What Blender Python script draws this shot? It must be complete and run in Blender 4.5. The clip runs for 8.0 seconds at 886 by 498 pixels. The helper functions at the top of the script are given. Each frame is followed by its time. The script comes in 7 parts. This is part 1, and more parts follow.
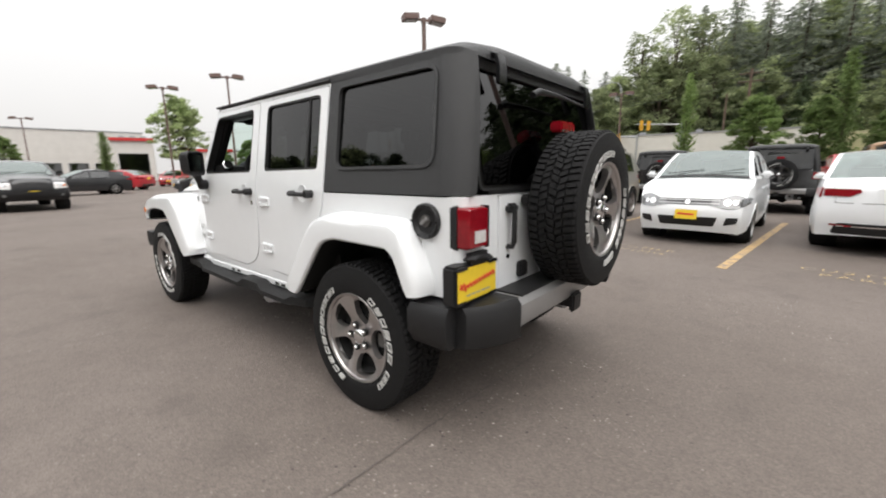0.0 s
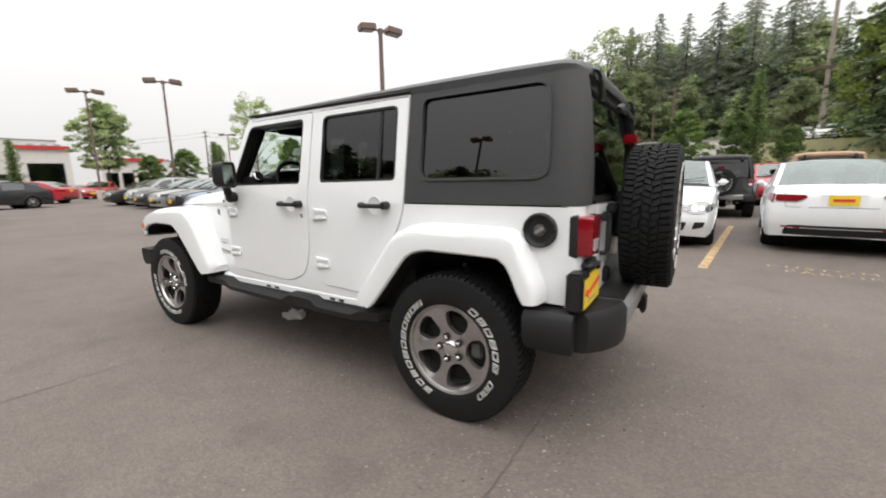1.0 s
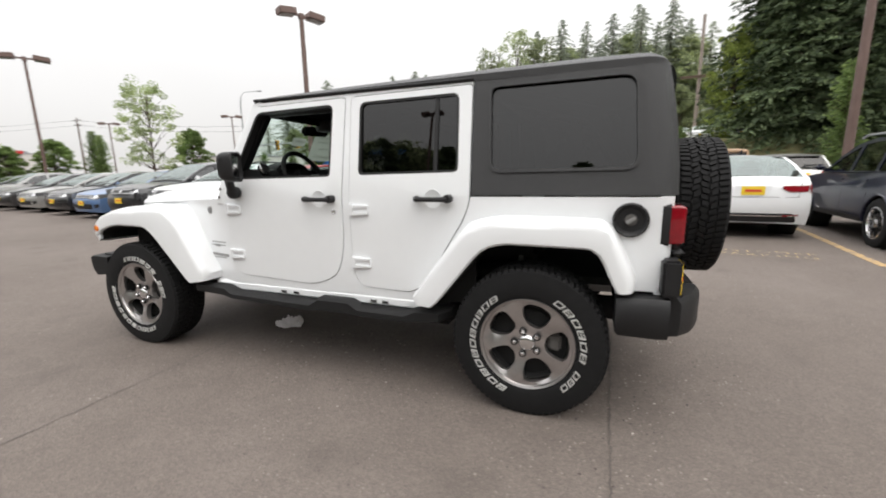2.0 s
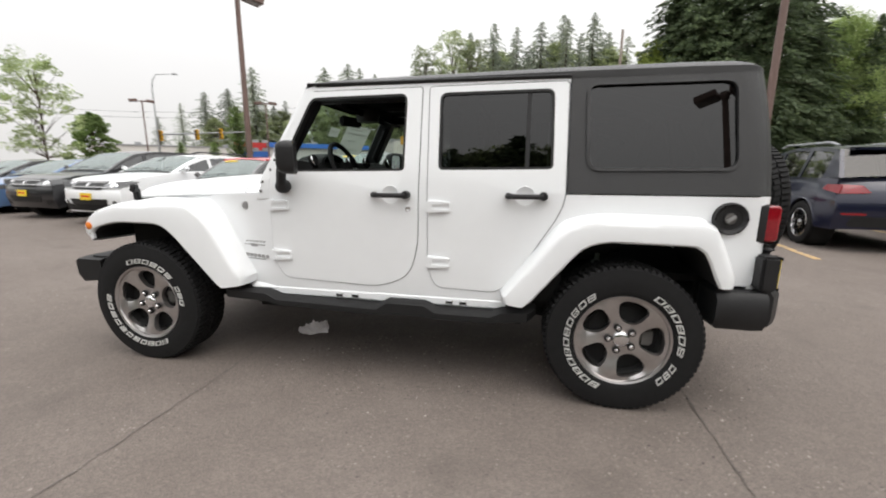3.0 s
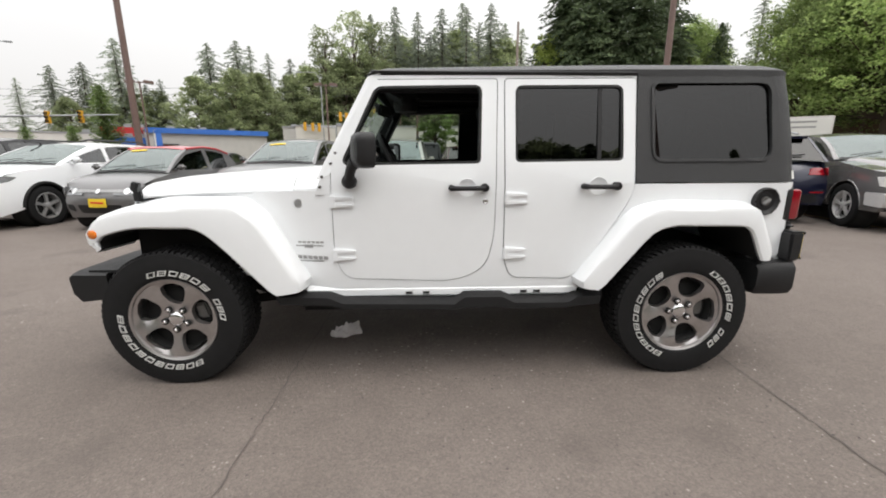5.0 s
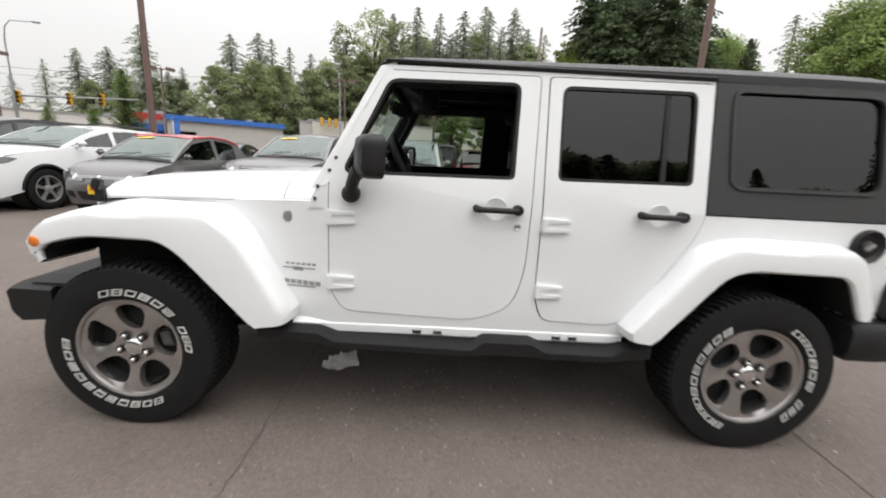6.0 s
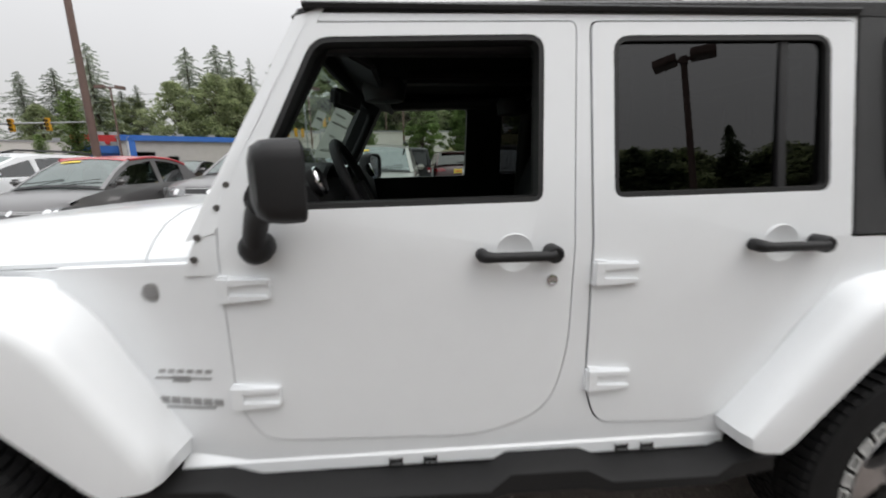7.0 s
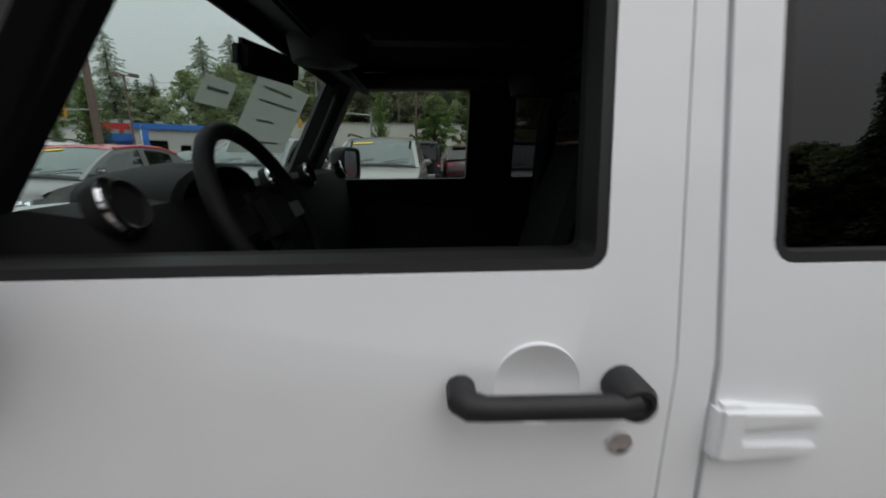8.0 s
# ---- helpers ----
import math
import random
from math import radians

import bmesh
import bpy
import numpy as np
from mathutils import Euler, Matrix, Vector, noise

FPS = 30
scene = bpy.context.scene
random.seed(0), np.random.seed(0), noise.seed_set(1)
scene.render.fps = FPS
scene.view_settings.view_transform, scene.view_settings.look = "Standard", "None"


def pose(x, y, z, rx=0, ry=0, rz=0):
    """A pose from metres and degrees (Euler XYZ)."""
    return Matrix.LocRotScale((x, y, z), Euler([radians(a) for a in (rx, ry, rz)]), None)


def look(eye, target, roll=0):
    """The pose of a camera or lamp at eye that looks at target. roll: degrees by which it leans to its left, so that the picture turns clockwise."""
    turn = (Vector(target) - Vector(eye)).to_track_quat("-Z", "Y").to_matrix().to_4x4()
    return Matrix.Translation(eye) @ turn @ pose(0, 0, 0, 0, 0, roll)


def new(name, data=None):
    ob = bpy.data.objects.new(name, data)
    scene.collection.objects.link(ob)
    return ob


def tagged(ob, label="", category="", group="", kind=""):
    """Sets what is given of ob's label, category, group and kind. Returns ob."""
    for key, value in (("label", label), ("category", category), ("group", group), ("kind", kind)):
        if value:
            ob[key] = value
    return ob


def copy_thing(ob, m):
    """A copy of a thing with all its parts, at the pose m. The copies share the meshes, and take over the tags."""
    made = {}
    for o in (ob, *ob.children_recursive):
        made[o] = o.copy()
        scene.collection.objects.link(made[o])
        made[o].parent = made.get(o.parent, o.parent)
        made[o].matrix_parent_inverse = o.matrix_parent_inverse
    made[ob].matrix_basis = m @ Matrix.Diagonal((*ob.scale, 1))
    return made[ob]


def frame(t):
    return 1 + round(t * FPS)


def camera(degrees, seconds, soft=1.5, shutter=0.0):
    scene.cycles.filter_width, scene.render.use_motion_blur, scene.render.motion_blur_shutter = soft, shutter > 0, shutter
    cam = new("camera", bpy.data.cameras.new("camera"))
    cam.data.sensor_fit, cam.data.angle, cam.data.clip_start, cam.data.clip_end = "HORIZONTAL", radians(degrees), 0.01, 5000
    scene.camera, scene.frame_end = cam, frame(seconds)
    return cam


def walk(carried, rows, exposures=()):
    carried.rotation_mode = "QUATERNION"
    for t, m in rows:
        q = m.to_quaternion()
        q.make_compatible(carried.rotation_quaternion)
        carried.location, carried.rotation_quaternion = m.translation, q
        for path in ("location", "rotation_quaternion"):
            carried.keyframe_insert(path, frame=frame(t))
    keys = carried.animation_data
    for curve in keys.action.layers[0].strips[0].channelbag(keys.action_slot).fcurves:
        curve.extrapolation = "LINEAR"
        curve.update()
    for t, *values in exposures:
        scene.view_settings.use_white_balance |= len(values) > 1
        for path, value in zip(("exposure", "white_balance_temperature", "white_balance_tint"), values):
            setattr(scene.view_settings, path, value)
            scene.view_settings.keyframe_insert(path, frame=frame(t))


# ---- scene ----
cam = camera(95.2, 8.0, 1.9, 0.5)
PATH = [
    (0, (3.125, -2.145, 1.264), (1.865, -0.64, 0.88), -0.6),
    (0.5, (2.856, -2.385, 1.264), (1.713, -0.778, 0.935), -1.7),
    (1, (2.532, -2.602, 1.281), (1.476, -0.938, 0.938), -0.9),
    (1.2, (2.39, -2.679, 1.267), (1.401, -0.974, 0.929), -1.3),
    (2.3, (1.52, -2.938, 1.278), (0.937, -1.059, 0.915), -0.9),
    (2.5, (1.344, -2.976, 1.277), (0.833, -1.069, 0.956), -0.9),
    (3, (0.927, -3.034, 1.272), (0.554, -1.108, 0.885), 0.4),
    (3.5, (0.585, -2.995, 1.282), (0.436, -1.047, 0.856), -1.3),
    (4, (0.335, -3.01, 1.297), (0.34, -1.058, 0.864), -1.7),
    (4.5, (0.045, -3.098, 1.319), (0.18, -1.157, 0.855), -1.2),
    (4.7, (-0.009, -3.115, 1.301), (0.092, -1.168, 0.855), -0.8),
    (5.8, (-0.056, -2.82, 1.329), (0.011, -0.874, 0.871), 1.3),
    (6, (-0.068, -2.653, 1.343), (-0.034, -0.702, 0.903), 3.1),
    (6.5, (-0.07, -2.261, 1.35), (-0.106, -0.316, 0.888), 2.1),
    (7, (-0.068, -1.855, 1.371), (0.067, 0.094, 0.942), -0.8),
    (7.5, (0.015, -1.499, 1.378), (0.135, 0.448, 0.939), 0.7),
    (8, (0.066, -1.243, 1.388), (0.148, 0.702, 0.932), 0.3),
]
EXPOSURE = [(0.0, 0.19, 6500, 10), (4.7, 0.19, 6500, 10), (6.0, 0.13, 6500, 10), (6.6, -0.02, 6400, 10), (7.0, -0.19, 6350, 10), (7.5, -0.4, 6280, 10), (8.0, -0.61, 6250, 10)]
walk(cam, [(t, look(eye, target, roll)) for t, eye, target, roll in PATH], EXPOSURE)

# ---- light ----
SUN_UP, SUN_AT = 62.0, 130.0
sun = new("sun", bpy.data.lights.new("sun", "SUN"))
sun.data.energy, sun.data.angle, sun.data.color = 0.85, radians(50), (1.0, 0.96, 0.9)
sun.matrix_world = pose(0, 0, 30, 90 - SUN_UP, 0, 50)


def make_world():
    """A bright overcast sky: hazy sky texture under an even cloud layer that brightens to the zenith."""
    w = bpy.data.worlds.new("overcast_sky")
    scene.world = w
    w.use_nodes = True
    n, l = w.node_tree.nodes, w.node_tree.links
    n.clear()
    out = n.new("ShaderNodeOutputWorld")
    bg = n.new("ShaderNodeBackground")
    sky = n.new("ShaderNodeTexSky")
    sky.sky_type, sky.sun_disc = "NISHITA", False
    sky.sun_elevation, sky.sun_rotation = radians(SUN_UP), radians(SUN_AT)
    sky.air_density, sky.dust_density, sky.ozone_density = 1.0, 8.0, 0.6
    dim = n.new("ShaderNodeMixRGB")
    dim.blend_type, dim.inputs[0].default_value, dim.inputs[2].default_value = "MULTIPLY", 1.0, (0.09, 0.09, 0.09, 1)
    l.new(sky.outputs[0], dim.inputs[1])
    co = n.new("ShaderNodeTexCoord")
    sep = n.new("ShaderNodeSeparateXYZ")
    l.new(co.outputs["Generated"], sep.inputs[0])
    ramp = n.new("ShaderNodeValToRGB")
    e = ramp.color_ramp.elements
    e[0].position, e[0].color = 0.0, (0.80, 0.785, 0.77, 1)
    e[1].position, e[1].color = 1.0, (2.6, 2.58, 2.56, 1)
    m = e.new(0.3)
    m.color = (1.12, 1.105, 1.09, 1)
    l.new(sep.outputs[2], ramp.inputs[0])
    noise_tex = n.new("ShaderNodeTexNoise")
    noise_tex.inputs["Scale"].default_value, noise_tex.inputs["Detail"].default_value = 2.2, 4.0
    l.new(co.outputs["Generated"], noise_tex.inputs["Vector"])
    cloud = n.new("ShaderNodeMapRange")
    cloud.inputs[3].default_value, cloud.inputs[4].default_value = 0.92, 1.07
    l.new(noise_tex.outputs[0], cloud.inputs[0])
    soft = n.new("ShaderNodeMixRGB")
    soft.blend_type, soft.inputs[0].default_value = "MULTIPLY", 1.0
    l.new(ramp.outputs[0], soft.inputs[1])
    l.new(cloud.outputs[0], soft.inputs[2])
    mix = n.new("ShaderNodeMixRGB")
    mix.inputs[0].default_value = 0.85
    l.new(dim.outputs[0], mix.inputs[1])
    l.new(soft.outputs[0], mix.inputs[2])
    l.new(mix.outputs[0], bg.inputs[0])
    bg.inputs[1].default_value = 1.0
    l.new(bg.outputs[0], out.inputs[0])


make_world()


# ---- materials ----
def material(name):
    m = bpy.data.materials.new(name)
    m.use_nodes = True
    return m, m.node_tree.nodes, m.node_tree.links, m.node_tree.nodes["Principled BSDF"]


def plain(name, colour, rough=0.5, metal=0.0, spread=0.12, scale=30.0, bump=0.0, coat=0.0, spec=0.5, fine=None):
    """A surface with grain and larger stains: the colour varies by spread at two scales."""
    m, n, l, p = material(name)
    co = n.new("ShaderNodeTexCoord")
    a = n.new("ShaderNodeTexNoise")
    a.inputs["Scale"].default_value, a.inputs["Detail"].default_value = scale, 6.0
    b = n.new("ShaderNodeTexNoise")
    b.inputs["Scale"].default_value, b.inputs["Detail"].default_value = scale / 11.0, 3.0
    for t in (a, b):
        l.new(co.outputs["Object"], t.inputs["Vector"])
    add = n.new("ShaderNodeMath")
    l.new(a.outputs[0], add.inputs[0])
    l.new(b.outputs[0], add.inputs[1])
    span = n.new("ShaderNodeMapRange")
    span.inputs[1].default_value, span.inputs[2].default_value = 0.6, 1.4
    span.inputs[3].default_value, span.inputs[4].default_value = 1 - spread, 1 + spread
    l.new(add.outputs[0], span.inputs[0])
    mul = n.new("ShaderNodeMixRGB")
    mul.blend_type, mul.inputs[0].default_value, mul.inputs[1].default_value = "MULTIPLY", 1.0, (*colour, 1)
    l.new(span.outputs[0], mul.inputs[2])
    l.new(mul.outputs[0], p.inputs["Base Color"])
    rr = n.new("ShaderNodeMapRange")
    rr.inputs[3].default_value, rr.inputs[4].default_value = max(rough - 0.08, 0.02), min(rough + 0.08, 1)
    l.new(b.outputs[0], rr.inputs[0])
    l.new(rr.outputs[0], p.inputs["Roughness"])
    p.inputs["Metallic"].default_value = metal
    p.inputs["Specular IOR Level"].default_value = spec
    p.inputs["Coat Weight"].default_value = coat
    p.inputs["Coat Roughness"].default_value = 0.04
    if bump:
        g = a
        if fine:
            g = n.new("ShaderNodeTexNoise")
            g.inputs["Scale"].default_value, g.inputs["Detail"].default_value = fine, 3.0
            l.new(co.outputs["Object"], g.inputs["Vector"])
        bp = n.new("ShaderNodeBump")
        bp.inputs["Strength"].default_value, bp.inputs["Distance"].default_value = bump, 0.004
        l.new(g.outputs[0], bp.inputs["Height"])
        l.new(bp.outputs[0], p.inputs["Normal"])
    return m


def paint(name, colour, metal=0.0, rough=0.35, flake=0.03):
    return plain(name, colour, rough, metal, flake, 14.0, 0.0, 0.7)


def glass(name, tint, ior=1.55, rough=0.0, gloss=(1, 1, 1)):
    """Thin glass: tinted see-through, with a mirror gloss that grows at grazing angles."""
    m, n, l, p = material(name)
    n.remove(p)
    t = n.new("ShaderNodeBsdfTransparent")
    t.inputs[0].default_value = (*tint, 1)
    g = n.new("ShaderNodeBsdfGlossy")
    g.inputs["Roughness"].default_value, g.inputs["Color"].default_value = rough, (*gloss, 1)
    lw = n.new("ShaderNodeLayerWeight")
    lw.inputs[0].default_value = 0.5
    f5 = n.new("ShaderNodeMath")
    f5.operation, f5.inputs[1].default_value = "POWER", 5.0
    l.new(lw.outputs["Facing"], f5.inputs[0])
    f0 = ((ior - 1) / (ior + 1)) ** 2
    f = n.new("ShaderNodeMapRange")
    f.inputs[3].default_value, f.inputs[4].default_value = f0, 1.0
    l.new(f5.outputs[0], f.inputs[0])
    mix = n.new("ShaderNodeMixShader")
    l.new(f.outputs[0], mix.inputs[0])
    l.new(t.outputs[0], mix.inputs[1])
    l.new(g.outputs[0], mix.inputs[2])
    l.new(mix.outputs[0], n["Material Output"].inputs[0])
    return m


def leafy(name, dark, light, through_light=0.25):
    """Leaves: every clump takes its own green, light passes through a little."""
    m, n, l, p = material(name)
    geo = n.new("ShaderNodeNewGeometry")
    info = n.new("ShaderNodeObjectInfo")
    ramp = n.new("ShaderNodeValToRGB")
    ramp.color_ramp.elements[0].color, ramp.color_ramp.elements[1].color = (*dark, 1), (*light, 1)
    l.new(geo.outputs["Random Per Island"], ramp.inputs[0])
    hs = n.new("ShaderNodeHueSaturation")
    mr = n.new("ShaderNodeMapRange")
    mr.inputs[3].default_value, mr.inputs[4].default_value = 0.75, 1.3
    l.new(info.outputs["Random"], mr.inputs[0])
    co = n.new("ShaderNodeTexCoord")
    patch = n.new("ShaderNodeTexNoise")
    patch.inputs["Scale"].default_value, patch.inputs["Detail"].default_value = 0.45, 2.0
    l.new(co.outputs["Object"], patch.inputs["Vector"])
    pm = n.new("ShaderNodeMapRange")
    pm.inputs[1].default_value, pm.inputs[2].default_value = 0.3, 0.7
    pm.inputs[3].default_value, pm.inputs[4].default_value = 0.65, 1.35
    l.new(patch.outputs[0], pm.inputs[0])
    both = n.new("ShaderNodeMath")
    both.operation = "MULTIPLY"
    l.new(mr.outputs[0], both.inputs[0])
    l.new(pm.outputs[0], both.inputs[1])
    l.new(both.outputs[0], hs.inputs["Value"])
    l.new(ramp.outputs[0], hs.inputs["Color"])
    l.new(hs.outputs[0], p.inputs["Base Color"])
    p.inputs["Roughness"].default_value = 0.6
    p.inputs["Specular IOR Level"].default_value = 0.25
    tr = n.new("ShaderNodeBsdfTranslucent")
    l.new(hs.outputs[0], tr.inputs[0])
    mix = n.new("ShaderNodeMixShader")
    mix.inputs[0].default_value = through_light
    l.new(p.outputs[0], mix.inputs[1])
    l.new(tr.outputs[0], mix.inputs[2])
    l.new(mix.outputs[0], n["Material Output"].inputs[0])
    return m


def asphalt():
    """Old chip-sealed asphalt: fine stone grain, pale and dark chippings, faint stains and lanes of wear."""
    m, n, l, p = material("asphalt")
    co = n.new("ShaderNodeTexCoord")

    def noise_at(scale, detail, rough=0.5):
        t = n.new("ShaderNodeTexNoise")
        t.inputs["Scale"].default_value, t.inputs["Detail"].default_value, t.inputs["Roughness"].default_value = scale, detail, rough
        l.new(co.outputs["Object"], t.inputs["Vector"])
        return t.outputs[0]

    def cells(scale):
        t = n.new("ShaderNodeTexVoronoi")
        t.inputs["Scale"].default_value = scale
        l.new(co.outputs["Object"], t.inputs["Vector"])
        pick = n.new("ShaderNodeSeparateColor")
        l.new(t.outputs["Color"], pick.inputs[0])
        return t.outputs["Distance"], pick.outputs[0]

    def span(val, a, b, lo, hi):
        r = n.new("ShaderNodeMapRange")
        r.inputs[1].default_value, r.inputs[2].default_value, r.inputs[3].default_value, r.inputs[4].default_value = a, b, lo, hi
        l.new(val, r.inputs[0])
        return r.outputs[0]

    def product(*vals):
        got = vals[0]
        for v in vals[1:]:
            x = n.new("ShaderNodeMath")
            x.operation = "MULTIPLY"
            l.new(got, x.inputs[0])
            l.new(v, x.inputs[1])
            got = x.outputs[0]
        return got

    def tint(src, fac, colour):
        x = n.new("ShaderNodeMixRGB")
        x.inputs[2].default_value = (*colour, 1)
        l.new(fac, x.inputs[0])
        l.new(src, x.inputs[1])
        return x.outputs[0]

    ramp = n.new("ShaderNodeValToRGB")
    e = ramp.color_ramp.elements
    e[0].position, e[0].color = 0.3, (0.122, 0.101, 0.088, 1)
    e[1].position, e[1].color = 0.72, (0.165, 0.140, 0.125, 1)
    l.new(noise_at(0.3, 6.0, 0.55), ramp.inputs[0])
    dist, shade = cells(120.0)
    far, pebble = cells(62.0)
    grain = product(span(noise_at(5.0, 4.0), 0.3, 0.7, 0.95, 1.06), span(shade, 0.0, 1.0, 0.84, 1.16), span(pebble, 0.0, 1.0, 0.94, 1.06))
    mul = n.new("ShaderNodeMixRGB")
    mul.blend_type, mul.inputs[0].default_value = "MULTIPLY", 1.0
    l.new(ramp.outputs[0], mul.inputs[1])
    l.new(grain, mul.inputs[2])
    c = mul.outputs[0]
    coarse = span(noise_at(0.7, 5.0), 0.44, 0.60, 0.12, 1.0)
    for scale, size, few, colour in ((46.0, 0.30, 0.80, (0.30, 0.27, 0.24)), (23.0, 0.20, 0.85, (0.44, 0.40, 0.36)), (30.0, 0.24, 0.84, (0.045, 0.038, 0.034))):
        d, pick = cells(scale)
        c = tint(c, product(span(d, size, size * 0.6, 0.0, 1.0), span(pick, few, few + 0.08, 0.0, 1.0), coarse), colour)
    stain = span(noise_at(1.7, 3.0, 0.4), 0.60, 0.72, 0.0, 0.35)
    c = tint(c, stain, (0.085, 0.072, 0.064))
    l.new(c, p.inputs["Base Color"])
    p.inputs["Roughness"].default_value = 0.82
    p.inputs["Specular IOR Level"].default_value = 0.35
    bp = n.new("ShaderNodeBump")
    bp.inputs["Strength"].default_value, bp.inputs["Distance"].default_value = 0.6, 0.006
    l.new(dist, bp.inputs["Height"])
    l.new(bp.outputs[0], p.inputs["Normal"])
    return m


def worn_paint(name, colour, gone=0.5):
    """Road paint worn through to the asphalt in patches."""
    m, n, l, p = material(name)
    co = n.new("ShaderNodeTexCoord")
    a = n.new("ShaderNodeTexNoise")
    a.inputs["Scale"].default_value, a.inputs["Detail"].default_value = 9.0, 9.0
    a.inputs["Roughness"].default_value = 0.7
    l.new(co.outputs["Object"], a.inputs["Vector"])
    r = n.new("ShaderNodeValToRGB")
    e = r.color_ramp.elements
    e[0].position, e[0].color = gone - 0.06, (0.175, 0.15, 0.135, 1)
    e[1].position, e[1].color = gone + 0.06, (*colour, 1)
    l.new(a.outputs[0], r.inputs[0])
    l.new(r.outputs[0], p.inputs["Base Color"])
    p.inputs["Roughness"].default_value = 0.8
    return m


def thin_paper(name, colour):
    """Paper on glass: daylight comes through it."""
    m, n, l, p = material(name)
    co = n.new("ShaderNodeTexCoord")
    t = n.new("ShaderNodeTexNoise")
    t.inputs["Scale"].default_value, t.inputs["Detail"].default_value = 14.0, 4.0
    l.new(co.outputs["Object"], t.inputs["Vector"])
    r = n.new("ShaderNodeValToRGB")
    r.color_ramp.elements[0].color, r.color_ramp.elements[1].color = (*(c * 0.9 for c in colour), 1), (*colour, 1)
    l.new(t.outputs[0], r.inputs[0])
    l.new(r.outputs[0], p.inputs["Base Color"])
    p.inputs["Roughness"].default_value = 0.7
    tr = n.new("ShaderNodeBsdfTranslucent")
    l.new(r.outputs[0], tr.inputs[0])
    mix = n.new("ShaderNodeMixShader")
    mix.inputs[0].default_value = 0.55
    l.new(p.outputs[0], mix.inputs[1])
    l.new(tr.outputs[0], mix.inputs[2])
    l.new(mix.outputs[0], n["Material Output"].inputs[0])
    return m


WHITE = paint("white_paint", (0.83, 0.85, 0.865), 0.0, 0.3, 0.015)
HARDTOP = plain("black_hardtop", (0.025, 0.0255, 0.027), 0.46, 0, 0.12, 60, 0.5, 0, 0.55, 700)
STEPBLACK = plain("moulded_step_black", (0.008, 0.008, 0.0085), 0.68, 0, 0.15, 50, 0.25, 0, 0.4, 500)
TRIM = plain("black_trim", (0.013, 0.013, 0.014), 0.5, 0, 0.15, 50, 0.25, 0, 0.4, 500)
GLOSSY = plain("gloss_black", (0.012, 0.012, 0.013), 0.15, 0, 0.1, 20)
RUBBER = plain("tyre_rubber", (0.010, 0.010, 0.0105), 0.75, 0, 0.25, 24, 0.3, 0, 0.25, 300)
SEAL = plain("rubber_seal", (0.01, 0.01, 0.01), 0.6, 0, 0.1, 30)
# grey tone stands for shade in the door gaps; the rubber itself is black
GAPSHADE = plain("shaded_door_seal", (0.07, 0.07, 0.072), 0.7, 0, 0.15, 30)
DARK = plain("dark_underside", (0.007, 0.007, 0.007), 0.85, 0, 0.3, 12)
ALLOY = plain("graphite_alloy", (0.50, 0.48, 0.475), 0.30, 0.92, 0.10, 40)
CHROME = plain("chrome", (0.75, 0.75, 0.76), 0.12, 1.0, 0.04, 30)
SILVER = plain("silver_plastic", (0.36, 0.36, 0.36), 0.4, 0.5, 0.06, 40)
LETTER = plain("white_rubber", (0.52, 0.52, 0.505), 0.7, 0, 0.2, 60)
TAIL = plain("red_lens", (0.24, 0.005, 0.012), 0.15, 0, 0.25, 40, 0, 0.6)
LENS = plain("clear_lens", (0.20, 0.205, 0.21), 0.16, 0.35, 0.4, 35, 0, 0.6)
WHITELENS = plain("reversing_lens", (0.66, 0.65, 0.64), 0.15, 0, 0.2, 60, 0, 1.0)
AMBER = plain("amber_lens", (0.75, 0.2, 0.02), 0.15, 0, 0.15, 40, 0, 1.0)
YELLOW = plain("yellow_plate", (0.78, 0.56, 0.03), 0.45, 0, 0.08, 25)
REDINK = plain("red_ink", (0.6, 0.04, 0.02), 0.5, 0, 0.08, 25)
TAILGLASS = glass("rear_privacy_glass", (0.03, 0.03, 0.032), 1.65)
PRIVACY = glass("privacy_glass", (0.035, 0.035, 0.037), 1.62)
CLEAR = glass("window_glass", (0.62, 0.70, 0.67), 1.5)
WINDSCREEN = glass("windscreen_glass", (0.78, 0.90, 0.855), 1.5)
REARGLASS = glass("rear_car_glass", (0.10, 0.115, 0.12), 1.45)
CARGLASS = glass("car_glass", (0.14, 0.165, 0.16), 2.2)
SCREEN = glass("shaded_windscreen", (0.26, 0.32, 0.305), 2.6, 0.0, (0.91, 1.0, 0.975))
BRIGHT = plain("bright_alloy", (0.62, 0.61, 0.61), 0.35, 0.35, 0.08, 40)
CALIPER = plain("cast_iron", (0.11, 0.105, 0.1), 0.6, 0.4, 0.2, 30)
POD = plain("grey_speaker_pod", (0.012, 0.012, 0.0125), 0.6, 0, 0.15, 30)
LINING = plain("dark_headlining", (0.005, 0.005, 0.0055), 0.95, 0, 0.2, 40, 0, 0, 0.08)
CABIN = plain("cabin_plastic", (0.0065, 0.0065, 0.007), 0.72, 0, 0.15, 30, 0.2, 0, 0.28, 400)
CLOTH = plain("seat_cloth", (0.022, 0.022, 0.024), 0.85, 0, 0.2, 60, 0.3, 0, 0.3, 500)
PAPER = plain("sticker_paper", (0.66, 0.66, 0.62), 0.7, 0, 0.05, 20)
STICKER = thin_paper("sticker_on_glass", (0.36, 0.37, 0.33))
STICKERBAR = thin_paper("sticker_print", (0.315, 0.32, 0.29))
INK = plain("grey_ink", (0.3, 0.3, 0.3), 0.6, 0, 0.1, 20)
STEEL = plain("brown_painted_steel", (0.16, 0.105, 0.09), 0.5, 0.1, 0.15, 6)
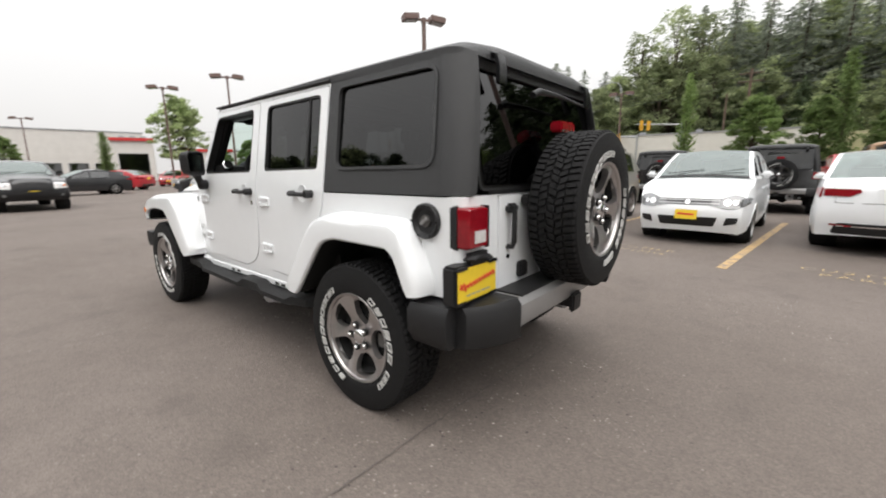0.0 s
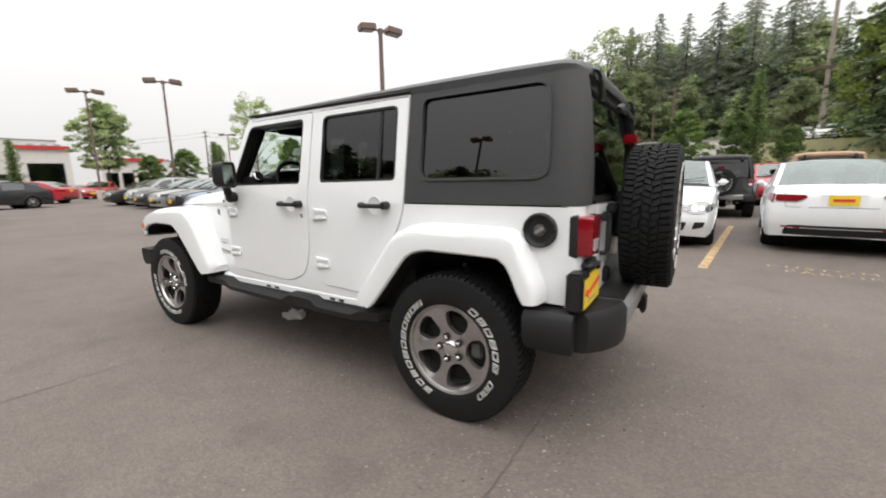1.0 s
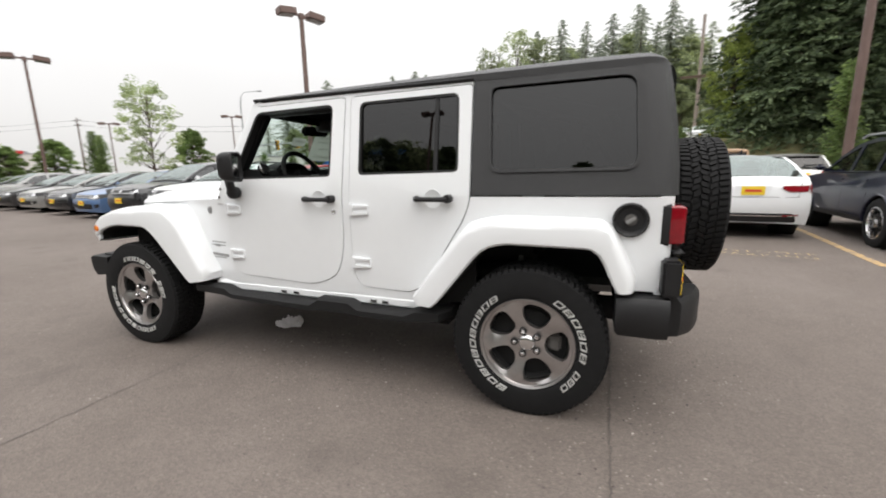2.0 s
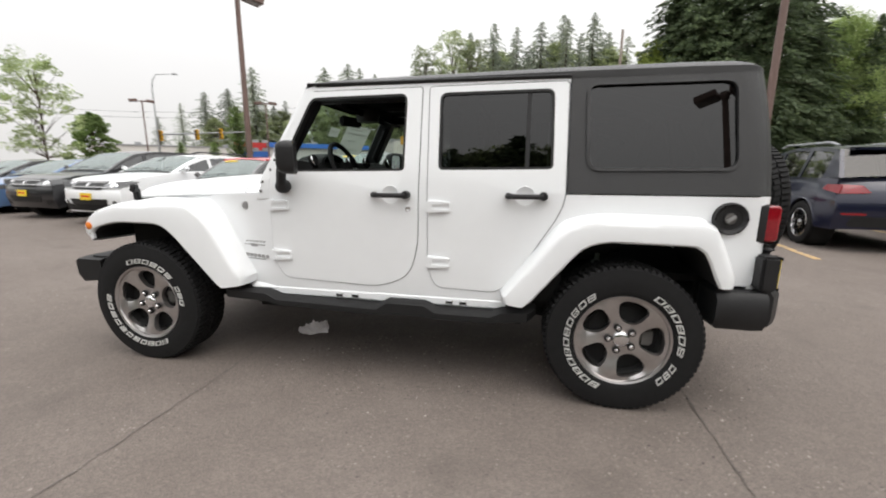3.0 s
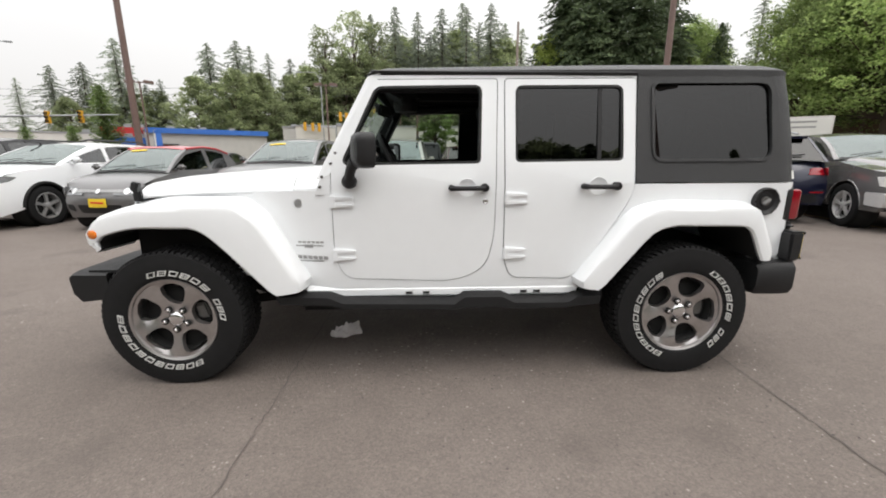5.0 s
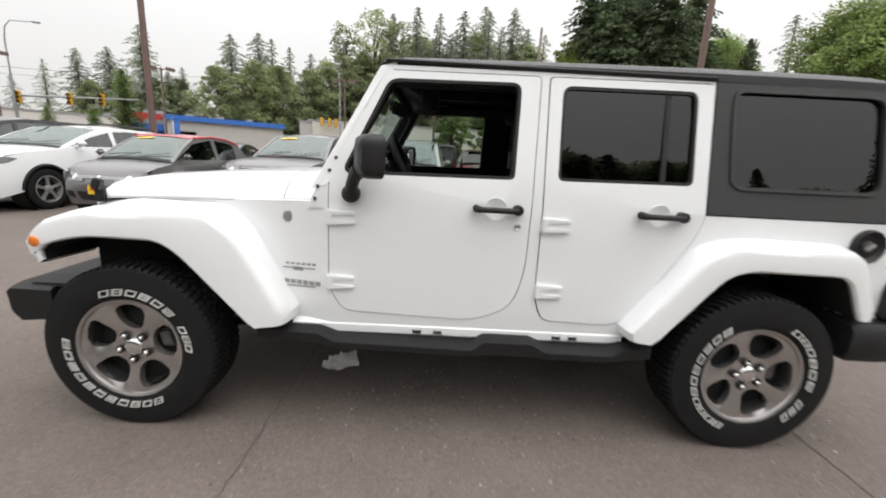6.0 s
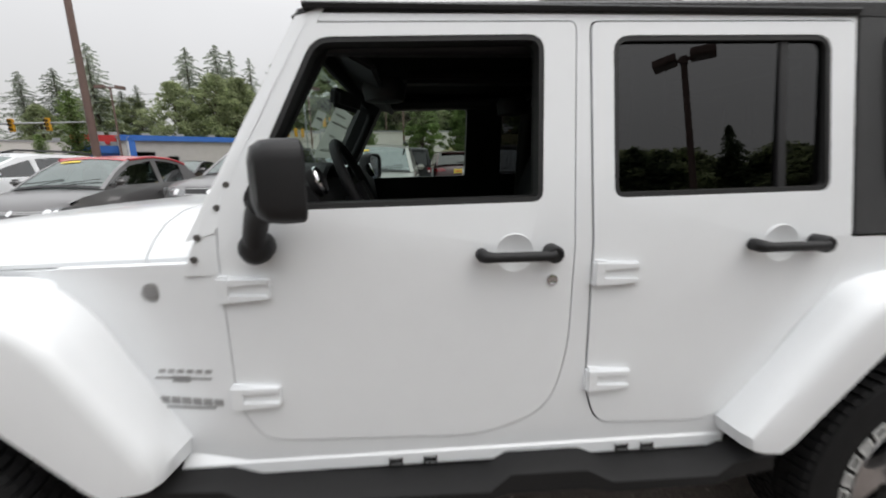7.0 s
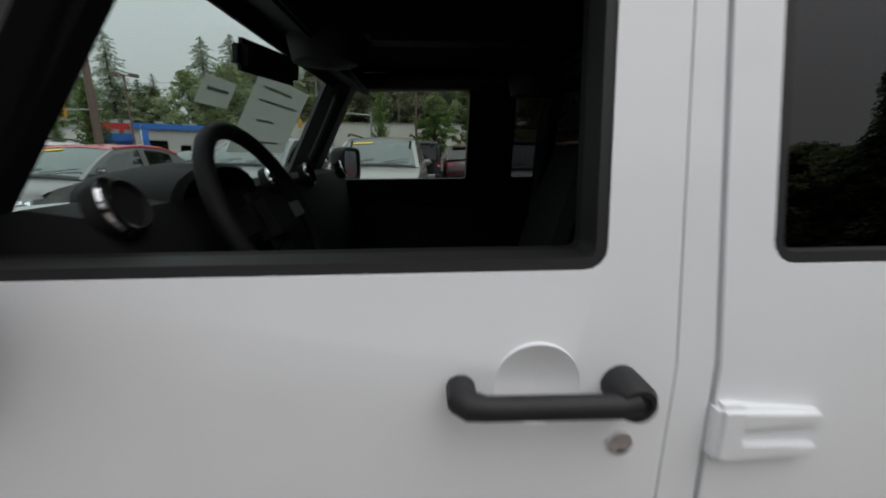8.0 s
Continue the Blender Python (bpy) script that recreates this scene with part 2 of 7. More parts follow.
GREYSTEEL = plain("galvanised_steel", (0.35, 0.36, 0.37), 0.45, 0.6, 0.12, 8)
WOODPOLE = plain("weathered_pole_wood", (0.11, 0.075, 0.055), 0.85, 0, 0.25, 5, 0.4)
BARK = plain("bark", (0.075, 0.055, 0.04), 0.9, 0, 0.3, 6, 0.5)
ASPHALT = asphalt()
YLINE = worn_paint("yellow_road_paint", (0.46, 0.31, 0.14), 0.47)
YWORD = worn_paint("faded_road_lettering", (0.46, 0.33, 0.14), 0.52)
CRACKFILL = plain("crack_sealer", (0.085, 0.073, 0.065), 0.75, 0, 0.4, 8)
CEDAR = leafy("cedar_needles", (0.056, 0.08, 0.045), (0.135, 0.175, 0.088), 0.48)
# needles far paler and greyer than real: distance haze put into the colour
HAZYFIR = leafy("hazed_fir_needles", (0.20, 0.235, 0.19), (0.36, 0.39, 0.30), 0.68)
MAPLE = leafy("maple_leaves", (0.17, 0.245, 0.08), (0.38, 0.465, 0.18), 0.68)
# woodland green lightened the same way, with the haze in its base colour
HAZYWOOD = leafy("hazed_woodland_leaves", (0.19, 0.23, 0.125), (0.38, 0.425, 0.23), 0.68)
YOUNG = leafy("young_tree_leaves", (0.20, 0.25, 0.12), (0.38, 0.44, 0.23), 0.66)
HORNBEAM = leafy("hornbeam_leaves", (0.10, 0.155, 0.05), (0.23, 0.31, 0.11), 0.55)
LIME = leafy("yellow_green_leaves", (0.20, 0.26, 0.06), (0.40, 0.47, 0.13), 0.66)


P_BLACK = paint("black_car_paint", (0.012, 0.012, 0.014))
P_NAVY = plain("navy_car_paint", (0.006, 0.008, 0.026), 0.3, 0.2, 0.04, 14, 0, 0.7, 0.4)
P_GREY = paint("grey_car_paint", (0.16, 0.157, 0.158), 0.5)
P_GUN = paint("gunmetal_car_paint", (0.20, 0.192, 0.19), 0.55, 0.2)
P_DGREY = paint("dark_grey_car_paint", (0.045, 0.044, 0.045), 0.4)
P_RED = paint("red_car_paint", (0.42, 0.02, 0.03))
P_BLUE = paint("light_blue_car_paint", (0.11, 0.2, 0.38), 0.3)
P_SILVER = paint("silver_car_paint", (0.42, 0.42, 0.41), 0.6)
P_BEIGE = paint("beige_car_paint", (0.34, 0.33, 0.30), 0.4)
P_MAROON = paint("maroon_car_paint", (0.045, 0.008, 0.01), 0.2)
P_TAN = paint("tan_top", (0.36, 0.22, 0.12), 0, 0.8)


# ---- mesh helpers ----
def finish(name, bm, mat, parent=None, label="", sharp=38):
    bmesh.ops.recalc_face_normals(bm, faces=bm.faces)
    me = bpy.data.meshes.new(name)
    bm.to_mesh(me)
    bm.free()
    me.materials.append(mat)
    me.polygons.foreach_set("use_smooth", [True] * len(me.polygons))
    me.set_sharp_from_angle(angle=radians(sharp))
    ob = new(name, me)
    ob.parent = parent
    if label:
        tagged(ob, label)
    return ob


def part(name, bm, mat, parent, label="", sharp=38):
    return finish(name, bm, mat, parent, label, sharp)


def thing(name, label, category, group="", kind=""):
    return tagged(new(name), label, category, group, kind)


def box(x0, x1, y0, y1, z0, z1, bevel=0.0, seg=2, bm=None):
    own = bmesh.new()
    bmesh.ops.create_cube(own, size=1.0)
    for v in own.verts:
        v.co = Vector(((x0 + x1) / 2 + v.co.x * (x1 - x0), (y0 + y1) / 2 + v.co.y * (y1 - y0), (z0 + z1) / 2 + v.co.z * (z1 - z0)))
    if bevel:
        bmesh.ops.bevel(own, geom=own.edges[:], offset=bevel, segments=seg, affect="EDGES", clamp_overlap=True)
    return merge(bm, own)


def merge(bm, own):
    """Adds own to bm (or returns own where there is no bm)."""
    if bm is None:
        return own
    me = bpy.data.meshes.new("join")
    own.to_mesh(me)
    own.free()
    bm.from_mesh(me)
    bpy.data.meshes.remove(me)
    return bm


def moved(bm, m):
    bmesh.ops.transform(bm, matrix=m, verts=bm.verts)
    return bm


def loft(rings, closed=True, caps=True, bm=None):
    """Skin over rings of equally many points."""
    own = bm or bmesh.new()
    rows = [[own.verts.new(p) for p in ring] for ring in rings]
    k = len(rows[0])
    for a, b in zip(rows, rows[1:]):
        for i in range(k if closed else k - 1):
            j = (i + 1) % k
            own.faces.new((a[i], a[j], b[j], b[i]))
    if caps and closed:
        own.faces.new(rows[0])
        own.faces.new(rows[-1][::-1])
    return own


def tube(points, r, sides=10, bm=None):
    """A round bar along points; r: one radius or one for each point."""
    pts = [Vector(p) for p in points]
    rs = r if isinstance(r, (list, tuple)) else [r] * len(pts)
    rings, side = [], None
    for i, p in enumerate(pts):
        d = (pts[min(i + 1, len(pts) - 1)] - pts[max(i - 1, 0)]).normalized()
        if side is None:
            side = d.orthogonal().normalized()
        side = (side - d * side.dot(d)).normalized()
        up = d.cross(side)
        rings.append([p + rs[i] * (math.cos(a) * side + math.sin(a) * up) for a in np.linspace(0, 2 * np.pi, sides, endpoint=False)])
    return loft(rings, True, True, bm)


def lathe(profile, n=32, axis="y", bm=None, wobble=None):
    """Turns (along, radius) points round an axis through the origin. wobble(i, j): what is added to a radius."""
    own = bm or bmesh.new()
    rings = []
    for j, (w, r) in enumerate(profile):
        ring = []
        for i in range(n):
            a = 2 * math.pi * i / n
            q = r + (wobble(i, j) if wobble else 0)
            c, s = q * math.cos(a), q * math.sin(a)
            ring.append({"y": (c, w, s), "x": (w, c, s), "z": (c, s, w)}[axis])
        rings.append(ring)
    return loft(rings, True, False, own)


def rounded(points, r, n=4):
    """A polygon with its corners rounded; r: one radius or one for each corner."""
    out, k = [], len(points)
    rs = r if isinstance(r, (list, tuple)) else [r] * k
    for i in range(k):
        p = Vector(points[i])
        a, b = Vector(points[i - 1]) - p, Vector(points[(i + 1) % k]) - p
        q = min(rs[i], 0.45 * a.length, 0.45 * b.length)
        if q < 1e-4:
            out.append(tuple(p))
            continue
        s, e = p + a.normalized() * q, p + b.normalized() * q
        for t in np.linspace(0, 1, n + 1):
            out.append(tuple(s * (1 - t) ** 2 + p * 2 * t * (1 - t) + e * t * t))
    return out


def plate(outer, holes=(), depth=0.02, face=None, cut_z=(), cut_x=(), side=-1, bevel=0.0, plane="xz"):
    """A sheet with openings, outline in (x, z) (or (y, z)), bent to lie at face(x, z) out from the middle, depth thick inwards."""
    bm = bmesh.new()
    for loop in (outer, *holes):
        vs = [bm.verts.new((p[0], 0, p[1])) for p in loop]
        for i in range(len(vs)):
            bm.edges.new((vs[i - 1], vs[i]))
    bmesh.ops.triangle_fill(bm, use_beauty=True, use_dissolve=False, edges=bm.edges[:])
    for z in cut_z:
        bmesh.ops.bisect_plane(bm, geom=bm.verts[:] + bm.edges[:] + bm.faces[:], plane_co=(0, 0, z), plane_no=(0, 0, 1))
    for x in cut_x:
        bmesh.ops.bisect_plane(bm, geom=bm.verts[:] + bm.edges[:] + bm.faces[:], plane_co=(x, 0, 0), plane_no=(1, 0, 0))
    f = face or (lambda x, z: 0.0)
    if depth:
        got = bmesh.ops.extrude_face_region(bm, geom=bm.faces[:])
        back = {v for v in got["geom"] if isinstance(v, bmesh.types.BMVert)}
    else:
        back = set()
    for v in bm.verts:
        d = f(v.co.x, v.co.z) - (depth if v in back else 0.0)
        v.co.y = d * side
    if bevel:
        es = [e for e in bm.edges if len(e.link_faces) == 2 and e.calc_face_angle(0) > 0.9]
        bmesh.ops.bevel(bm, geom=es, offset=bevel, segments=2, affect="EDGES", clamp_overlap=True)
    if plane == "yz":
        for v in bm.verts:
            v.co = Vector((v.co.y, v.co.x, v.co.z))
    return bm


def spread(line, n):
    """n points evenly along a polyline."""
    p = np.array(line, float)
    s = np.r_[0, np.cumsum(np.linalg.norm(np.diff(p, axis=0), axis=1))]
    t = np.linspace(0, s[-1], n)
    return [tuple(np.interp(q, s, p[:, k]) for k in range(p.shape[1])) for q in t]


# ---- the white off-road car ----
HUB_Z, AXLE, TRACK = 0.395, 1.473, 0.786


def side_out(x, z):
    """How far out the body side lies: upright below the belt, leaning in above it, drawing in towards the nose."""
    out = 0.825 - 0.012 * max(0.0, (0.75 - z) / 0.25) ** 2
    if z > 1.15:
        out -= (z - 1.15) * 0.165
    if x < -0.56:
        out -= (-0.56 - x) * 0.145
    return out


def tyre(n=72, R=0.402, w=0.128, rim=0.238):
    """The carcass: bead, bulged sidewall with a rib, and the base of the tread."""
    prof = [(w * 0.80, rim - 0.012), (w * 0.93, rim + 0.004), (w * 0.985, rim + 0.03), (w * 0.99, rim + 0.036), (w * 1.0, rim + 0.055), (w * 1.02, rim + 0.095), (w * 0.98, R - 0.045), (w * 0.955, R - 0.018), (w * 0.87, R - 0.012), (w * 0.4, R - 0.013)]
    return lathe(prof + [(0.0, R - 0.013)] + [(-a, b) for a, b in reversed(prof)], n, "y")


def tread(R=0.402, w=0.128, count=74):
    """Staggered tread blocks in five rows, the shoulder lugs wrapping over on to the sidewall."""
    bm = bmesh.new()
    step = 2 * math.pi / count
    for row, (y0, y1, shift, slant) in enumerate(((-0.84, -0.51, 0.0, 0.5), (-0.475, -0.17, 0.35, 1.5), (-0.15, 0.15, 0.1, -1.7), (0.17, 0.475, 0.6, 1.5), (0.51, 0.84, 0.3, -0.5))):
        edge = (y0, y1)
        for k in range(count):
            a = (k + shift) * step
            if 0 < row < 4:
                y0, y1 = edge[0] + (0.055 if k % 2 else 0.0), edge[1] - (0.0 if k % 2 else 0.055)
            wide = (0.62 if row in (0, 4) else 0.72) * step * (0.92 if k % 2 else 1.06)
            if row in (0, 4):
                o, i = (y0, y1) if row == 0 else (y1, y0)
                sect = [(o * 1.115, R - 0.030), (o * 1.065, R - 0.011), (o, R - 0.002), (i, R), (i, R - 0.012), (o * 1.06, R - 0.034)]
            else:
                sect = [(y0 - 0.01, R - 0.016), (y0, R), (y1, R), (y1 + 0.01, R - 0.016)]
            mid = (y0 + y1) / 2
            rings = []
            for e in (-0.5, 0.5):
                ring = []
                for y, r in sect:
                    b = a + e * wide + slant * (y - mid) * step
                    ring.append((r * math.cos(b), y * w, r * math.sin(b)))
                rings.append(ring)
            loft(rings, True, True, bm)
    return bm


def glyph(bars, a, half, r0, r1, kind, w):
    """One raised outlined slanted block on the sidewall, like a letter seen from afar; kind opens a side of it."""
    lean, k = 0.035, 0.15
    def at(u, v, lift):
        rr = r0 + (r1 - r0) * v
        b = a + (u - 0.5) * 2 * half - lean * (v - 0.5)
        return (rr * math.cos(b), -w * 1.0 - lift, rr * math.sin(b))
    strokes = [(0, 0, k, 1), (1 - k, 0, 1, 1), (k, 0, 1 - k, 0.14), (k, 0.86, 1 - k, 1), (k, 0.44, 1 - k, 0.57)]
    skip = ((), (4,))[kind % 2]
    for n, (u0, v0, u1, v1) in enumerate(strokes):
        if n in skip:
            continue
        low = [bars.verts.new(at(u, v, -0.006)) for u, v in ((u0, v0), (u1, v0), (u1, v1), (u0, v1))]
        top = [bars.verts.new(at(u, v, 0.006)) for u, v in ((u0, v0), (u1, v0), (u1, v1), (u0, v1))]
        bars.faces.new(top)
        for i in range(4):
            bars.faces.new((low[i - 1], low[i], top[i], top[i - 1]))


def wheel_parts(parent, twist=0.0, metal=ALLOY):
    """Five-spoke alloy wheel with a lettered all-terrain tyre; the outer face looks to -y. twist: the rim's turn in the tyre."""
    t = part("tyre", tyre(), RUBBER, parent, "black all-terrain tyre with raised white lettering")
    tagged(part("tread", tread(), RUBBER, t, "staggered rubber tread blocks", 30), kind="stuff")
    bars = bmesh.new()
    for a0, a1, count, shift in ((121, 250, 11, 0), (62, -12, 6, 3), (-22, -50, 3, 1)):
        for k in range(count):
            a = radians(a0 + (a1 - a0) * (k + 0.5) / count)
            half = radians(abs(a1 - a0) / count * 0.38)
            glyph(bars, a, half, 0.268, 0.297, k * 5 + shift, 0.128)
    tagged(part("sidewall_lettering", bars, LETTER, t, "raised white sidewall lettering bars"), kind="stuff")
    turn = Matrix.Rotation(radians(-twist), 4, "Y")
    rim = lathe([(0.10, 0.232), (0.10, 0.2), (-0.06, 0.205), (-0.095, 0.216), (-0.104, 0.236), (-0.118, 0.246), (-0.124, 0.243), (-0.119, 0.233), (-0.1, 0.226)], 64)
    part("rim", rim, metal, parent, "graphite alloy rim")
    holes = []
    for k in range(5):
        a = radians(72 + 72 * k)
        pts = [(r * math.cos(a + radians(q)), r * math.sin(a + radians(q))) for r, q in ((0.090, -4), (0.094, 12), (0.114, 23), (0.150, 27), (0.194, 25), (0.212, 16), (0.216, 0), (0.213, -14), (0.196, -21), (0.160, -23), (0.122, -23), (0.100, -18))]
        holes.append(rounded(pts, 0.012, 3))
    disc = [(0.230 * math.cos(a), 0.230 * math.sin(a)) for a in np.linspace(0, 2 * np.pi, 60, endpoint=False)]

    def dish(x, z):
        r, q = math.hypot(x, z), math.atan2(z, x) - radians(72)
        blade = math.cos(5 * q + 2.2) * max(0, min(1, (r - 0.08) / 0.08)) * 0.015
        return 0.082 + 0.024 * (r / 0.22) ** 2 + 0.012 * max(0, 1 - r / 0.08) + blade * min(1, max(0, (0.228 - r) / 0.03))

    spokes = plate(disc, holes, 0.034, dish, (-0.17, -0.1, -0.05, 0.0, 0.05, 0.1, 0.17), (-0.17, -0.1, -0.05, 0.0, 0.05, 0.1, 0.17), -1, 0.009)
    part("spokes", moved(spokes, turn), metal, parent, "five wide grey spokes with deep dark pockets", 50)
    # near-black sleeve and backing disc paint in the shade behind the spokes
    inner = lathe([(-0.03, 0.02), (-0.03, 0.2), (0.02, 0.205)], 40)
    part("barrel_shade", lathe([(-0.088, 0.199), (0.03, 0.192)], 40), DARK, parent)
    part("shaded_brake_disc", lathe([(-0.035, 0.03), (-0.035, 0.165), (-0.02, 0.165), (-0.02, 0.03)], 40, "y", inner), DARK, parent)
    part("brake_caliper", moved(box(0.10, 0.17, -0.055, -0.03, -0.045, 0.05, 0.012), turn), CALIPER, parent, "dark grey brake caliper")
    cap = lathe([(-0.108, 0.0), (-0.108, 0.022), (-0.104, 0.034), (-0.098, 0.042), (-0.085, 0.046), (-0.07, 0.047)], 24)
    part("hub_cap", cap, CHROME, parent, "chrome hub cap")
    for k in range(5):
        a = radians(72 + 36 + 72 * k)
        spot = turn @ Matrix.Translation((0.065 * math.cos(a), 0, 0.065 * math.sin(a)))
        part("lug_recess", moved(lathe([(-0.101, 0.013), (-0.101, 0.019), (-0.09, 0.0195)], 16), spot), SEAL, parent)
        part("lug_nut", moved(lathe([(-0.112, 0.0), (-0.112, 0.008), (-0.106, 0.0125), (-0.08, 0.0125)], 12), spot), CHROME, parent)


def flare_parts(root, outer, inner, mat, side, name):
    """A wheel-arch flare: a flat-topped shelf with a broad painted face, and its black liner."""
    n = 26
    o, i = spread(outer, n), spread(inner, n)
    rings = []
    for (ax, az), (bx, bz) in zip(o, i):
        base = side_out(ax, az) - 0.03
        dx, dz = ax - bx, az - bz
        k = max(math.hypot(dx, dz), 1e-4)
        ux, uz = dx / k, dz / k
        ring = [(ax + ux * 0.02, base, az + uz * 0.022), (ax + ux * 0.008, 0.86, az + uz * 0.01), (ax, 0.905, az), (ax - ux * 0.016, 0.929, az - uz * 0.016),
                (ax - ux * 0.04, 0.937, az - uz * 0.04), (bx + ux * 0.01, 0.935, bz + uz * 0.01), (bx, 0.925, bz), (bx + ux * 0.006, 0.90, bz + uz * 0.006), (bx + ux * 0.03, base, bz + uz * 0.03)]
        rings.append([(x, y * side, z) for x, y, z in ring])
    part(name, loft(rings), mat, root, "body-coloured wheel-arch flare")
    rings = []
    for (ax, az), (bx, bz) in zip(o, i):
        ring = [(bx, 0.91, bz), (bx, 0.42, bz + 0.01), (bx * 0.5 + ax * 0.5, 0.42, bz * 0.4 + az * 0.6), (bx * 0.8 + ax * 0.2, 0.88, bz * 0.8 + az * 0.2)]
        rings.append([(x, y * side, z) for x, y, z in ring])
    part("arch_liner", loft(rings), DARK, root, "black wheel-arch liner")


FRONT_DOOR = rounded([(-0.562, 1.15), (-0.562, 0.72), (-0.50, 0.608), (0.12, 0.585), (0.30, 0.66), (0.350, 0.84), (0.362, 1.716), (-0.322, 1.708), (-0.560, 1.262)],
                     [0.02, 0.1, 0.14, 0.1, 0.12, 0.1, 0.02, 0.03, 0.05], 5)
FRONT_WIN = rounded([(-0.492, 1.264), (0.258, 1.274), (0.266, 1.672), (-0.300, 1.662)], [0.03, 0.014, 0.03, 0.035], 4)
REAR_DOOR = rounded([(0.412, 0.72), (0.452, 0.602), (0.80, 0.592), (0.885, 0.66), (1.11, 1.02), (1.148, 1.12), (1.142, 1.724), (0.405, 1.716)], [0.1, 0.08, 0.1, 0.1, 0.1, 0.05, 0.02, 0.02], 5)
REAR_WIN = rounded([(0.478, 1.28), (1.068, 1.288), (1.06, 1.676), (0.476, 1.67)], [0.016, 0.016, 0.03, 0.03], 4)
QUARTER = rounded([(1.262, 1.284), (1.945, 1.288), (1.922, 1.702), (1.246, 1.697)], [0.05, 0.06, 0.06, 0.04], 5)


def grown(points, d):
    """The outline pushed outwards by d."""
    c = Vector((sum(p[0] for p in points) / len(points), sum(p[1] for p in points) / len(points)))
    out, k = [], len(points)
    for i in range(k):
        a, b = Vector(points[i - 1]), Vector(points[(i + 1) % k])
        t = (b - a).normalized()
        nrm = Vector((t.y, -t.x))
        if nrm.dot(Vector(points[i]) - c) < 0:
            nrm = -nrm
        out.append(tuple(Vector(points[i]) + nrm * d))
    return out


def ring_plate(points, width, depth, face, side, bevel=0.0):
    return plate(grown(points, width), [points], depth, face, (1.3, 1.45, 1.6), (), side, bevel)


def door_parts(root, side, outline, win, hinge_x, hinge_z, handle, lock, glass_mat, divider, mat):
    """One door with window frame, seal, glass, hinges, handle and lock."""
    proud = lambda x, z: side_out(x, z) + 0.004
    door = part("door", plate(outline, [grown(win, 0.013), [((handle[0] + handle[1]) / 2 - 0.008 + 0.05 * math.cos(q), handle[2] + 0.05 * math.sin(q)) for q in np.linspace(0, 2 * np.pi, 28, endpoint=False)]], 0.045, proud, (0.7, 0.95, 1.15, 1.3, 1.45, 1.6), (), side, 0.006), mat, root, "white door with a window frame")
    # this strip carries the shade of the gap in its colour
    part("door_seal", plate(grown(outline, 0.0115), [grown(outline, -0.006)], 0.008, lambda x, z: side_out(x, z) - 0.009, (0.7, 0.95, 1.15, 1.3, 1.45, 1.6), (), side), GAPSHADE, door, "door seal toned dark grey for the shade in the gap")
    part("window_surround", ring_plate(win, 0.014, 0.05, lambda x, z: side_out(x, z) + 0.0015, side), SEAL, door, "black rubber window seal")
    inner = part("inner_panel", plate(grown(outline, -0.02), [win], 0.02, lambda x, z: side_out(x, z) - 0.046, (1.15, 1.4), (), side), CABIN, door, "black inner door trim")
    if glass_mat:
        part("window_pane", plate(grown(win, 0.006), (), 0.0, lambda x, z: side_out(x, z) - 0.018 + (z - 1.28) * 0.02, (1.4, 1.55), (), side), glass_mat, door, "tinted window pane")
    if divider:
        part("window_divider", plate([(divider - 0.011, 1.275), (divider + 0.011, 1.275), (divider + 0.011, 1.68), (divider - 0.011, 1.68)], (), 0.02, lambda x, z: side_out(x, z) - 0.006, (1.45,), (), side), TRIM, door)
    # hinges
    for z in hinge_z:
        hx = hinge_x
        bm2 = box(hx - 0.026, hx + 0.012, min(0.818 * side, 0.846 * side), max(0.818 * side, 0.846 * side), z - 0.036, z + 0.04, 0.007)
        pts = [(hx, z - 0.034), (hx + 0.105, z - 0.024), (hx + 0.105, z + 0.030), (hx, z + 0.038)]
        merge(bm2, plate(rounded(pts, 0.006, 2), (), 0.014, lambda x, zz: side_out(0, zz) + 0.013, (), (), side, 0.003))
        part("hinge", bm2, mat, door, "body-coloured door hinge")
        for z0, z1 in ((z - 0.028, z - 0.009), (z + 0.014, z + 0.033)):
            pts = [(hx + 0.004, z0 - 0.002), (hx + 0.10, z0 + 0.004), (hx + 0.10, z1 - 0.003), (hx + 0.004, z1)]
            part("hinge_rib", plate(rounded(pts, 0.005, 2), (), 0.014, lambda x, zz: side_out(0, zz) + 0.021, (), (), side, 0.004), mat, door)
    # handle: recessed cup, bar and push-button boss
    hx0, hx1, hz = handle
    cup = lathe([(-0.006, 0.053), (-0.0015, 0.0515), (-0.003, 0.047), (-0.007, 0.036), (-0.0105, 0.02), (-0.012, 0.0)], 32)
    cx = (hx0 + hx1) / 2
    part("handle_cup", moved(cup, Matrix.Translation((cx - 0.008, (0.830) * side, hz)) @ Matrix.Diagonal((1, side, 1, 1))), mat, door, "round white handle recess")
    grip = tube([(hx0 - 0.008, 0.832 * side, hz + 0.001), (hx0 - 0.008, 0.858 * side, hz + 0.001), (hx0, 0.866 * side, hz), (hx0 + 0.018, 0.869 * side, hz - 0.001), (hx1 - 0.02, 0.869 * side, hz - 0.001), (hx1, 0.866 * side, hz + 0.002)], [0.017, 0.017, 0.016, 0.0135, 0.0135, 0.016], 12)
    boss = lathe([(0.0, 0.023), (0.042, 0.0235), (0.05, 0.019), (0.05, 0.013), (0.047, 0.012), (0.047, 0.0)], 20)
    part("door_handle", merge(grip, moved(boss, Matrix.Translation((hx1, 0.826 * side, hz + 0.002)) @ Matrix.Diagonal((1, side, 1, 1)))), TRIM, door, "black bar handle with a round button")
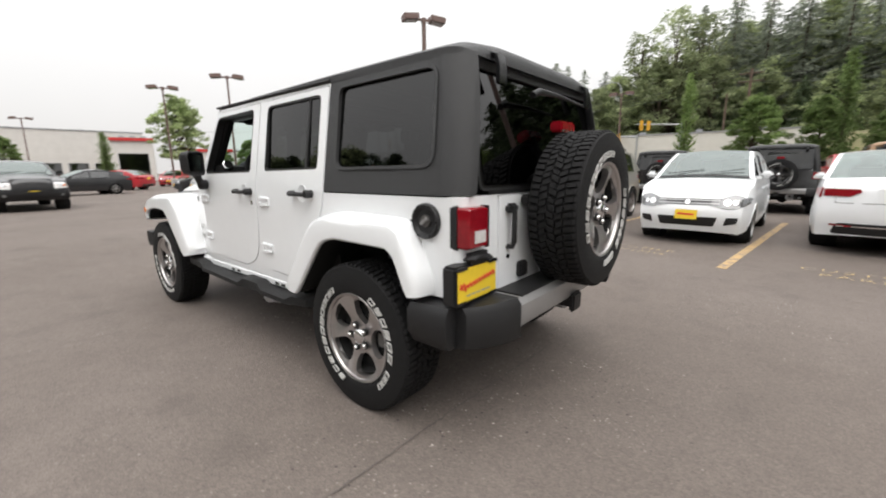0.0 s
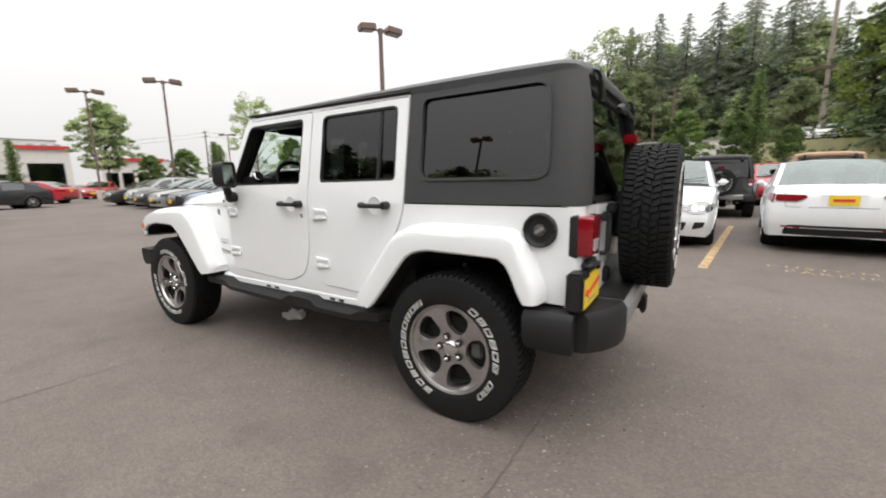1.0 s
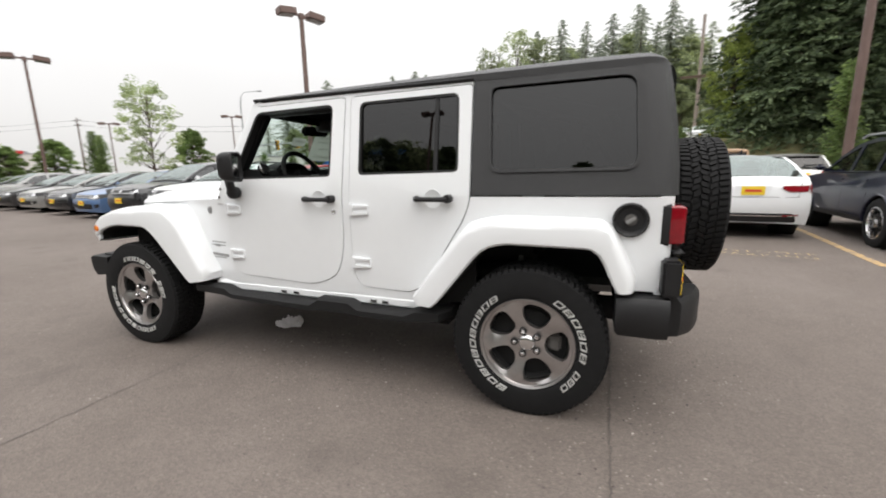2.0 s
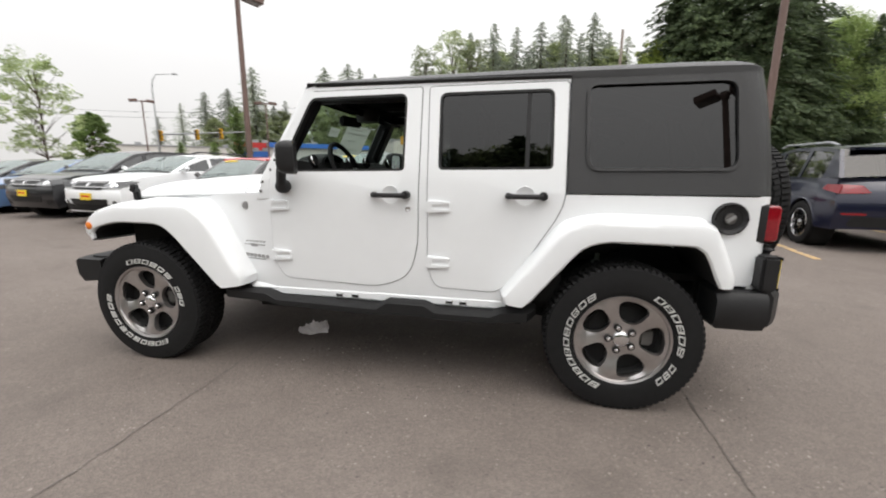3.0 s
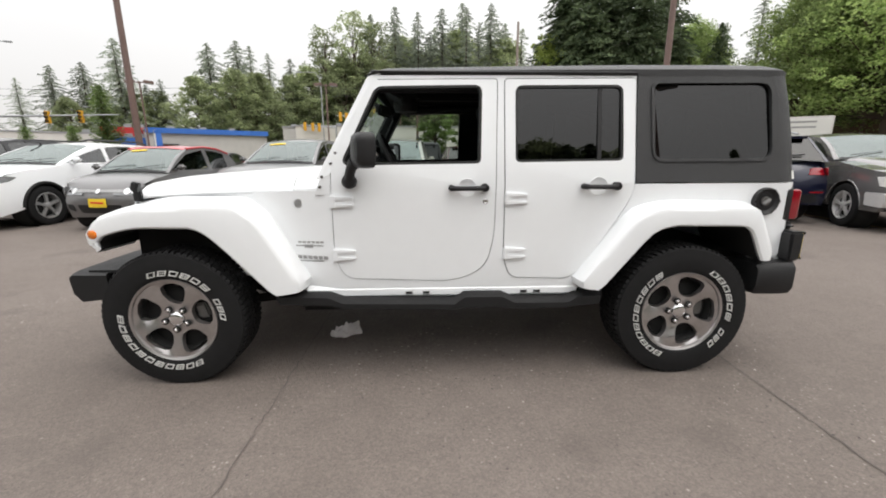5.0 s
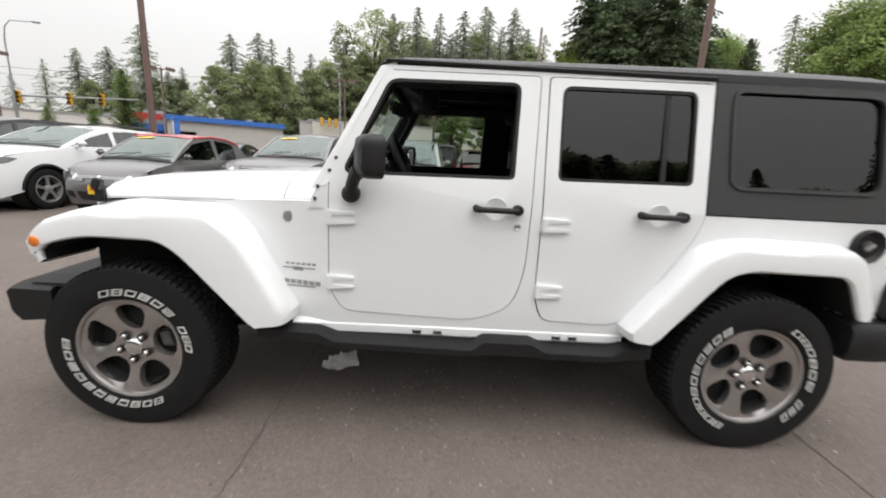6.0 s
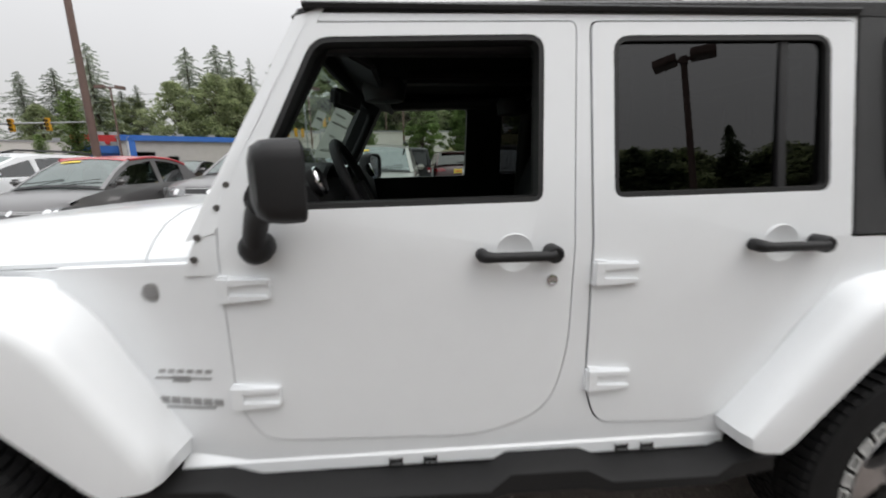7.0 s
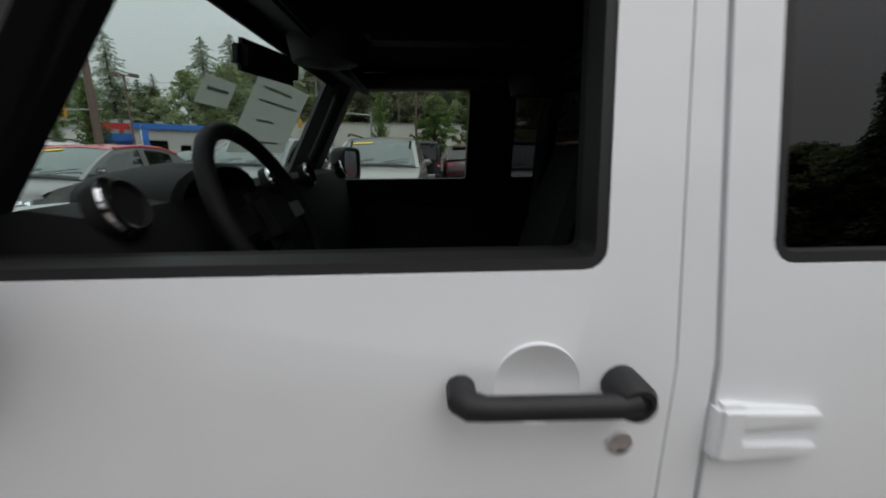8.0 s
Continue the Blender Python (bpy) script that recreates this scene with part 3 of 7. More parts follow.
    if lock:
        barrel = lathe([(0.0, 0.0155), (0.006, 0.015), (0.007, 0.0115), (0.004, 0.005), (0.004, 0.0)], 18)
        part("lock", moved(barrel, Matrix.Translation((lock[0], 0.828 * side, lock[1])) @ Matrix.Diagonal((1, side, 1, 1))), CHROME, door, "round key lock")
    return door


def mirror_parts(root, side):
    stations = [(0.016, 0.0, 0.84), (0.002, 0.0, 0.88), (0.0, 0.0, 0.94), (0.006, 0.0, 1.0), (0.045, 0.0, 1.0), (0.075, 0.0, 0.95), (0.094, 0.0, 0.8), (0.102, 0.0, 0.5)]
    rings = []
    cx, cy, cz = -0.318, 0.93, 1.33
    turn = Matrix.Translation((cx, cy * side, 0)) @ Matrix.Rotation(radians(-24 * side), 4, "Z") @ Matrix.Translation((-cx, -cy * side, 0))
    for d, _, s in stations:
        out = rounded([(-0.066 * s - 0.008, -0.094 * s), (0.078 * s, -0.085 * s), (0.084 * s, 0.088 * s), (-0.068 * s, 0.095 * s)], 0.042 * s, 4)
        rings.append([(cx - d, (cy + a) * side, cz + b) for a, b in out])
    head = part("mirror", moved(loft(rings), turn), TRIM, root, "black door mirror on a ball arm")
    pane = plate(rounded([(cy - 0.058, cz - 0.072), (cy + 0.062, cz - 0.065), (cy + 0.066, cz + 0.068), (cy - 0.055, cz + 0.074)], 0.03, 4), (), 0.003, lambda x, z: 0.0, (), (), 1, 0, "yz")
    for v in pane.verts:
        v.co = Vector((cx - 0.0125 + v.co.x, v.co.y * side, v.co.z))
    part("mirror_glass", moved(pane, turn), CHROME, head, "mirror glass")
    neck = tube([(-0.452, 0.868 * side, 1.175), (-0.446, 0.885 * side, 1.205), (-0.43, 0.905 * side, 1.245), (-0.41, 0.915 * side, 1.27)], [0.03, 0.027, 0.028, 0.036], 16)
    part("mirror_arm", neck, TRIM, head)
    ball = lathe([(-0.036, 0.0), (-0.036, 0.028), (-0.028, 0.037), (0.0, 0.041), (0.02, 0.039), (0.032, 0.030), (0.038, 0.018), (0.04, 0.0)], 24)
    part("mirror_pivot", moved(ball, Matrix.Translation((-0.454, 0.858 * side, 1.168)) @ Matrix.Diagonal((1, side, 1, 1))), TRIM, head, "round black mirror pivot")


def body_parts(root, mat, top_mat):
    # sides of the tub
    for side in (-1, 1):
        outer = [(-1.02, 0.56), (-0.72, 0.522), (0.84, 0.512), (0.98, 0.60), (1.2, 0.90), (1.36, 0.95), (1.76, 0.945), (1.88, 0.80), (1.90, 0.705), (2.06, 0.705), (2.075, 0.74), (2.072, 1.148), (1.152, 1.146), (1.148, 1.742), (-0.31, 1.732), (-0.602, 1.25), (-0.63, 1.122), (-1.02, 1.104)]
        bm = plate(outer, [grown(FRONT_DOOR, 0.005), grown(REAR_DOOR, 0.005)], 0.03, side_out, (0.62, 0.75, 1.0, 1.15, 1.35, 1.55), (-0.56, -0.8), side, 0.004)
        part("tub_side", bm, mat, root, "white painted body side")
        part("sill_lining", plate([(-0.6, 0.53), (1.16, 0.53), (1.16, 1.14), (-0.6, 1.14)], (), 0.01, lambda x, z: side_out(x, z) - 0.075, (1.0,), (), side), DARK, root)
        rocker = loft([[(x, y * side, z) for y, z in ((0.80, 0.555), (0.822, 0.535), (0.822, 0.50), (0.80, 0.478), (0.7, 0.478), (0.7, 0.555))] for x in (-0.74, 0.86)])
        part("rocker", rocker, mat, root, "white sill")
        for x in (-0.16, -0.06, 0.52, 0.60):
            part("drain_slot", box(x, x + 0.035, 0.80 * side, 0.826 * side, 0.508, 0.52, 0.003), SEAL, root)
        # windscreen pillar
        pil = []
        for x, z in spread([(-0.612, 1.19), (-0.318, 1.738)], 5):
            o = side_out(0, z) - 0.004
            pil.append([(x - 0.034, o * side, z - 0.012), (x + 0.042, (o + 0.004) * side, z + 0.01), (x + 0.045, (o - 0.05) * side, z + 0.012), (x + 0.0, (o - 0.085) * side, z), (x - 0.04, (o - 0.06) * side, z - 0.016)])
        part("windscreen_pillar", loft(pil), mat, root, "white windscreen pillar")
        for x, z in ((-0.612, 1.135), (-0.600, 1.19), (-0.548, 1.262), (-0.522, 1.318)):
            bolt = lathe([(0.0, 0.0085), (0.004, 0.0085), (0.006, 0.005), (0.004, 0.004), (0.004, 0.0)], 12)
            part("pillar_bolt", moved(bolt, Matrix.Translation((x - 0.012, (side_out(0, z) + 0.0) * side, z)) @ Matrix.Diagonal((1, side, 1, 1))), CALIPER, root, "grey bolt")
        bracket = plate(rounded([(-0.66, 1.09), (-0.572, 1.09), (-0.565, 1.22), (-0.50, 1.33), (-0.525, 1.345), (-0.60, 1.24)], 0.012, 2), (), 0.012, lambda x, z: side_out(0, z) - 0.002, (1.15, 1.25), (), side, 0.003)
        part("windscreen_bracket", bracket, mat, root, "white windscreen hinge bracket")
    # windscreen
    bar = lambda x0, x1, z0, z1, y: loft([[(x0 - 0.02, yy, z0), (x0 + 0.03, yy, z0 + 0.01), (x1 + 0.03, yy, z1 + 0.01), (x1 - 0.02, yy, z1)] for yy in (-y, y)])
    part("windscreen_header", bar(-0.345, -0.318, 1.69, 1.735, 0.70), mat, root, "white windscreen frame top")
    part("windscreen_base", bar(-0.612, -0.585, 1.18, 1.235, 0.78), mat, root)
    scr = bmesh.new()
    loft([[(-0.60, y * 0.76, 1.215) for y in np.linspace(-1, 1, 7)], [(-0.335, y * 0.685, 1.70) for y in np.linspace(-1, 1, 7)]], False, False, scr)
    part("windscreen", scr, WINDSCREEN, root, "clear windscreen with a faint green tint")
    # bonnet and nose
    rings = []
    for x, w, e, c in ((-1.79, 0.585, 1.045, 1.10), (-1.765, 0.60, 1.066, 1.148), (-1.6, 0.625, 1.080, 1.178), (-1.3, 0.665, 1.096, 1.205), (-1.0, 0.71, 1.111, 1.228), (-0.80, 0.735, 1.120, 1.237), (-0.628, 0.755, 1.127, 1.257)):
        top = [(x, w * q, e + (c - e) * (1 - abs(q) ** 7)) for q in (-1, -0.985, -0.94, -0.85, -0.7, -0.45, -0.2, 0, 0.2, 0.45, 0.7, 0.85, 0.94, 0.985, 1)]
        top = [(x, -w, e - 0.012)] + top + [(x, w, e - 0.012)]
        rings.append(top)
    hood = loft(rings[:-2] + [rings[-2]], True, True)
    part("bonnet", hood, mat, root, "white bonnet with a raised crown")
    rings[-2] = [(x + 0.006, y, z) for x, y, z in rings[-2]]
    part("cowl", loft(rings[-2:], True, True), mat, root, "white cowl panel")
    rings = [[(x, -w, 0.6), (x, -w, e), (x, w, e), (x, w, 0.6)] for x, w, e in ((-1.775, 0.58, 1.03), (-1.6, 0.618, 1.068), (-1.3, 0.66, 1.082), (-1.0, 0.742, 1.096), (-0.66, 0.785, 1.105))]
    part("engine_bay_side", loft(rings), mat, root, "white inner wing")
    part("grille", box(-1.80, -1.765, -0.60, 0.60, 0.70, 1.05, 0.015), mat, root, "white grille panel")
    for side in (-1, 1):
        latch = box(-1.775, -1.73, 0.618 * side - 0.014, 0.618 * side + 0.022, 1.04, 1.125, 0.008)
        merge(latch, moved(box(-0.02, 0.02, -0.02, 0.02, -0.028, 0.028, 0.006), pose(-1.742, 0.64 * side, 1.128, 0, 20, 0)))
        part("bonnet_latch", latch, TRIM, root, "black rubber bonnet latch")
        part("inner_liner", box(-1.74, -0.98, min(0.665 * side, 0.685 * side), max(0.665 * side, 0.685 * side), 0.58, 0.925), DARK, root)
        # wheel arches
        fo = [(-1.80, 0.80), (-1.852, 0.845), (-1.856, 0.915), (-1.79, 0.985), (-1.66, 1.028), (-1.54, 1.05), (-1.098, 1.057), (-1.01, 1.028), (-0.94, 0.97), (-0.715, 0.585), (-0.74, 0.562)]
        fi = [(-1.785, 0.81), (-1.79, 0.855), (-1.775, 0.88), (-1.70, 0.905), (-1.63, 0.92), (-1.564, 0.928), (-1.29, 0.924), (-1.22, 0.885), (-1.155, 0.822), (-0.90, 0.545), (-0.885, 0.54)]
        flare_parts(root, fo, fi, mat, side, "front_flare")
        ro = [(0.85, 0.56), (0.822, 0.575), (1.10, 0.945), (1.15, 0.995), (1.24, 1.025), (1.356, 1.038), (1.79, 1.032), (1.845, 1.01), (1.875, 0.955), (1.972, 0.735), (1.955, 0.715)]
        ri = [(0.955, 0.548), (0.968, 0.55), (1.20, 0.835), (1.25, 0.885), (1.30, 0.905), (1.368, 0.917), (1.755, 0.912), (1.79, 0.895), (1.815, 0.86), (1.87, 0.735), (1.885, 0.712)]
        flare_parts(root, ro, ri, mat, side, "rear_flare")
        lamp = lathe([(0.0, 0.024), (0.006, 0.0235), (0.010, 0.018), (0.011, 0.0)], 20)
        part("side_marker", moved(lamp, Matrix.Translation((-1.80, 0.934 * side, 0.900)) @ Matrix.Diagonal((1, side, 1, 1))), AMBER, root, "round amber marker lamp")
        # badges as plain bars
        def badge(x0, x1, z, h, lean=0.0, m=INK):
            f = lambda x, zz: side_out(x, zz) + 0.002
            part("badge_bar", plate([(x0, z - h + lean), (x1, z - h), (x1, z), (x0, z + lean)], (), 0.002, f, (), (), side), m, root)
        for k in range(6):
            badge(-0.775 + k * 0.026, -0.757 + k * 0.026, 0.826, 0.01, 0, SILVER)
        badge(-0.79, -0.63, 0.803, 0.006)
        badge(-0.74, -0.69, 0.806, 0.018)
        for k in range(8):
            badge(-0.845 + k * 0.0305, -0.82 + k * 0.0305, 0.745 - k * 0.001, 0.02, 0.001)
        badge(-0.81, -0.63, 0.715, 0.007, 0, SILVER)
        em = lathe([(0.0, 0.026), (0.003, 0.026), (0.004, 0.024)], 24)
        em2 = lathe([(0.0, 0.022), (0.0035, 0.022), (0.0045, 0.0)], 24)
        m4 = Matrix.Translation((-0.757, (side_out(-0.757, 1.04) - 0.001) * side, 1.044)) @ Matrix.Diagonal((1, side, 1, 1))
        part("round_badge", moved(merge(em, em2), m4), SILVER, root, "round silver trail badge")
        for k in range(3):
            part("badge_bar", plate(rounded([(-0.772, 1.034 + k * 0.009), (-0.742, 1.036 + k * 0.009), (-0.742, 1.041 + k * 0.009), (-0.772, 1.039 + k * 0.009)], 0.001, 1), (), 0.003, lambda x, z: side_out(x, z) + 0.0055, (), (), side), INK, root)
        door_parts(root, side, FRONT_DOOR, FRONT_WIN, -0.548, (1.052, 0.748), (0.112, 0.29, 1.128), (0.297, 1.052), CLEAR if side > 0 else None, None, mat)
        door_parts(root, side, REAR_DOOR, REAR_WIN, 0.432, (1.064, 0.748), (0.862, 1.036, 1.134), None, PRIVACY, 0.945, mat)
        mirror_parts(root, side)
        # side step
        rings = []
        for x, lo, hi, o in ((-0.93, 0.485, 0.535, 0.80), (-0.88, 0.478, 0.535, 0.885), (-0.60, 0.474, 0.532, 0.90), (-0.52, 0.462, 0.502, 0.915), (0.12, 0.446, 0.488, 0.915), (0.18, 0.450, 0.525, 0.90), (0.40, 0.450, 0.524, 0.90), (0.47, 0.448, 0.492, 0.915), (0.78, 0.448, 0.490, 0.915), (0.84, 0.452, 0.515, 0.90), (0.98, 0.458, 0.515, 0.885), (1.03, 0.47, 0.515, 0.80)):
            lo, hi = lo - 0.02, hi - 0.004
            rings.append([(x, y * side, z) for y, z in ((0.70, lo + 0.01), (0.70, hi - 0.01), (0.74, hi), (o - 0.03, hi), (o, hi - 0.014), (o, lo + 0.014), (o - 0.03, lo), (0.74, lo))])
        part("side_step", loft(rings), STEPBLACK, root, "black moulded side step")
        # fuel filler
        f = lathe([(0.0, 0.080), (0.016, 0.079), (0.021, 0.073), (0.014, 0.062), (0.004, 0.055), (0.003, 0.030), (0.010, 0.026), (0.011, 0.0)], 36)
        if side < 0:
            ff = part("fuel_filler", moved(f, Matrix.Translation((1.93, -0.826, 1.043)) @ Matrix.Diagonal((1, -1, 1, 1))), TRIM, root, "round black fuel filler ring")
            part("filler_cap", moved(box(-0.024, 0.024, -0.008, 0.008, -0.008, 0.008, 0.004), pose(1.93, -0.846, 1.043, 0, -35, 0)), SILVER, ff)
            part("filler_face", moved(lathe([(0.0, 0.027), (0.006, 0.026), (0.008, 0.021), (0.005, 0.0)], 24), Matrix.Translation((1.93, -0.834, 1.043)) @ Matrix.Diagonal((1, -1, 1, 1))), CALIPER, ff, "grey filler cap")
            for k in range(6):
                a = k * math.pi / 3
                bl = lathe([(0, 0.005), (0.004, 0.005), (0.005, 0.0)], 8)
                part("ring_bolt", moved(bl, Matrix.Translation((1.93 + 0.073 * math.cos(a), -0.847, 1.043 + 0.073 * math.sin(a))) @ Matrix.Diagonal((1, -1, 1, 1))), GLOSSY, ff)
    # hard top
    for side in (-1, 1):
        f = lambda x, z: side_out(x, z) + 0.003
        outer = rounded([(1.158, 1.152), (2.006, 1.154), (1.99, 1.45), (1.945, 1.752), (1.154, 1.745)], [0.0, 0.02, 0.3, 0.02, 0.0], 4)
        part("hardtop_side", plate(outer, [grown(QUARTER, 0.004)], 0.03, f, (1.25, 1.4, 1.55, 1.68), (1.6,), side, 0.005), top_mat, root, "matt black hard-top side")
        part("quarter_frame", ring_plate(QUARTER, 0.017, 0.022, lambda x, z: side_out(x, z) + 0.010, side, 0.007), top_mat, root, "raised window moulding")
        part("quarter_pane", plate(grown(QUARTER, 0.004), (), 0.0, lambda x, z: side_out(x, z) - 0.006 - (z - 1.28) * 0.013, (1.4, 1.55), (), side), PRIVACY, root, "dark tinted quarter window")
        # rear corner post, rounded
        rings = []
        for z, xo in ((1.156, 2.078), (1.3, 2.074), (1.45, 2.06), (1.6, 2.04), (1.752, 2.012)):
            o = side_out(0, z) + 0.003
            pts = [(xo - 0.08, o), (xo - 0.045, o - 0.0025), (xo - 0.012, o - 0.011), (xo + 0.016, o - 0.027), (xo + 0.038, o - 0.05), (xo + 0.050, o - 0.070), (xo + 0.055, o - 0.092), (xo + 0.03, o - 0.092), (xo - 0.03, o - 0.05), (xo - 0.08, o - 0.03)]
            rings.append([(x, y * side, z) for x, y in pts])
        part("hardtop_corner", loft(rings), top_mat, root, "rounded black corner post")
    # roof skin: rings along the length
    rings = []
    for x, e, c, w in ((-0.368, 1.735, 1.742, 0.69), (-0.345, 1.75, 1.772, 0.715), (-0.25, 1.758, 1.796, 0.728), (0.4, 1.766, 1.815, 0.732), (1.15, 1.775, 1.828, 0.733), (1.7, 1.778, 1.832, 0.731), (1.93, 1.776, 1.828, 0.731), (1.967, 1.776, 1.824, 0.728), (2.00, 1.774, 1.818, 0.720), (2.028, 1.77, 1.808, 0.704), (2.05, 1.762, 1.795, 0.681), (2.062, 1.75, 1.775, 0.66), (2.068, 1.735, 1.745, 0.638)):
        e, c = e + 0.010, c + 0.014
        qs = (-1, -0.99, -0.95, -0.86, -0.6, -0.3, 0, 0.3, 0.6, 0.86, 0.95, 0.99, 1)
        top = [(x, w * q, e - 0.014 + (c - e + 0.014) * (1 - abs(q) ** 6)) for q in qs]
        rings.append([(x, -w, 1.738)] + top + [(x, w, 1.738)])
    part("roof", loft(rings), top_mat, root, "matt black hard-top roof")
    for side in (-1, 1):
        drip = loft([[(x, y * side, z) for y, z in ((0.70, 1.745), (0.738, 1.742), (0.742, 1.752), (0.735, 1.758), (0.70, 1.76))] for x in (-0.33, 0.4, 1.148)])
        part("drip_rail", drip, TRIM, root)
    # tail: lift glass, tailgate, corners
    part("roof_rear_rail", loft([[(x, y, z) for x, z in ((2.0, 1.75), (2.045, 1.742), (2.045, 1.70), (2.02, 1.70))] for y in (-0.63, 0.63)]), top_mat, root)
    f = lambda y, z: 2.129 - (z - 1.195) * 0.20
    pane = plate(rounded([(-0.668, 1.195), (0.668, 1.195), (0.642, 1.734), (-0.642, 1.734)], [0.02, 0.02, 0.05, 0.05], 4), (), 0.0, f, (), (), 1, 0.0, "yz")
    lift = part("lift_glass", pane, TAILGLASS, root, "dark tinted lift-up rear glass")
    seal = plate(rounded([(-0.688, 1.17), (0.688, 1.17), (0.660, 1.745), (-0.660, 1.745)], 0.04, 4), [rounded([(-0.653, 1.215), (0.653, 1.215), (0.628, 1.722), (-0.628, 1.722)], 0.04, 4)], 0.008, lambda y, z: f(y, z) - 0.013, (), (), 1, 0, "yz")
    part("glass_seal", seal, SEAL, lift)
    for y in (-0.505, 0.505):
        h = loft([[(x, y + d, z) for x, d, z in ((a, -0.033, b), (a, 0.033, b), (a - 0.02, 0.033, b), (a - 0.02, -0.033, b))] for a, b in ((2.07, 1.772), (2.098, 1.762), (2.112, 1.71), (2.112, 1.635))])
        bmesh.ops.bevel(h, geom=h.edges[:], offset=0.008, segments=2, affect="EDGES", clamp_overlap=True)
        part("glass_hinge", h, GLOSSY, lift, "black glass hinge cover")
    wiper = tube([(2.14, -0.28, 1.615), (2.145, -0.22, 1.638), (2.142, 0.0, 1.645), (2.14, 0.36, 1.63)], [0.017, 0.018, 0.011, 0.006], 10)
    part("wiper", wiper, TRIM, lift, "black rear wiper")
    # rear wall of the tub with rounded corners
    for side in (-1, 1):
        rings = []
        for z in (0.62, 0.9, 1.152):
            o = side_out(0, z)
            pts = [(2.05, o), (2.085, o - 0.004), (2.108, o - 0.025), (2.114, o - 0.06), (2.114, 0.545), (2.06, 0.545), (2.05, o - 0.04)]
            rings.append([(x, y * side, z) for x, y in pts])
        part("tub_corner", loft(rings), mat, root, "white rear corner")
    part("under_tailgate", box(2.05, 2.11, -0.545, 0.545, 0.6, 0.67), mat, root)
    gate = part("tailgate", box(2.06, 2.118, -0.54, 0.54, 0.675, 1.155, 0.012), mat, root, "white swing tailgate carrying the spare wheel")
    part("gate_lip", box(2.07, 2.12, -0.62, 0.62, 1.152, 1.172, 0.004), TRIM, root)
    hb = merge(tube([(2.12, -0.45, 1.085), (2.15, -0.45, 1.085), (2.155, -0.45, 1.06), (2.155, -0.452, 0.92), (2.145, -0.455, 0.895), (2.12, -0.455, 0.895)], 0.013, 8), box(2.115, 2.16, -0.485, -0.415, 1.06, 1.105, 0.012))
    part("gate_handle", hb, TRIM, gate, "black tailgate handle")
    kl = lathe([(0.0, 0.012), (0.006, 0.011), (0.007, 0.0)], 14, "x")
    part("lock", moved(kl, Matrix.Translation((2.118, -0.45, 0.845))), GLOSSY, gate)
    for z in (0.80, 1.05):
        part("gate_hinge", box(2.11, 2.145, 0.42, 0.58, z - 0.03, z + 0.03, 0.01), mat, gate, "body-coloured tailgate hinge")
    carrier = merge(box(2.11, 2.2, -0.16, 0.16, 0.94, 1.2, 0.02), box(2.14, 2.165, -0.015, 0.015, 1.2, 1.48, 0.006))
    part("carrier_arm", box(2.115, 2.17, -0.34, -0.2, 1.09, 1.14, 0.01), TRIM, gate)
    part("carrier_foot", box(2.10, 2.145, -0.36, -0.28, 0.72, 0.80, 0.01), TRIM, gate)
    part("spare_carrier", carrier, TRIM, gate, "black spare-wheel carrier")
    part("high_brake_lamp", box(2.14, 2.21, -0.085, 0.085, 1.452, 1.508, 0.01), TAIL, gate, "red high-level brake lamp")
    # lamps
    for side in (-1, 1):
        hs = loft([[(x, y * side, z) for y, z in rounded([(0.672, 0.925), (0.826, 0.925), (0.826, 1.118), (0.672, 1.118)], 0.014, 3)] for x in (2.06, 2.075, 2.095)])
        tl = part("tail_lamp", hs, TRIM, root, "red tail lamp in a black housing")
        part("red_lens", loft([[(x, (0.745 + (y - 0.745) * k) * side, 1.02 + (z - 1.02) * k) for y, z in rounded([(0.680, 0.935), (0.8195, 0.935), (0.8195, 1.108), (0.680, 1.108)], 0.012, 3)] for x, k in ((2.08, 1.02), (2.135, 1.02), (2.148, 0.99), (2.156, 0.93))]), TAIL, tl, "red lens")
        part("lamp_rim", box(2.09, 2.159, min(0.672 * side, 0.684 * side), max(0.672 * side, 0.684 * side), 0.93, 1.113, 0.004), TRIM, tl, "black lamp rim")
        part("clear_lens", box(2.13, 2.160, min(0.695 * side, 0.785 * side), max(0.695 * side, 0.785 * side), 0.952, 1.016, 0.006), WHITELENS, tl, "white reversing lens")
        for k in range(4):
            part("lens_rib", box(2.150, 2.1585, min(0.69 * side, 0.80 * side), max(0.69 * side, 0.80 * side), 1.032 + k * 0.019, 1.036 + k * 0.019, 0.001), TAIL, tl)
    # number plate as plain bars
    bracket = box(2.07, 2.148, -0.900, -0.592, 0.700, 0.872, 0.012)
    merge(bracket, box(2.10, 2.168, -0.815, -0.645, 0.865, 0.915, 0.022, 3))
    pl = part("plate_bracket", bracket, TRIM, root, "black number-plate bracket")
    part("number_plate", box(2.146, 2.1515, -0.888, -0.604, 0.716, 0.860, 0.002), YELLOW, pl, "yellow dealer plate with a red scrawl")
    scrawl = [(-0.875 + 0.255 * t, 0.775 + 0.035 * t + (0.016 if t < 0.16 else 0.009) * math.sin(75 * t) + 0.012 * math.exp(-((t - 0.06) / 0.05) ** 2)) for t in np.linspace(0, 1, 90)]
    part("plate_scrawl", tube([(2.1515, y, z) for y, z in scrawl], [0.0055 - 0.002 * abs(math.sin(23 * k / 90)) for k in range(90)], 6), REDINK, pl, "red scrawled mark")
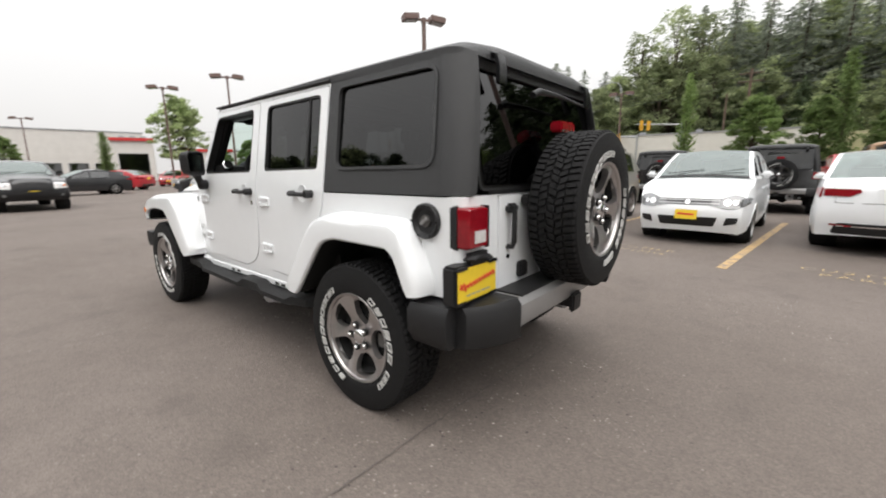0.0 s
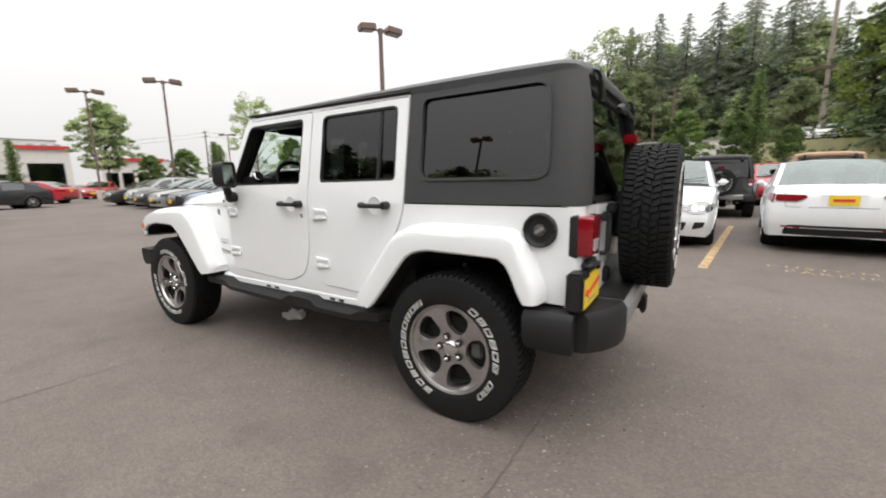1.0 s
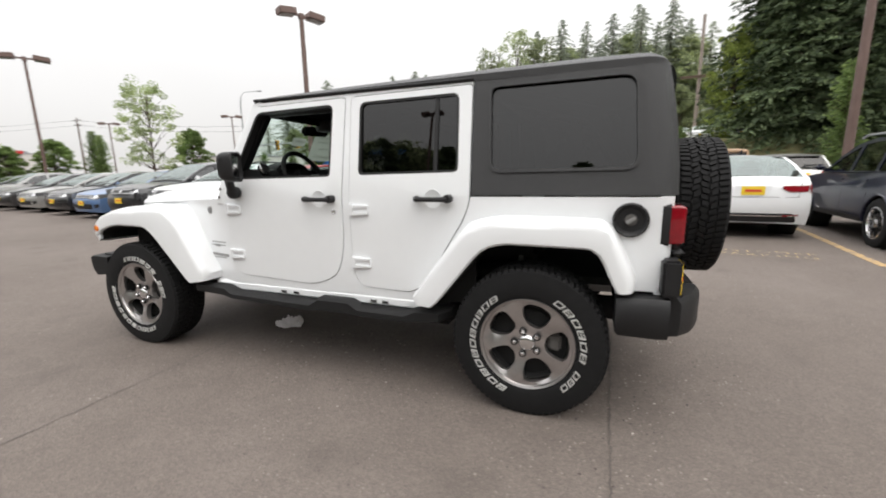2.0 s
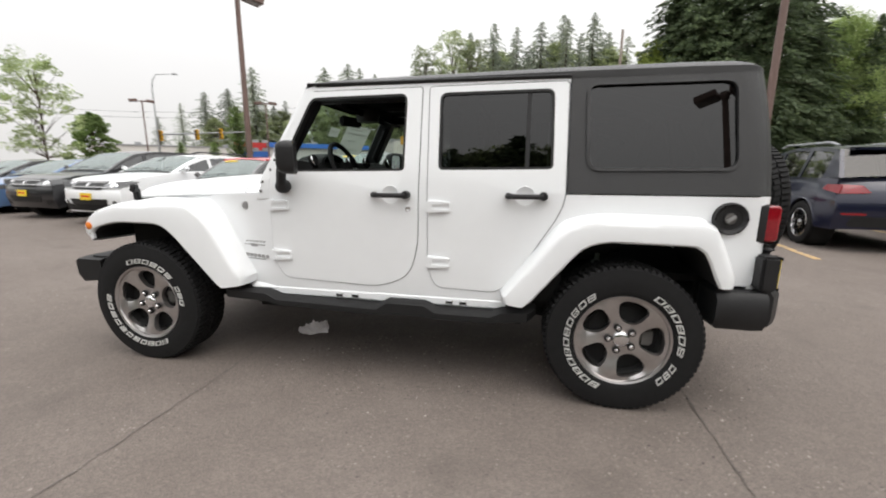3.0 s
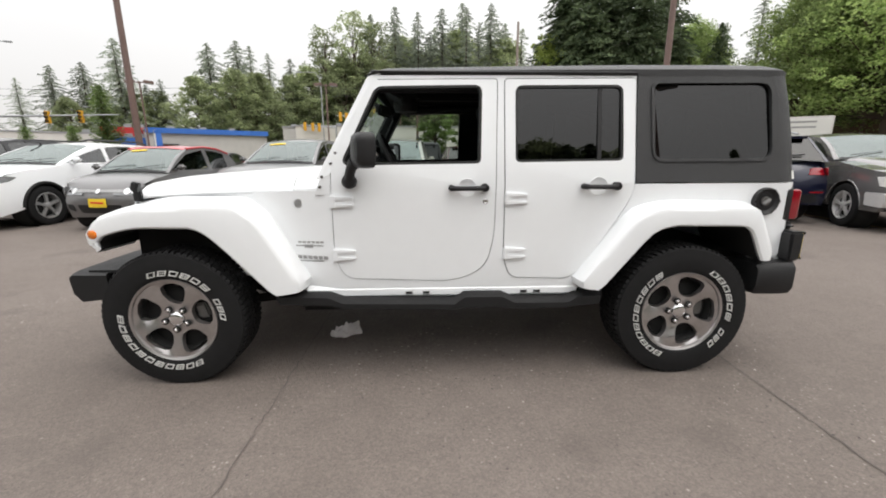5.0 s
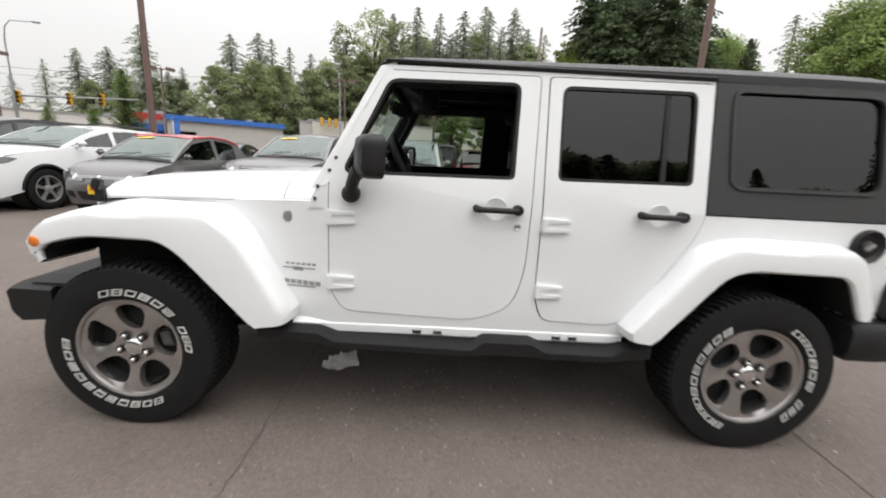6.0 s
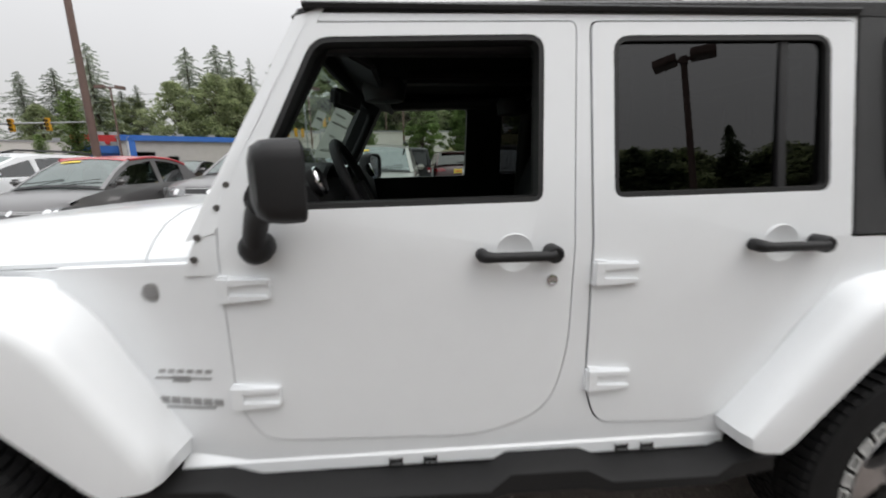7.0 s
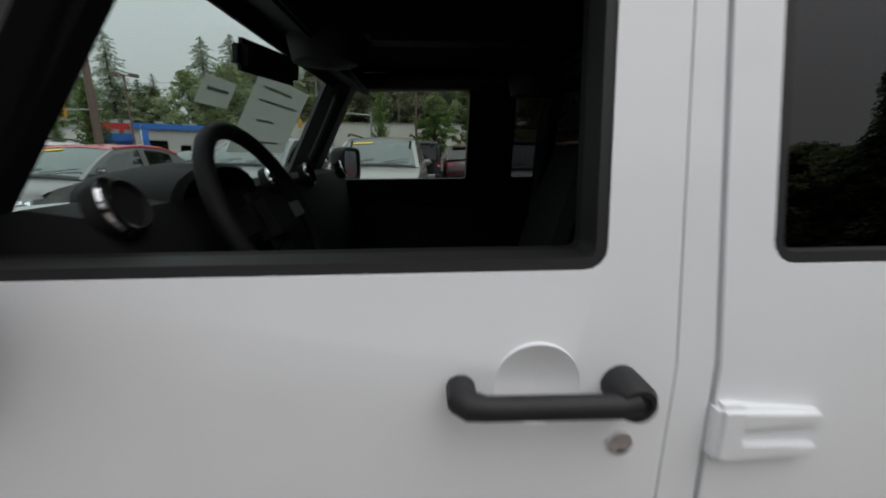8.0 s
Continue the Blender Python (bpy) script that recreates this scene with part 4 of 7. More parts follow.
    for y0, y1, z, h in ((-0.893, -0.825, 0.862, 0.016), (-0.67, -0.600, 0.862, 0.016), (-0.893, -0.84, 0.714, 0.014), (-0.66, -0.600, 0.714, 0.014)):
        part("plate_tab", box(2.150, 2.1545, y0, y1, z - h / 2, z + h / 2), GLOSSY, pl)
    for k in range(5):
        part("plate_bar", box(2.151, 2.1528, -0.83 + 0.036 * k, -0.803 + 0.036 * k, 0.738, 0.745), INK, pl)
    # bumpers
    for side in (-1, 1):
        rings = []
        for y, xo, lo, hi in ((0.595, 2.282, 0.492, 0.70), (0.68, 2.268, 0.492, 0.70), (0.78, 2.225, 0.494, 0.695), (0.85, 2.165, 0.496, 0.69), (0.925, 2.05, 0.515, 0.69), (0.925, 1.92, 0.51, 0.685)):
            pts = [(xo - 0.16 if y < 0.85 else xo - 0.1, lo), (xo - 0.01, lo + 0.012), (xo, lo + 0.05), (xo, hi - 0.03), (xo - 0.02, hi), (xo - 0.16 if y < 0.85 else xo - 0.1, hi)]
            if y > 0.9:
                pts = [(xo, lo), (xo + 0.0, lo + 0.012), (xo, lo + 0.05), (xo, hi - 0.03), (xo, hi), (xo, hi)]
            rings.append([(x, y * side, z) for x, z in pts])
        rings[-2:] = []
        cap = loft(rings)
        merge(cap, loft([[(x, y * side, z) for y, z in ((0.70, lo), (0.90, lo + 0.01), (0.922, lo + 0.05), (0.922, hi - 0.03), (0.90, hi), (0.70, hi))] for x, lo, hi in ((1.885, 0.51, 0.68), (1.90, 0.492, 0.685), (2.06, 0.49, 0.692), (2.11, 0.495, 0.69))]))
        part("bumper_end", cap, TRIM, root, "black textured bumper corner")
    part("rear_bumper", loft([[(x, y, z) for x, z in ((2.10, 0.56), (2.27, 0.555), (2.285, 0.575), (2.285, 0.665), (2.26, 0.69), (2.10, 0.69))] for y in (-0.595, -0.2, 0.2, 0.595)]), SILVER, root, "silver rear bumper centre")
    part("bumper_step", box(2.11, 2.262, -0.555, 0.555, 0.688, 0.697, 0.003), TRIM, root)
    part("tow_hook", tube([(2.15, -0.607, 0.53), (2.22, -0.607, 0.515), (2.255, -0.607, 0.505), (2.255, -0.56, 0.505), (2.22, -0.555, 0.51)], 0.014, 8), TRIM, root, "black tow hook")
    part("tow_hitch", merge(box(2.0, 2.3, -0.035, 0.035, 0.50, 0.57, 0.008), box(2.28, 2.31, -0.055, 0.055, 0.48, 0.585, 0.01)), TRIM, root, "black tow-hitch receiver")
    rings = []
    for y, xo in ((-0.905, -1.995), (-0.88, -2.015), (-0.8, -2.045), (-0.5, -2.06), (0.0, -2.065), (0.5, -2.06), (0.8, -2.045), (0.88, -2.015), (0.905, -1.995)):
        rings.append([(xo + 0.20, y, 0.665), (xo + 0.02, y, 0.668), (xo, y, 0.65), (xo + 0.01, y, 0.56), (xo + 0.05, y, 0.515), (xo + 0.2, y, 0.53)])
    part("front_bumper", loft(rings), STEPBLACK, root, "black front bumper")
    part("bumper_top", box(-1.95, -1.74, -0.84, 0.84, 0.655, 0.676, 0.008), STEPBLACK, root)
    # underside
    part("chassis", merge(merge(box(-1.9, 2.15, -0.46, -0.36, 0.42, 0.54, 0.01), box(-1.9, 2.15, 0.36, 0.46, 0.42, 0.54, 0.01)), box(-0.95, 1.0, -0.74, 0.74, 0.5, 0.54)), DARK, root, "black chassis rails and floor")
    under = box(-0.85, 0.98, -0.66, 0.66, 0.34, 0.5, 0.03)
    merge(under, box(-0.6, 0.75, -0.34, 0.40, 0.29, 0.38, 0.03))
    merge(under, box(-1.55, -0.8, -0.36, 0.36, 0.38, 0.9, 0.03))
    part("gearbox_and_tank", merge(under, box(0.95, 1.28, -0.5, 0.1, 0.36, 0.6, 0.04)), DARK, root, "dark gearbox, skid plate and tank")
    for s in (-1, 1):
        part("control_arm", tube([(-1.35, 0.5 * s, 0.36), (-0.6, 0.42 * s, 0.42)], 0.03, 8), DARK, root)
        part("control_arm", tube([(1.35, 0.52 * s, 0.36), (0.65, 0.44 * s, 0.42)], 0.03, 8), DARK, root)
    part("rear_floor", box(0.9, 2.06, -0.60, 0.60, 0.66, 0.70), DARK, root)
    part("rear_crossmember", box(1.90, 2.12, -0.60, 0.60, 0.46, 0.67, 0.02), DARK, root)
    part("front_floor", box(-1.7, -0.9, -0.40, 0.40, 0.55, 0.60), DARK, root)
    for x in (-AXLE, AXLE):
        ax = tube([(x, -0.72, HUB_Z), (x, 0.72, HUB_Z)], 0.045, 12)
        merge(ax, moved(lathe([(-0.11, 0.03), (-0.07, 0.12), (0.07, 0.12), (0.11, 0.03)], 16, "x"), Matrix.Translation((x, 0.15, HUB_Z))))
        part("axle", ax, DARK, root)
    for side in (-1, 1):
        for x in (-AXLE + 0.02, AXLE - 0.12):
            part("shock_absorber", tube([(x, 0.55 * side, 0.36), (x + 0.03, 0.52 * side, 0.85)], 0.03, 10), GREYSTEEL, root)
    part("exhaust", merge(tube([(-0.6, 0.25, 0.44), (1.2, 0.3, 0.42), (2.0, 0.5, 0.45)], 0.03, 10), moved(lathe([(-0.25, 0.03), (-0.22, 0.1), (0.22, 0.1), (0.25, 0.03)], 18, "x"), Matrix.Translation((1.9, 0.3, 0.47)))), GREYSTEEL, root, "steel exhaust and silencer")


def cabin_parts(root):
    """Dark interior seen through the open front windows."""
    dash = []
    for y in np.linspace(-0.74, 0.74, 9):
        dash.append([(-0.60, y, 0.85), (-0.59, y, 1.21), (-0.52, y, 1.295), (-0.42, y, 1.32), (-0.35, y, 1.31), (-0.315, y, 1.26), (-0.28, y, 1.06), (-0.33, y, 0.85)])
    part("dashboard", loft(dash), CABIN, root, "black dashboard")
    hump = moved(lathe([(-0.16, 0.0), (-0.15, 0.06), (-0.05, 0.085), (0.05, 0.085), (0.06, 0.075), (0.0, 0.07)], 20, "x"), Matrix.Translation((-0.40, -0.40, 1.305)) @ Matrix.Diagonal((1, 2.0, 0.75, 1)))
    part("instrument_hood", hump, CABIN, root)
    for y in (-0.70, -0.16, 0.16, 0.70):
        spot = Matrix.Translation((-0.33, y, 1.318)) @ Matrix.Scale(0.66, 4) @ Matrix.Rotation(radians(-22), 4, "Y")
        v = lathe([(-0.03, 0.06), (0.0, 0.062), (0.012, 0.058), (0.02, 0.05), (0.006, 0.045), (0.004, 0.0)], 24, "x")
        vent = part("air_vent", moved(v, spot), CABIN, root, "round black air vent")
        arc = [(0.012, 0.056 * math.cos(q), 0.056 * math.sin(q)) for q in np.linspace(radians(115), radians(245), 12)]
        part("vent_trim", moved(tube(arc, 0.012, 8), spot), CHROME, vent, "silver vent trim")
    m = pose(-0.25, -0.40, 1.265, 0, -26, 0)
    rimp = [(0, 0.185 * math.cos(a), 0.185 * math.sin(a)) for a in np.linspace(0, 2 * np.pi, 33)]
    wheel = part("steering_wheel", moved(tube(rimp, 0.0165, 10), m), CABIN, root, "black leather steering wheel")
    part("wheel_hub", moved(merge(box(-0.03, 0.02, -0.075, 0.075, -0.06, 0.055, 0.02), merge(box(-0.02, 0.0, -0.185, 0.185, -0.028, 0.02, 0.008), box(-0.02, 0.0, -0.04, 0.04, -0.185, 0.0, 0.008))), m), CABIN, wheel)
    part("spoke_trim", moved(box(0.0, 0.006, 0.08, 0.17, -0.025, 0.012, 0.003), m), SILVER, wheel)
    part("column", tube([(-0.24, -0.38, 1.24), (-0.42, -0.38, 1.15)], 0.04, 12), CABIN, root)
    for y in (-0.37, 0.37):
        seat = part("front_seat", box(0.10, 0.62, y - 0.25, y + 0.25, 0.70, 0.90, 0.06, 3), CLOTH, root, "black cloth front seat")
        rings = []
        for x, z, w, t in ((0.52, 0.82, 0.24, 0.10), (0.56, 1.0, 0.25, 0.11), (0.61, 1.2, 0.25, 0.10), (0.66, 1.38, 0.21, 0.08), (0.68, 1.43, 0.15, 0.05)):
            rings.append([(x + a * t * 0.6, y + b * w, z) for a, b in ((-1, -0.8), (-0.8, -0.4), (-0.8, 0.4), (-1, 0.8), (-0.4, 1), (0.6, 0.9), (0.9, 0), (0.6, -0.9), (-0.4, -1))])
        part("backrest", loft(rings), CLOTH, seat)
        part("headrest", merge(box(0.645, 0.745, y - 0.13, y + 0.13, 1.44, 1.62, 0.045, 3), box(0.69, 0.70, y - 0.05, y + 0.05, 1.38, 1.46)), CLOTH, seat)
    part("rear_seat", merge(merge(box(1.05, 1.5, -0.6, 0.6, 0.75, 0.93, 0.05), moved(box(-0.07, 0.07, -0.6, 0.6, 0, 0.62, 0.05), pose(1.5, 0, 0.85, 0, 14, 0))), box(1.6, 1.68, -0.5, -0.25, 1.38, 1.55, 0.03)), CLOTH, root, "black rear bench")
    bars = bmesh.new()
    for s in (-1, 1):
        tube([(-0.565, 0.715 * s, 1.22), (-0.335, 0.645 * s, 1.665), (-0.2, 0.63 * s, 1.69), (0.55, 0.61 * s, 1.70), (1.2, 0.61 * s, 1.70), (1.75, 0.63 * s, 1.55), (1.95, 0.66 * s, 1.2)], [0.02, 0.02, 0.036, 0.04, 0.04, 0.04, 0.04], 10, bars)
        tube([(0.60, 0.70 * s, 0.9), (0.62, 0.665 * s, 1.5), (0.63, 0.61 * s, 1.69)], 0.045, 10, bars)
    tube([(0.62, -0.61, 1.69), (0.62, 0.61, 1.69)], 0.045, 10, bars)
    tube([(1.25, -0.61, 1.70), (1.25, 0.61, 1.70)], 0.04, 10, bars)
    part("roll_bar", bars, TRIM, root, "padded black roll bar")
    for y in (-0.3, 0.3):
        part("speaker_pod", moved(lathe([(-0.06, 0.0), (-0.05, 0.075), (0.0, 0.085), (0.03, 0.07), (0.035, 0.0)], 18, "z"), Matrix.Translation((-0.17 if y < 0 else 0.45, -0.2 if y < 0 else y, 1.645))), POD, root)
    for s in (-1, 1):
        part("pillar_trim", plate([(0.33, 1.1), (0.45, 1.1), (0.45, 1.74), (0.33, 1.74)], (), 0.03, lambda x, z: side_out(x, z) - 0.034, (1.15, 1.4), (), s), CABIN, root)
        wide = 0.045 if s > 0 else 0.0
        part("pillar_trim", loft([[(x + dx, (side_out(0, z) - o) * s, z) for dx, o in ((-0.046, 0.089), (0.044 + wide, 0.052), (0.056 + wide, 0.070), (0.050 + wide, 0.115 + wide), (-0.01, 0.128 + wide), (-0.046, 0.105))] for x, z in spread([(-0.6, 1.19), (-0.305, 1.73)], 4)]), CABIN, root)
    part("grab_handle", tube([(-0.46, 0.66, 1.36), (-0.43, 0.60, 1.38), (-0.36, 0.57, 1.50), (-0.31, 0.56, 1.60), (-0.31, 0.61, 1.64)], 0.016, 8), CABIN, root, "black grab handle")
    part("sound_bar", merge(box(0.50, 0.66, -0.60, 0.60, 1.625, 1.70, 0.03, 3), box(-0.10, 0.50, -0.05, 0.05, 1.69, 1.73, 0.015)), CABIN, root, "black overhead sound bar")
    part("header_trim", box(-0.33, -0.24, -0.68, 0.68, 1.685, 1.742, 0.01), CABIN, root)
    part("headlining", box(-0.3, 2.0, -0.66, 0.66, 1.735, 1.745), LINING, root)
    for y in (-0.38, 0.38):
        part("sun_visor", moved(box(-0.01, 0.01, -0.22, 0.22, -0.08, 0.08, 0.008), pose(-0.24, y, 1.67, 0, -62, 0)), CABIN, root)
    part("rear_view_mirror", merge(moved(box(-0.02, 0.02, -0.12, 0.12, -0.035, 0.035, 0.015), pose(-0.325, -0.14, 1.605, 0, 8, -14)), tube([(-0.33, -0.13, 1.62), (-0.385, -0.1, 1.65)], 0.012, 8)), CABIN, root, "black rear-view mirror")
    part("visor_label", box(-0.24, -0.18, -0.22, -0.08, 1.648, 1.652), INK, root, "pale visor label")
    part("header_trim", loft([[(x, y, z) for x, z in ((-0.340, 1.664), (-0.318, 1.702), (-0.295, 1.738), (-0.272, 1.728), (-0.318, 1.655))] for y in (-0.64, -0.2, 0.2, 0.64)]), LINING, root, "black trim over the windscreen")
    # price sticker inside the screen, with plain bars
    def on_screen(y0, y1, a0, a1, mat, lift, name, parent):
        bm = bmesh.new()
        c = [(-0.60 + 0.265 * a + lift, y, 1.215 + 0.485 * a) for y, a in ((y0, a0), (y1, a0), (y1, a1), (y0, a1))]
        bm.faces.new([bm.verts.new(p) for p in c])
        return part(name, bm, mat, parent)
    st = on_screen(-0.06, 0.40, 0.36, 0.80, STICKER, 0.012, "window_sticker", root)
    for a, y0, y1 in ((0.73, 0.0, 0.24), (0.66, 0.0, 0.34), (0.55, 0.04, 0.18), (0.42, 0.0, 0.3)):
        on_screen(y0, y1, a, a + 0.014, STICKERBAR, 0.014, "sticker_bar", st)
    st2 = on_screen(-0.30, -0.15, 0.58, 0.70, STICKER, 0.012, "small_sticker", root)
    on_screen(-0.275, -0.175, 0.64, 0.655, STICKERBAR, 0.014, "sticker_bar", st2)


def make_jeep(label, mat, top_mat, cabin=True):
    root = thing("off_road_car", label, "car")
    body_parts(root, mat, top_mat)
    if cabin:
        cabin_parts(root)
    first = new("wheel")
    first.parent = root
    wheel_parts(first, 0.0, ALLOY if cabin else P_DGREY)
    first.matrix_basis = pose(AXLE, -TRACK, HUB_Z)
    spots = [(AXLE, TRACK, HUB_Z, 0, 20, 180), (-AXLE, TRACK, HUB_Z, 0, 30, 180), (2.31, 0.0, 1.052, 0, 40, 90)]
    if cabin:
        front = new("wheel")
        front.parent = root
        wheel_parts(front, -37)
        front.matrix_basis = pose(-AXLE, -TRACK, HUB_Z, 0, -50, 0)
    else:
        spots.append((-AXLE, -TRACK, HUB_Z, 0, -14, 0))
    for s in spots:
        w = copy_thing(first, pose(*s))
        w.parent = root
    return root


make_jeep("white four-door off-road car with a black hard top", WHITE, HARDTOP)


# ---- parked cars ----
def car_wheel(parent, x, y, R, mat, spokes=5):
    w = new("wheel")
    w.parent = parent
    w.matrix_basis = pose(x, y, R, 0, 13 * x, 0 if y < 0 else 180)
    k = 0.11
    t = lathe([(-k * 0.85, R * 0.64), (-k, R * 0.72), (-k * 1.02, R * 0.84), (-k * 0.9, R * 0.97), (-k * 0.7, R), (0, R * 1.0), (k * 0.8, R), (k, R * 0.9), (k, R * 0.6)], 36)
    part("tyre", t, RUBBER, w)
    part("rim", lathe([(-k * 0.95, R * 0.66), (-k * 0.98, R * 0.62), (-k * 0.4, R * 0.58), (0.02, R * 0.56)], 32), mat, w)
    bm = bmesh.new()
    for i in range(spokes):
        a = 2 * math.pi * i / spokes
        c, s = math.cos(a), math.sin(a)
        rings = []
        for r, h in ((0.05, 0.028), (R * 0.35, 0.022), (R * 0.62, 0.036)):
            h *= 1.0 if spokes < 7 else 0.6
            rings.append([(r * c - q * h * s, y0, r * s + q * h * c) for q, y0 in ((-1, -k * 0.82), (1, -k * 0.82), (1, -k * 0.5), (-1, -k * 0.5))])
        loft(rings, True, True, bm)
    part("spokes", bm, mat, w)
    part("hub_cap", lathe([(-k * 0.9, 0.0), (-k * 0.9, 0.05), (-k * 0.8, 0.065), (-k * 0.4, 0.068)], 16), mat, w)
    # disc closes the wheel in near-black, standing for the shade inside
    part("shaded_brake_disc", lathe([(-k * 0.3, 0.0), (-k * 0.3, R * 0.5), (0, R * 0.52)], 20), DARK, w)


CARS = {
    "hatch": dict(L=4.30, W=1.695, wb=2.60, R=0.305, ax=-1.28,
                  low=[(-2.06, 0.20), (-2.15, 0.40), (-2.13, 0.60), (-2.02, 0.78), (-1.78, 0.92), (-1.08, 1.07), (0.5, 1.03), (1.95, 1.06), (2.10, 0.84), (2.14, 0.50), (2.08, 0.24)],
                  roof=[(-1.18, 1.06), (-0.72, 1.35), (-0.28, 1.535), (0.5, 1.56), (1.2, 1.50), (1.68, 1.40), (1.98, 1.06)], glass_to=2, rear_from=5, wins=[(-0.98, -0.02), (0.06, 0.92), (1.0, 1.55)]),
    "sedan": dict(L=4.86, W=1.86, wb=2.74, R=0.33, ax=-1.42,
                  low=[(-2.36, 0.20), (-2.42, 0.42), (-2.40, 0.62), (-2.25, 0.76), (-1.85, 0.86), (-1.05, 0.97), (0.6, 0.98), (1.55, 1.05), (2.30, 1.08), (2.38, 0.96), (2.42, 0.55), (2.34, 0.26)],
                  roof=[(-1.10, 0.97), (-0.55, 1.24), (-0.05, 1.43), (0.5, 1.485), (1.0, 1.45), (1.45, 1.33), (2.02, 1.07)], glass_to=2, rear_from=4, wins=[(-0.95, 0.10), (0.18, 1.12)]),
    "suv": dict(L=4.85, W=1.92, wb=2.93, R=0.38, ax=-1.46,
                low=[(-2.34, 0.26), (-2.42, 0.52), (-2.40, 0.78), (-2.25, 0.94), (-1.80, 1.05), (-0.98, 1.13), (0.6, 1.14), (2.16, 1.18), (2.30, 1.02), (2.40, 0.72), (2.36, 0.36)],
                roof=[(-1.04, 1.13), (-0.55, 1.42), (-0.08, 1.64), (0.5, 1.72), (1.3, 1.70), (1.85, 1.64), (2.22, 1.18)], glass_to=2, rear_from=5, wins=[(-0.88, 0.12), (0.2, 1.02), (1.1, 1.78)]),
    "pickup": dict(L=5.8, W=2.0, wb=3.57, R=0.40, ax=-1.92,
                   low=[(-2.80, 0.36), (-2.90, 0.52), (-2.90, 0.74), (-2.86, 0.92), (-2.68, 1.02), (-2.2, 1.09), (-1.46, 1.19), (0.6, 1.25), (2.82, 1.28), (2.88, 1.22), (2.90, 0.70), (2.84, 0.5)],
                   roof=[(-1.25, 1.22), (-0.80, 1.50), (-0.36, 1.68), (0.12, 1.745), (0.65, 1.745), (0.95, 1.70), (1.10, 1.25)], glass_to=2, rear_from=5, wins=[(-1.04, 0.02), (0.12, 0.88)]),
    "mini": dict(L=3.55, W=1.63, wb=2.30, R=0.29, ax=-1.12,
                 low=[(-1.72, 0.22), (-1.78, 0.42), (-1.76, 0.62), (-1.62, 0.80), (-1.36, 0.90), (-0.88, 0.99), (0.5, 1.0), (1.55, 1.02), (1.72, 0.84), (1.76, 0.5), (1.70, 0.26)],
                 roof=[(-0.95, 0.99), (-0.55, 1.26), (-0.15, 1.45), (0.4, 1.50), (0.95, 1.46), (1.3, 1.36), (1.62, 1.02)], glass_to=2, rear_from=5, wins=[(-0.85, 0.35), (0.45, 1.1)]),
}
CARS["estate"] = dict(CARS["suv"], roof=[(x, 1.13 + (z - 1.13) * 0.78) for x, z in CARS["suv"]["roof"]])


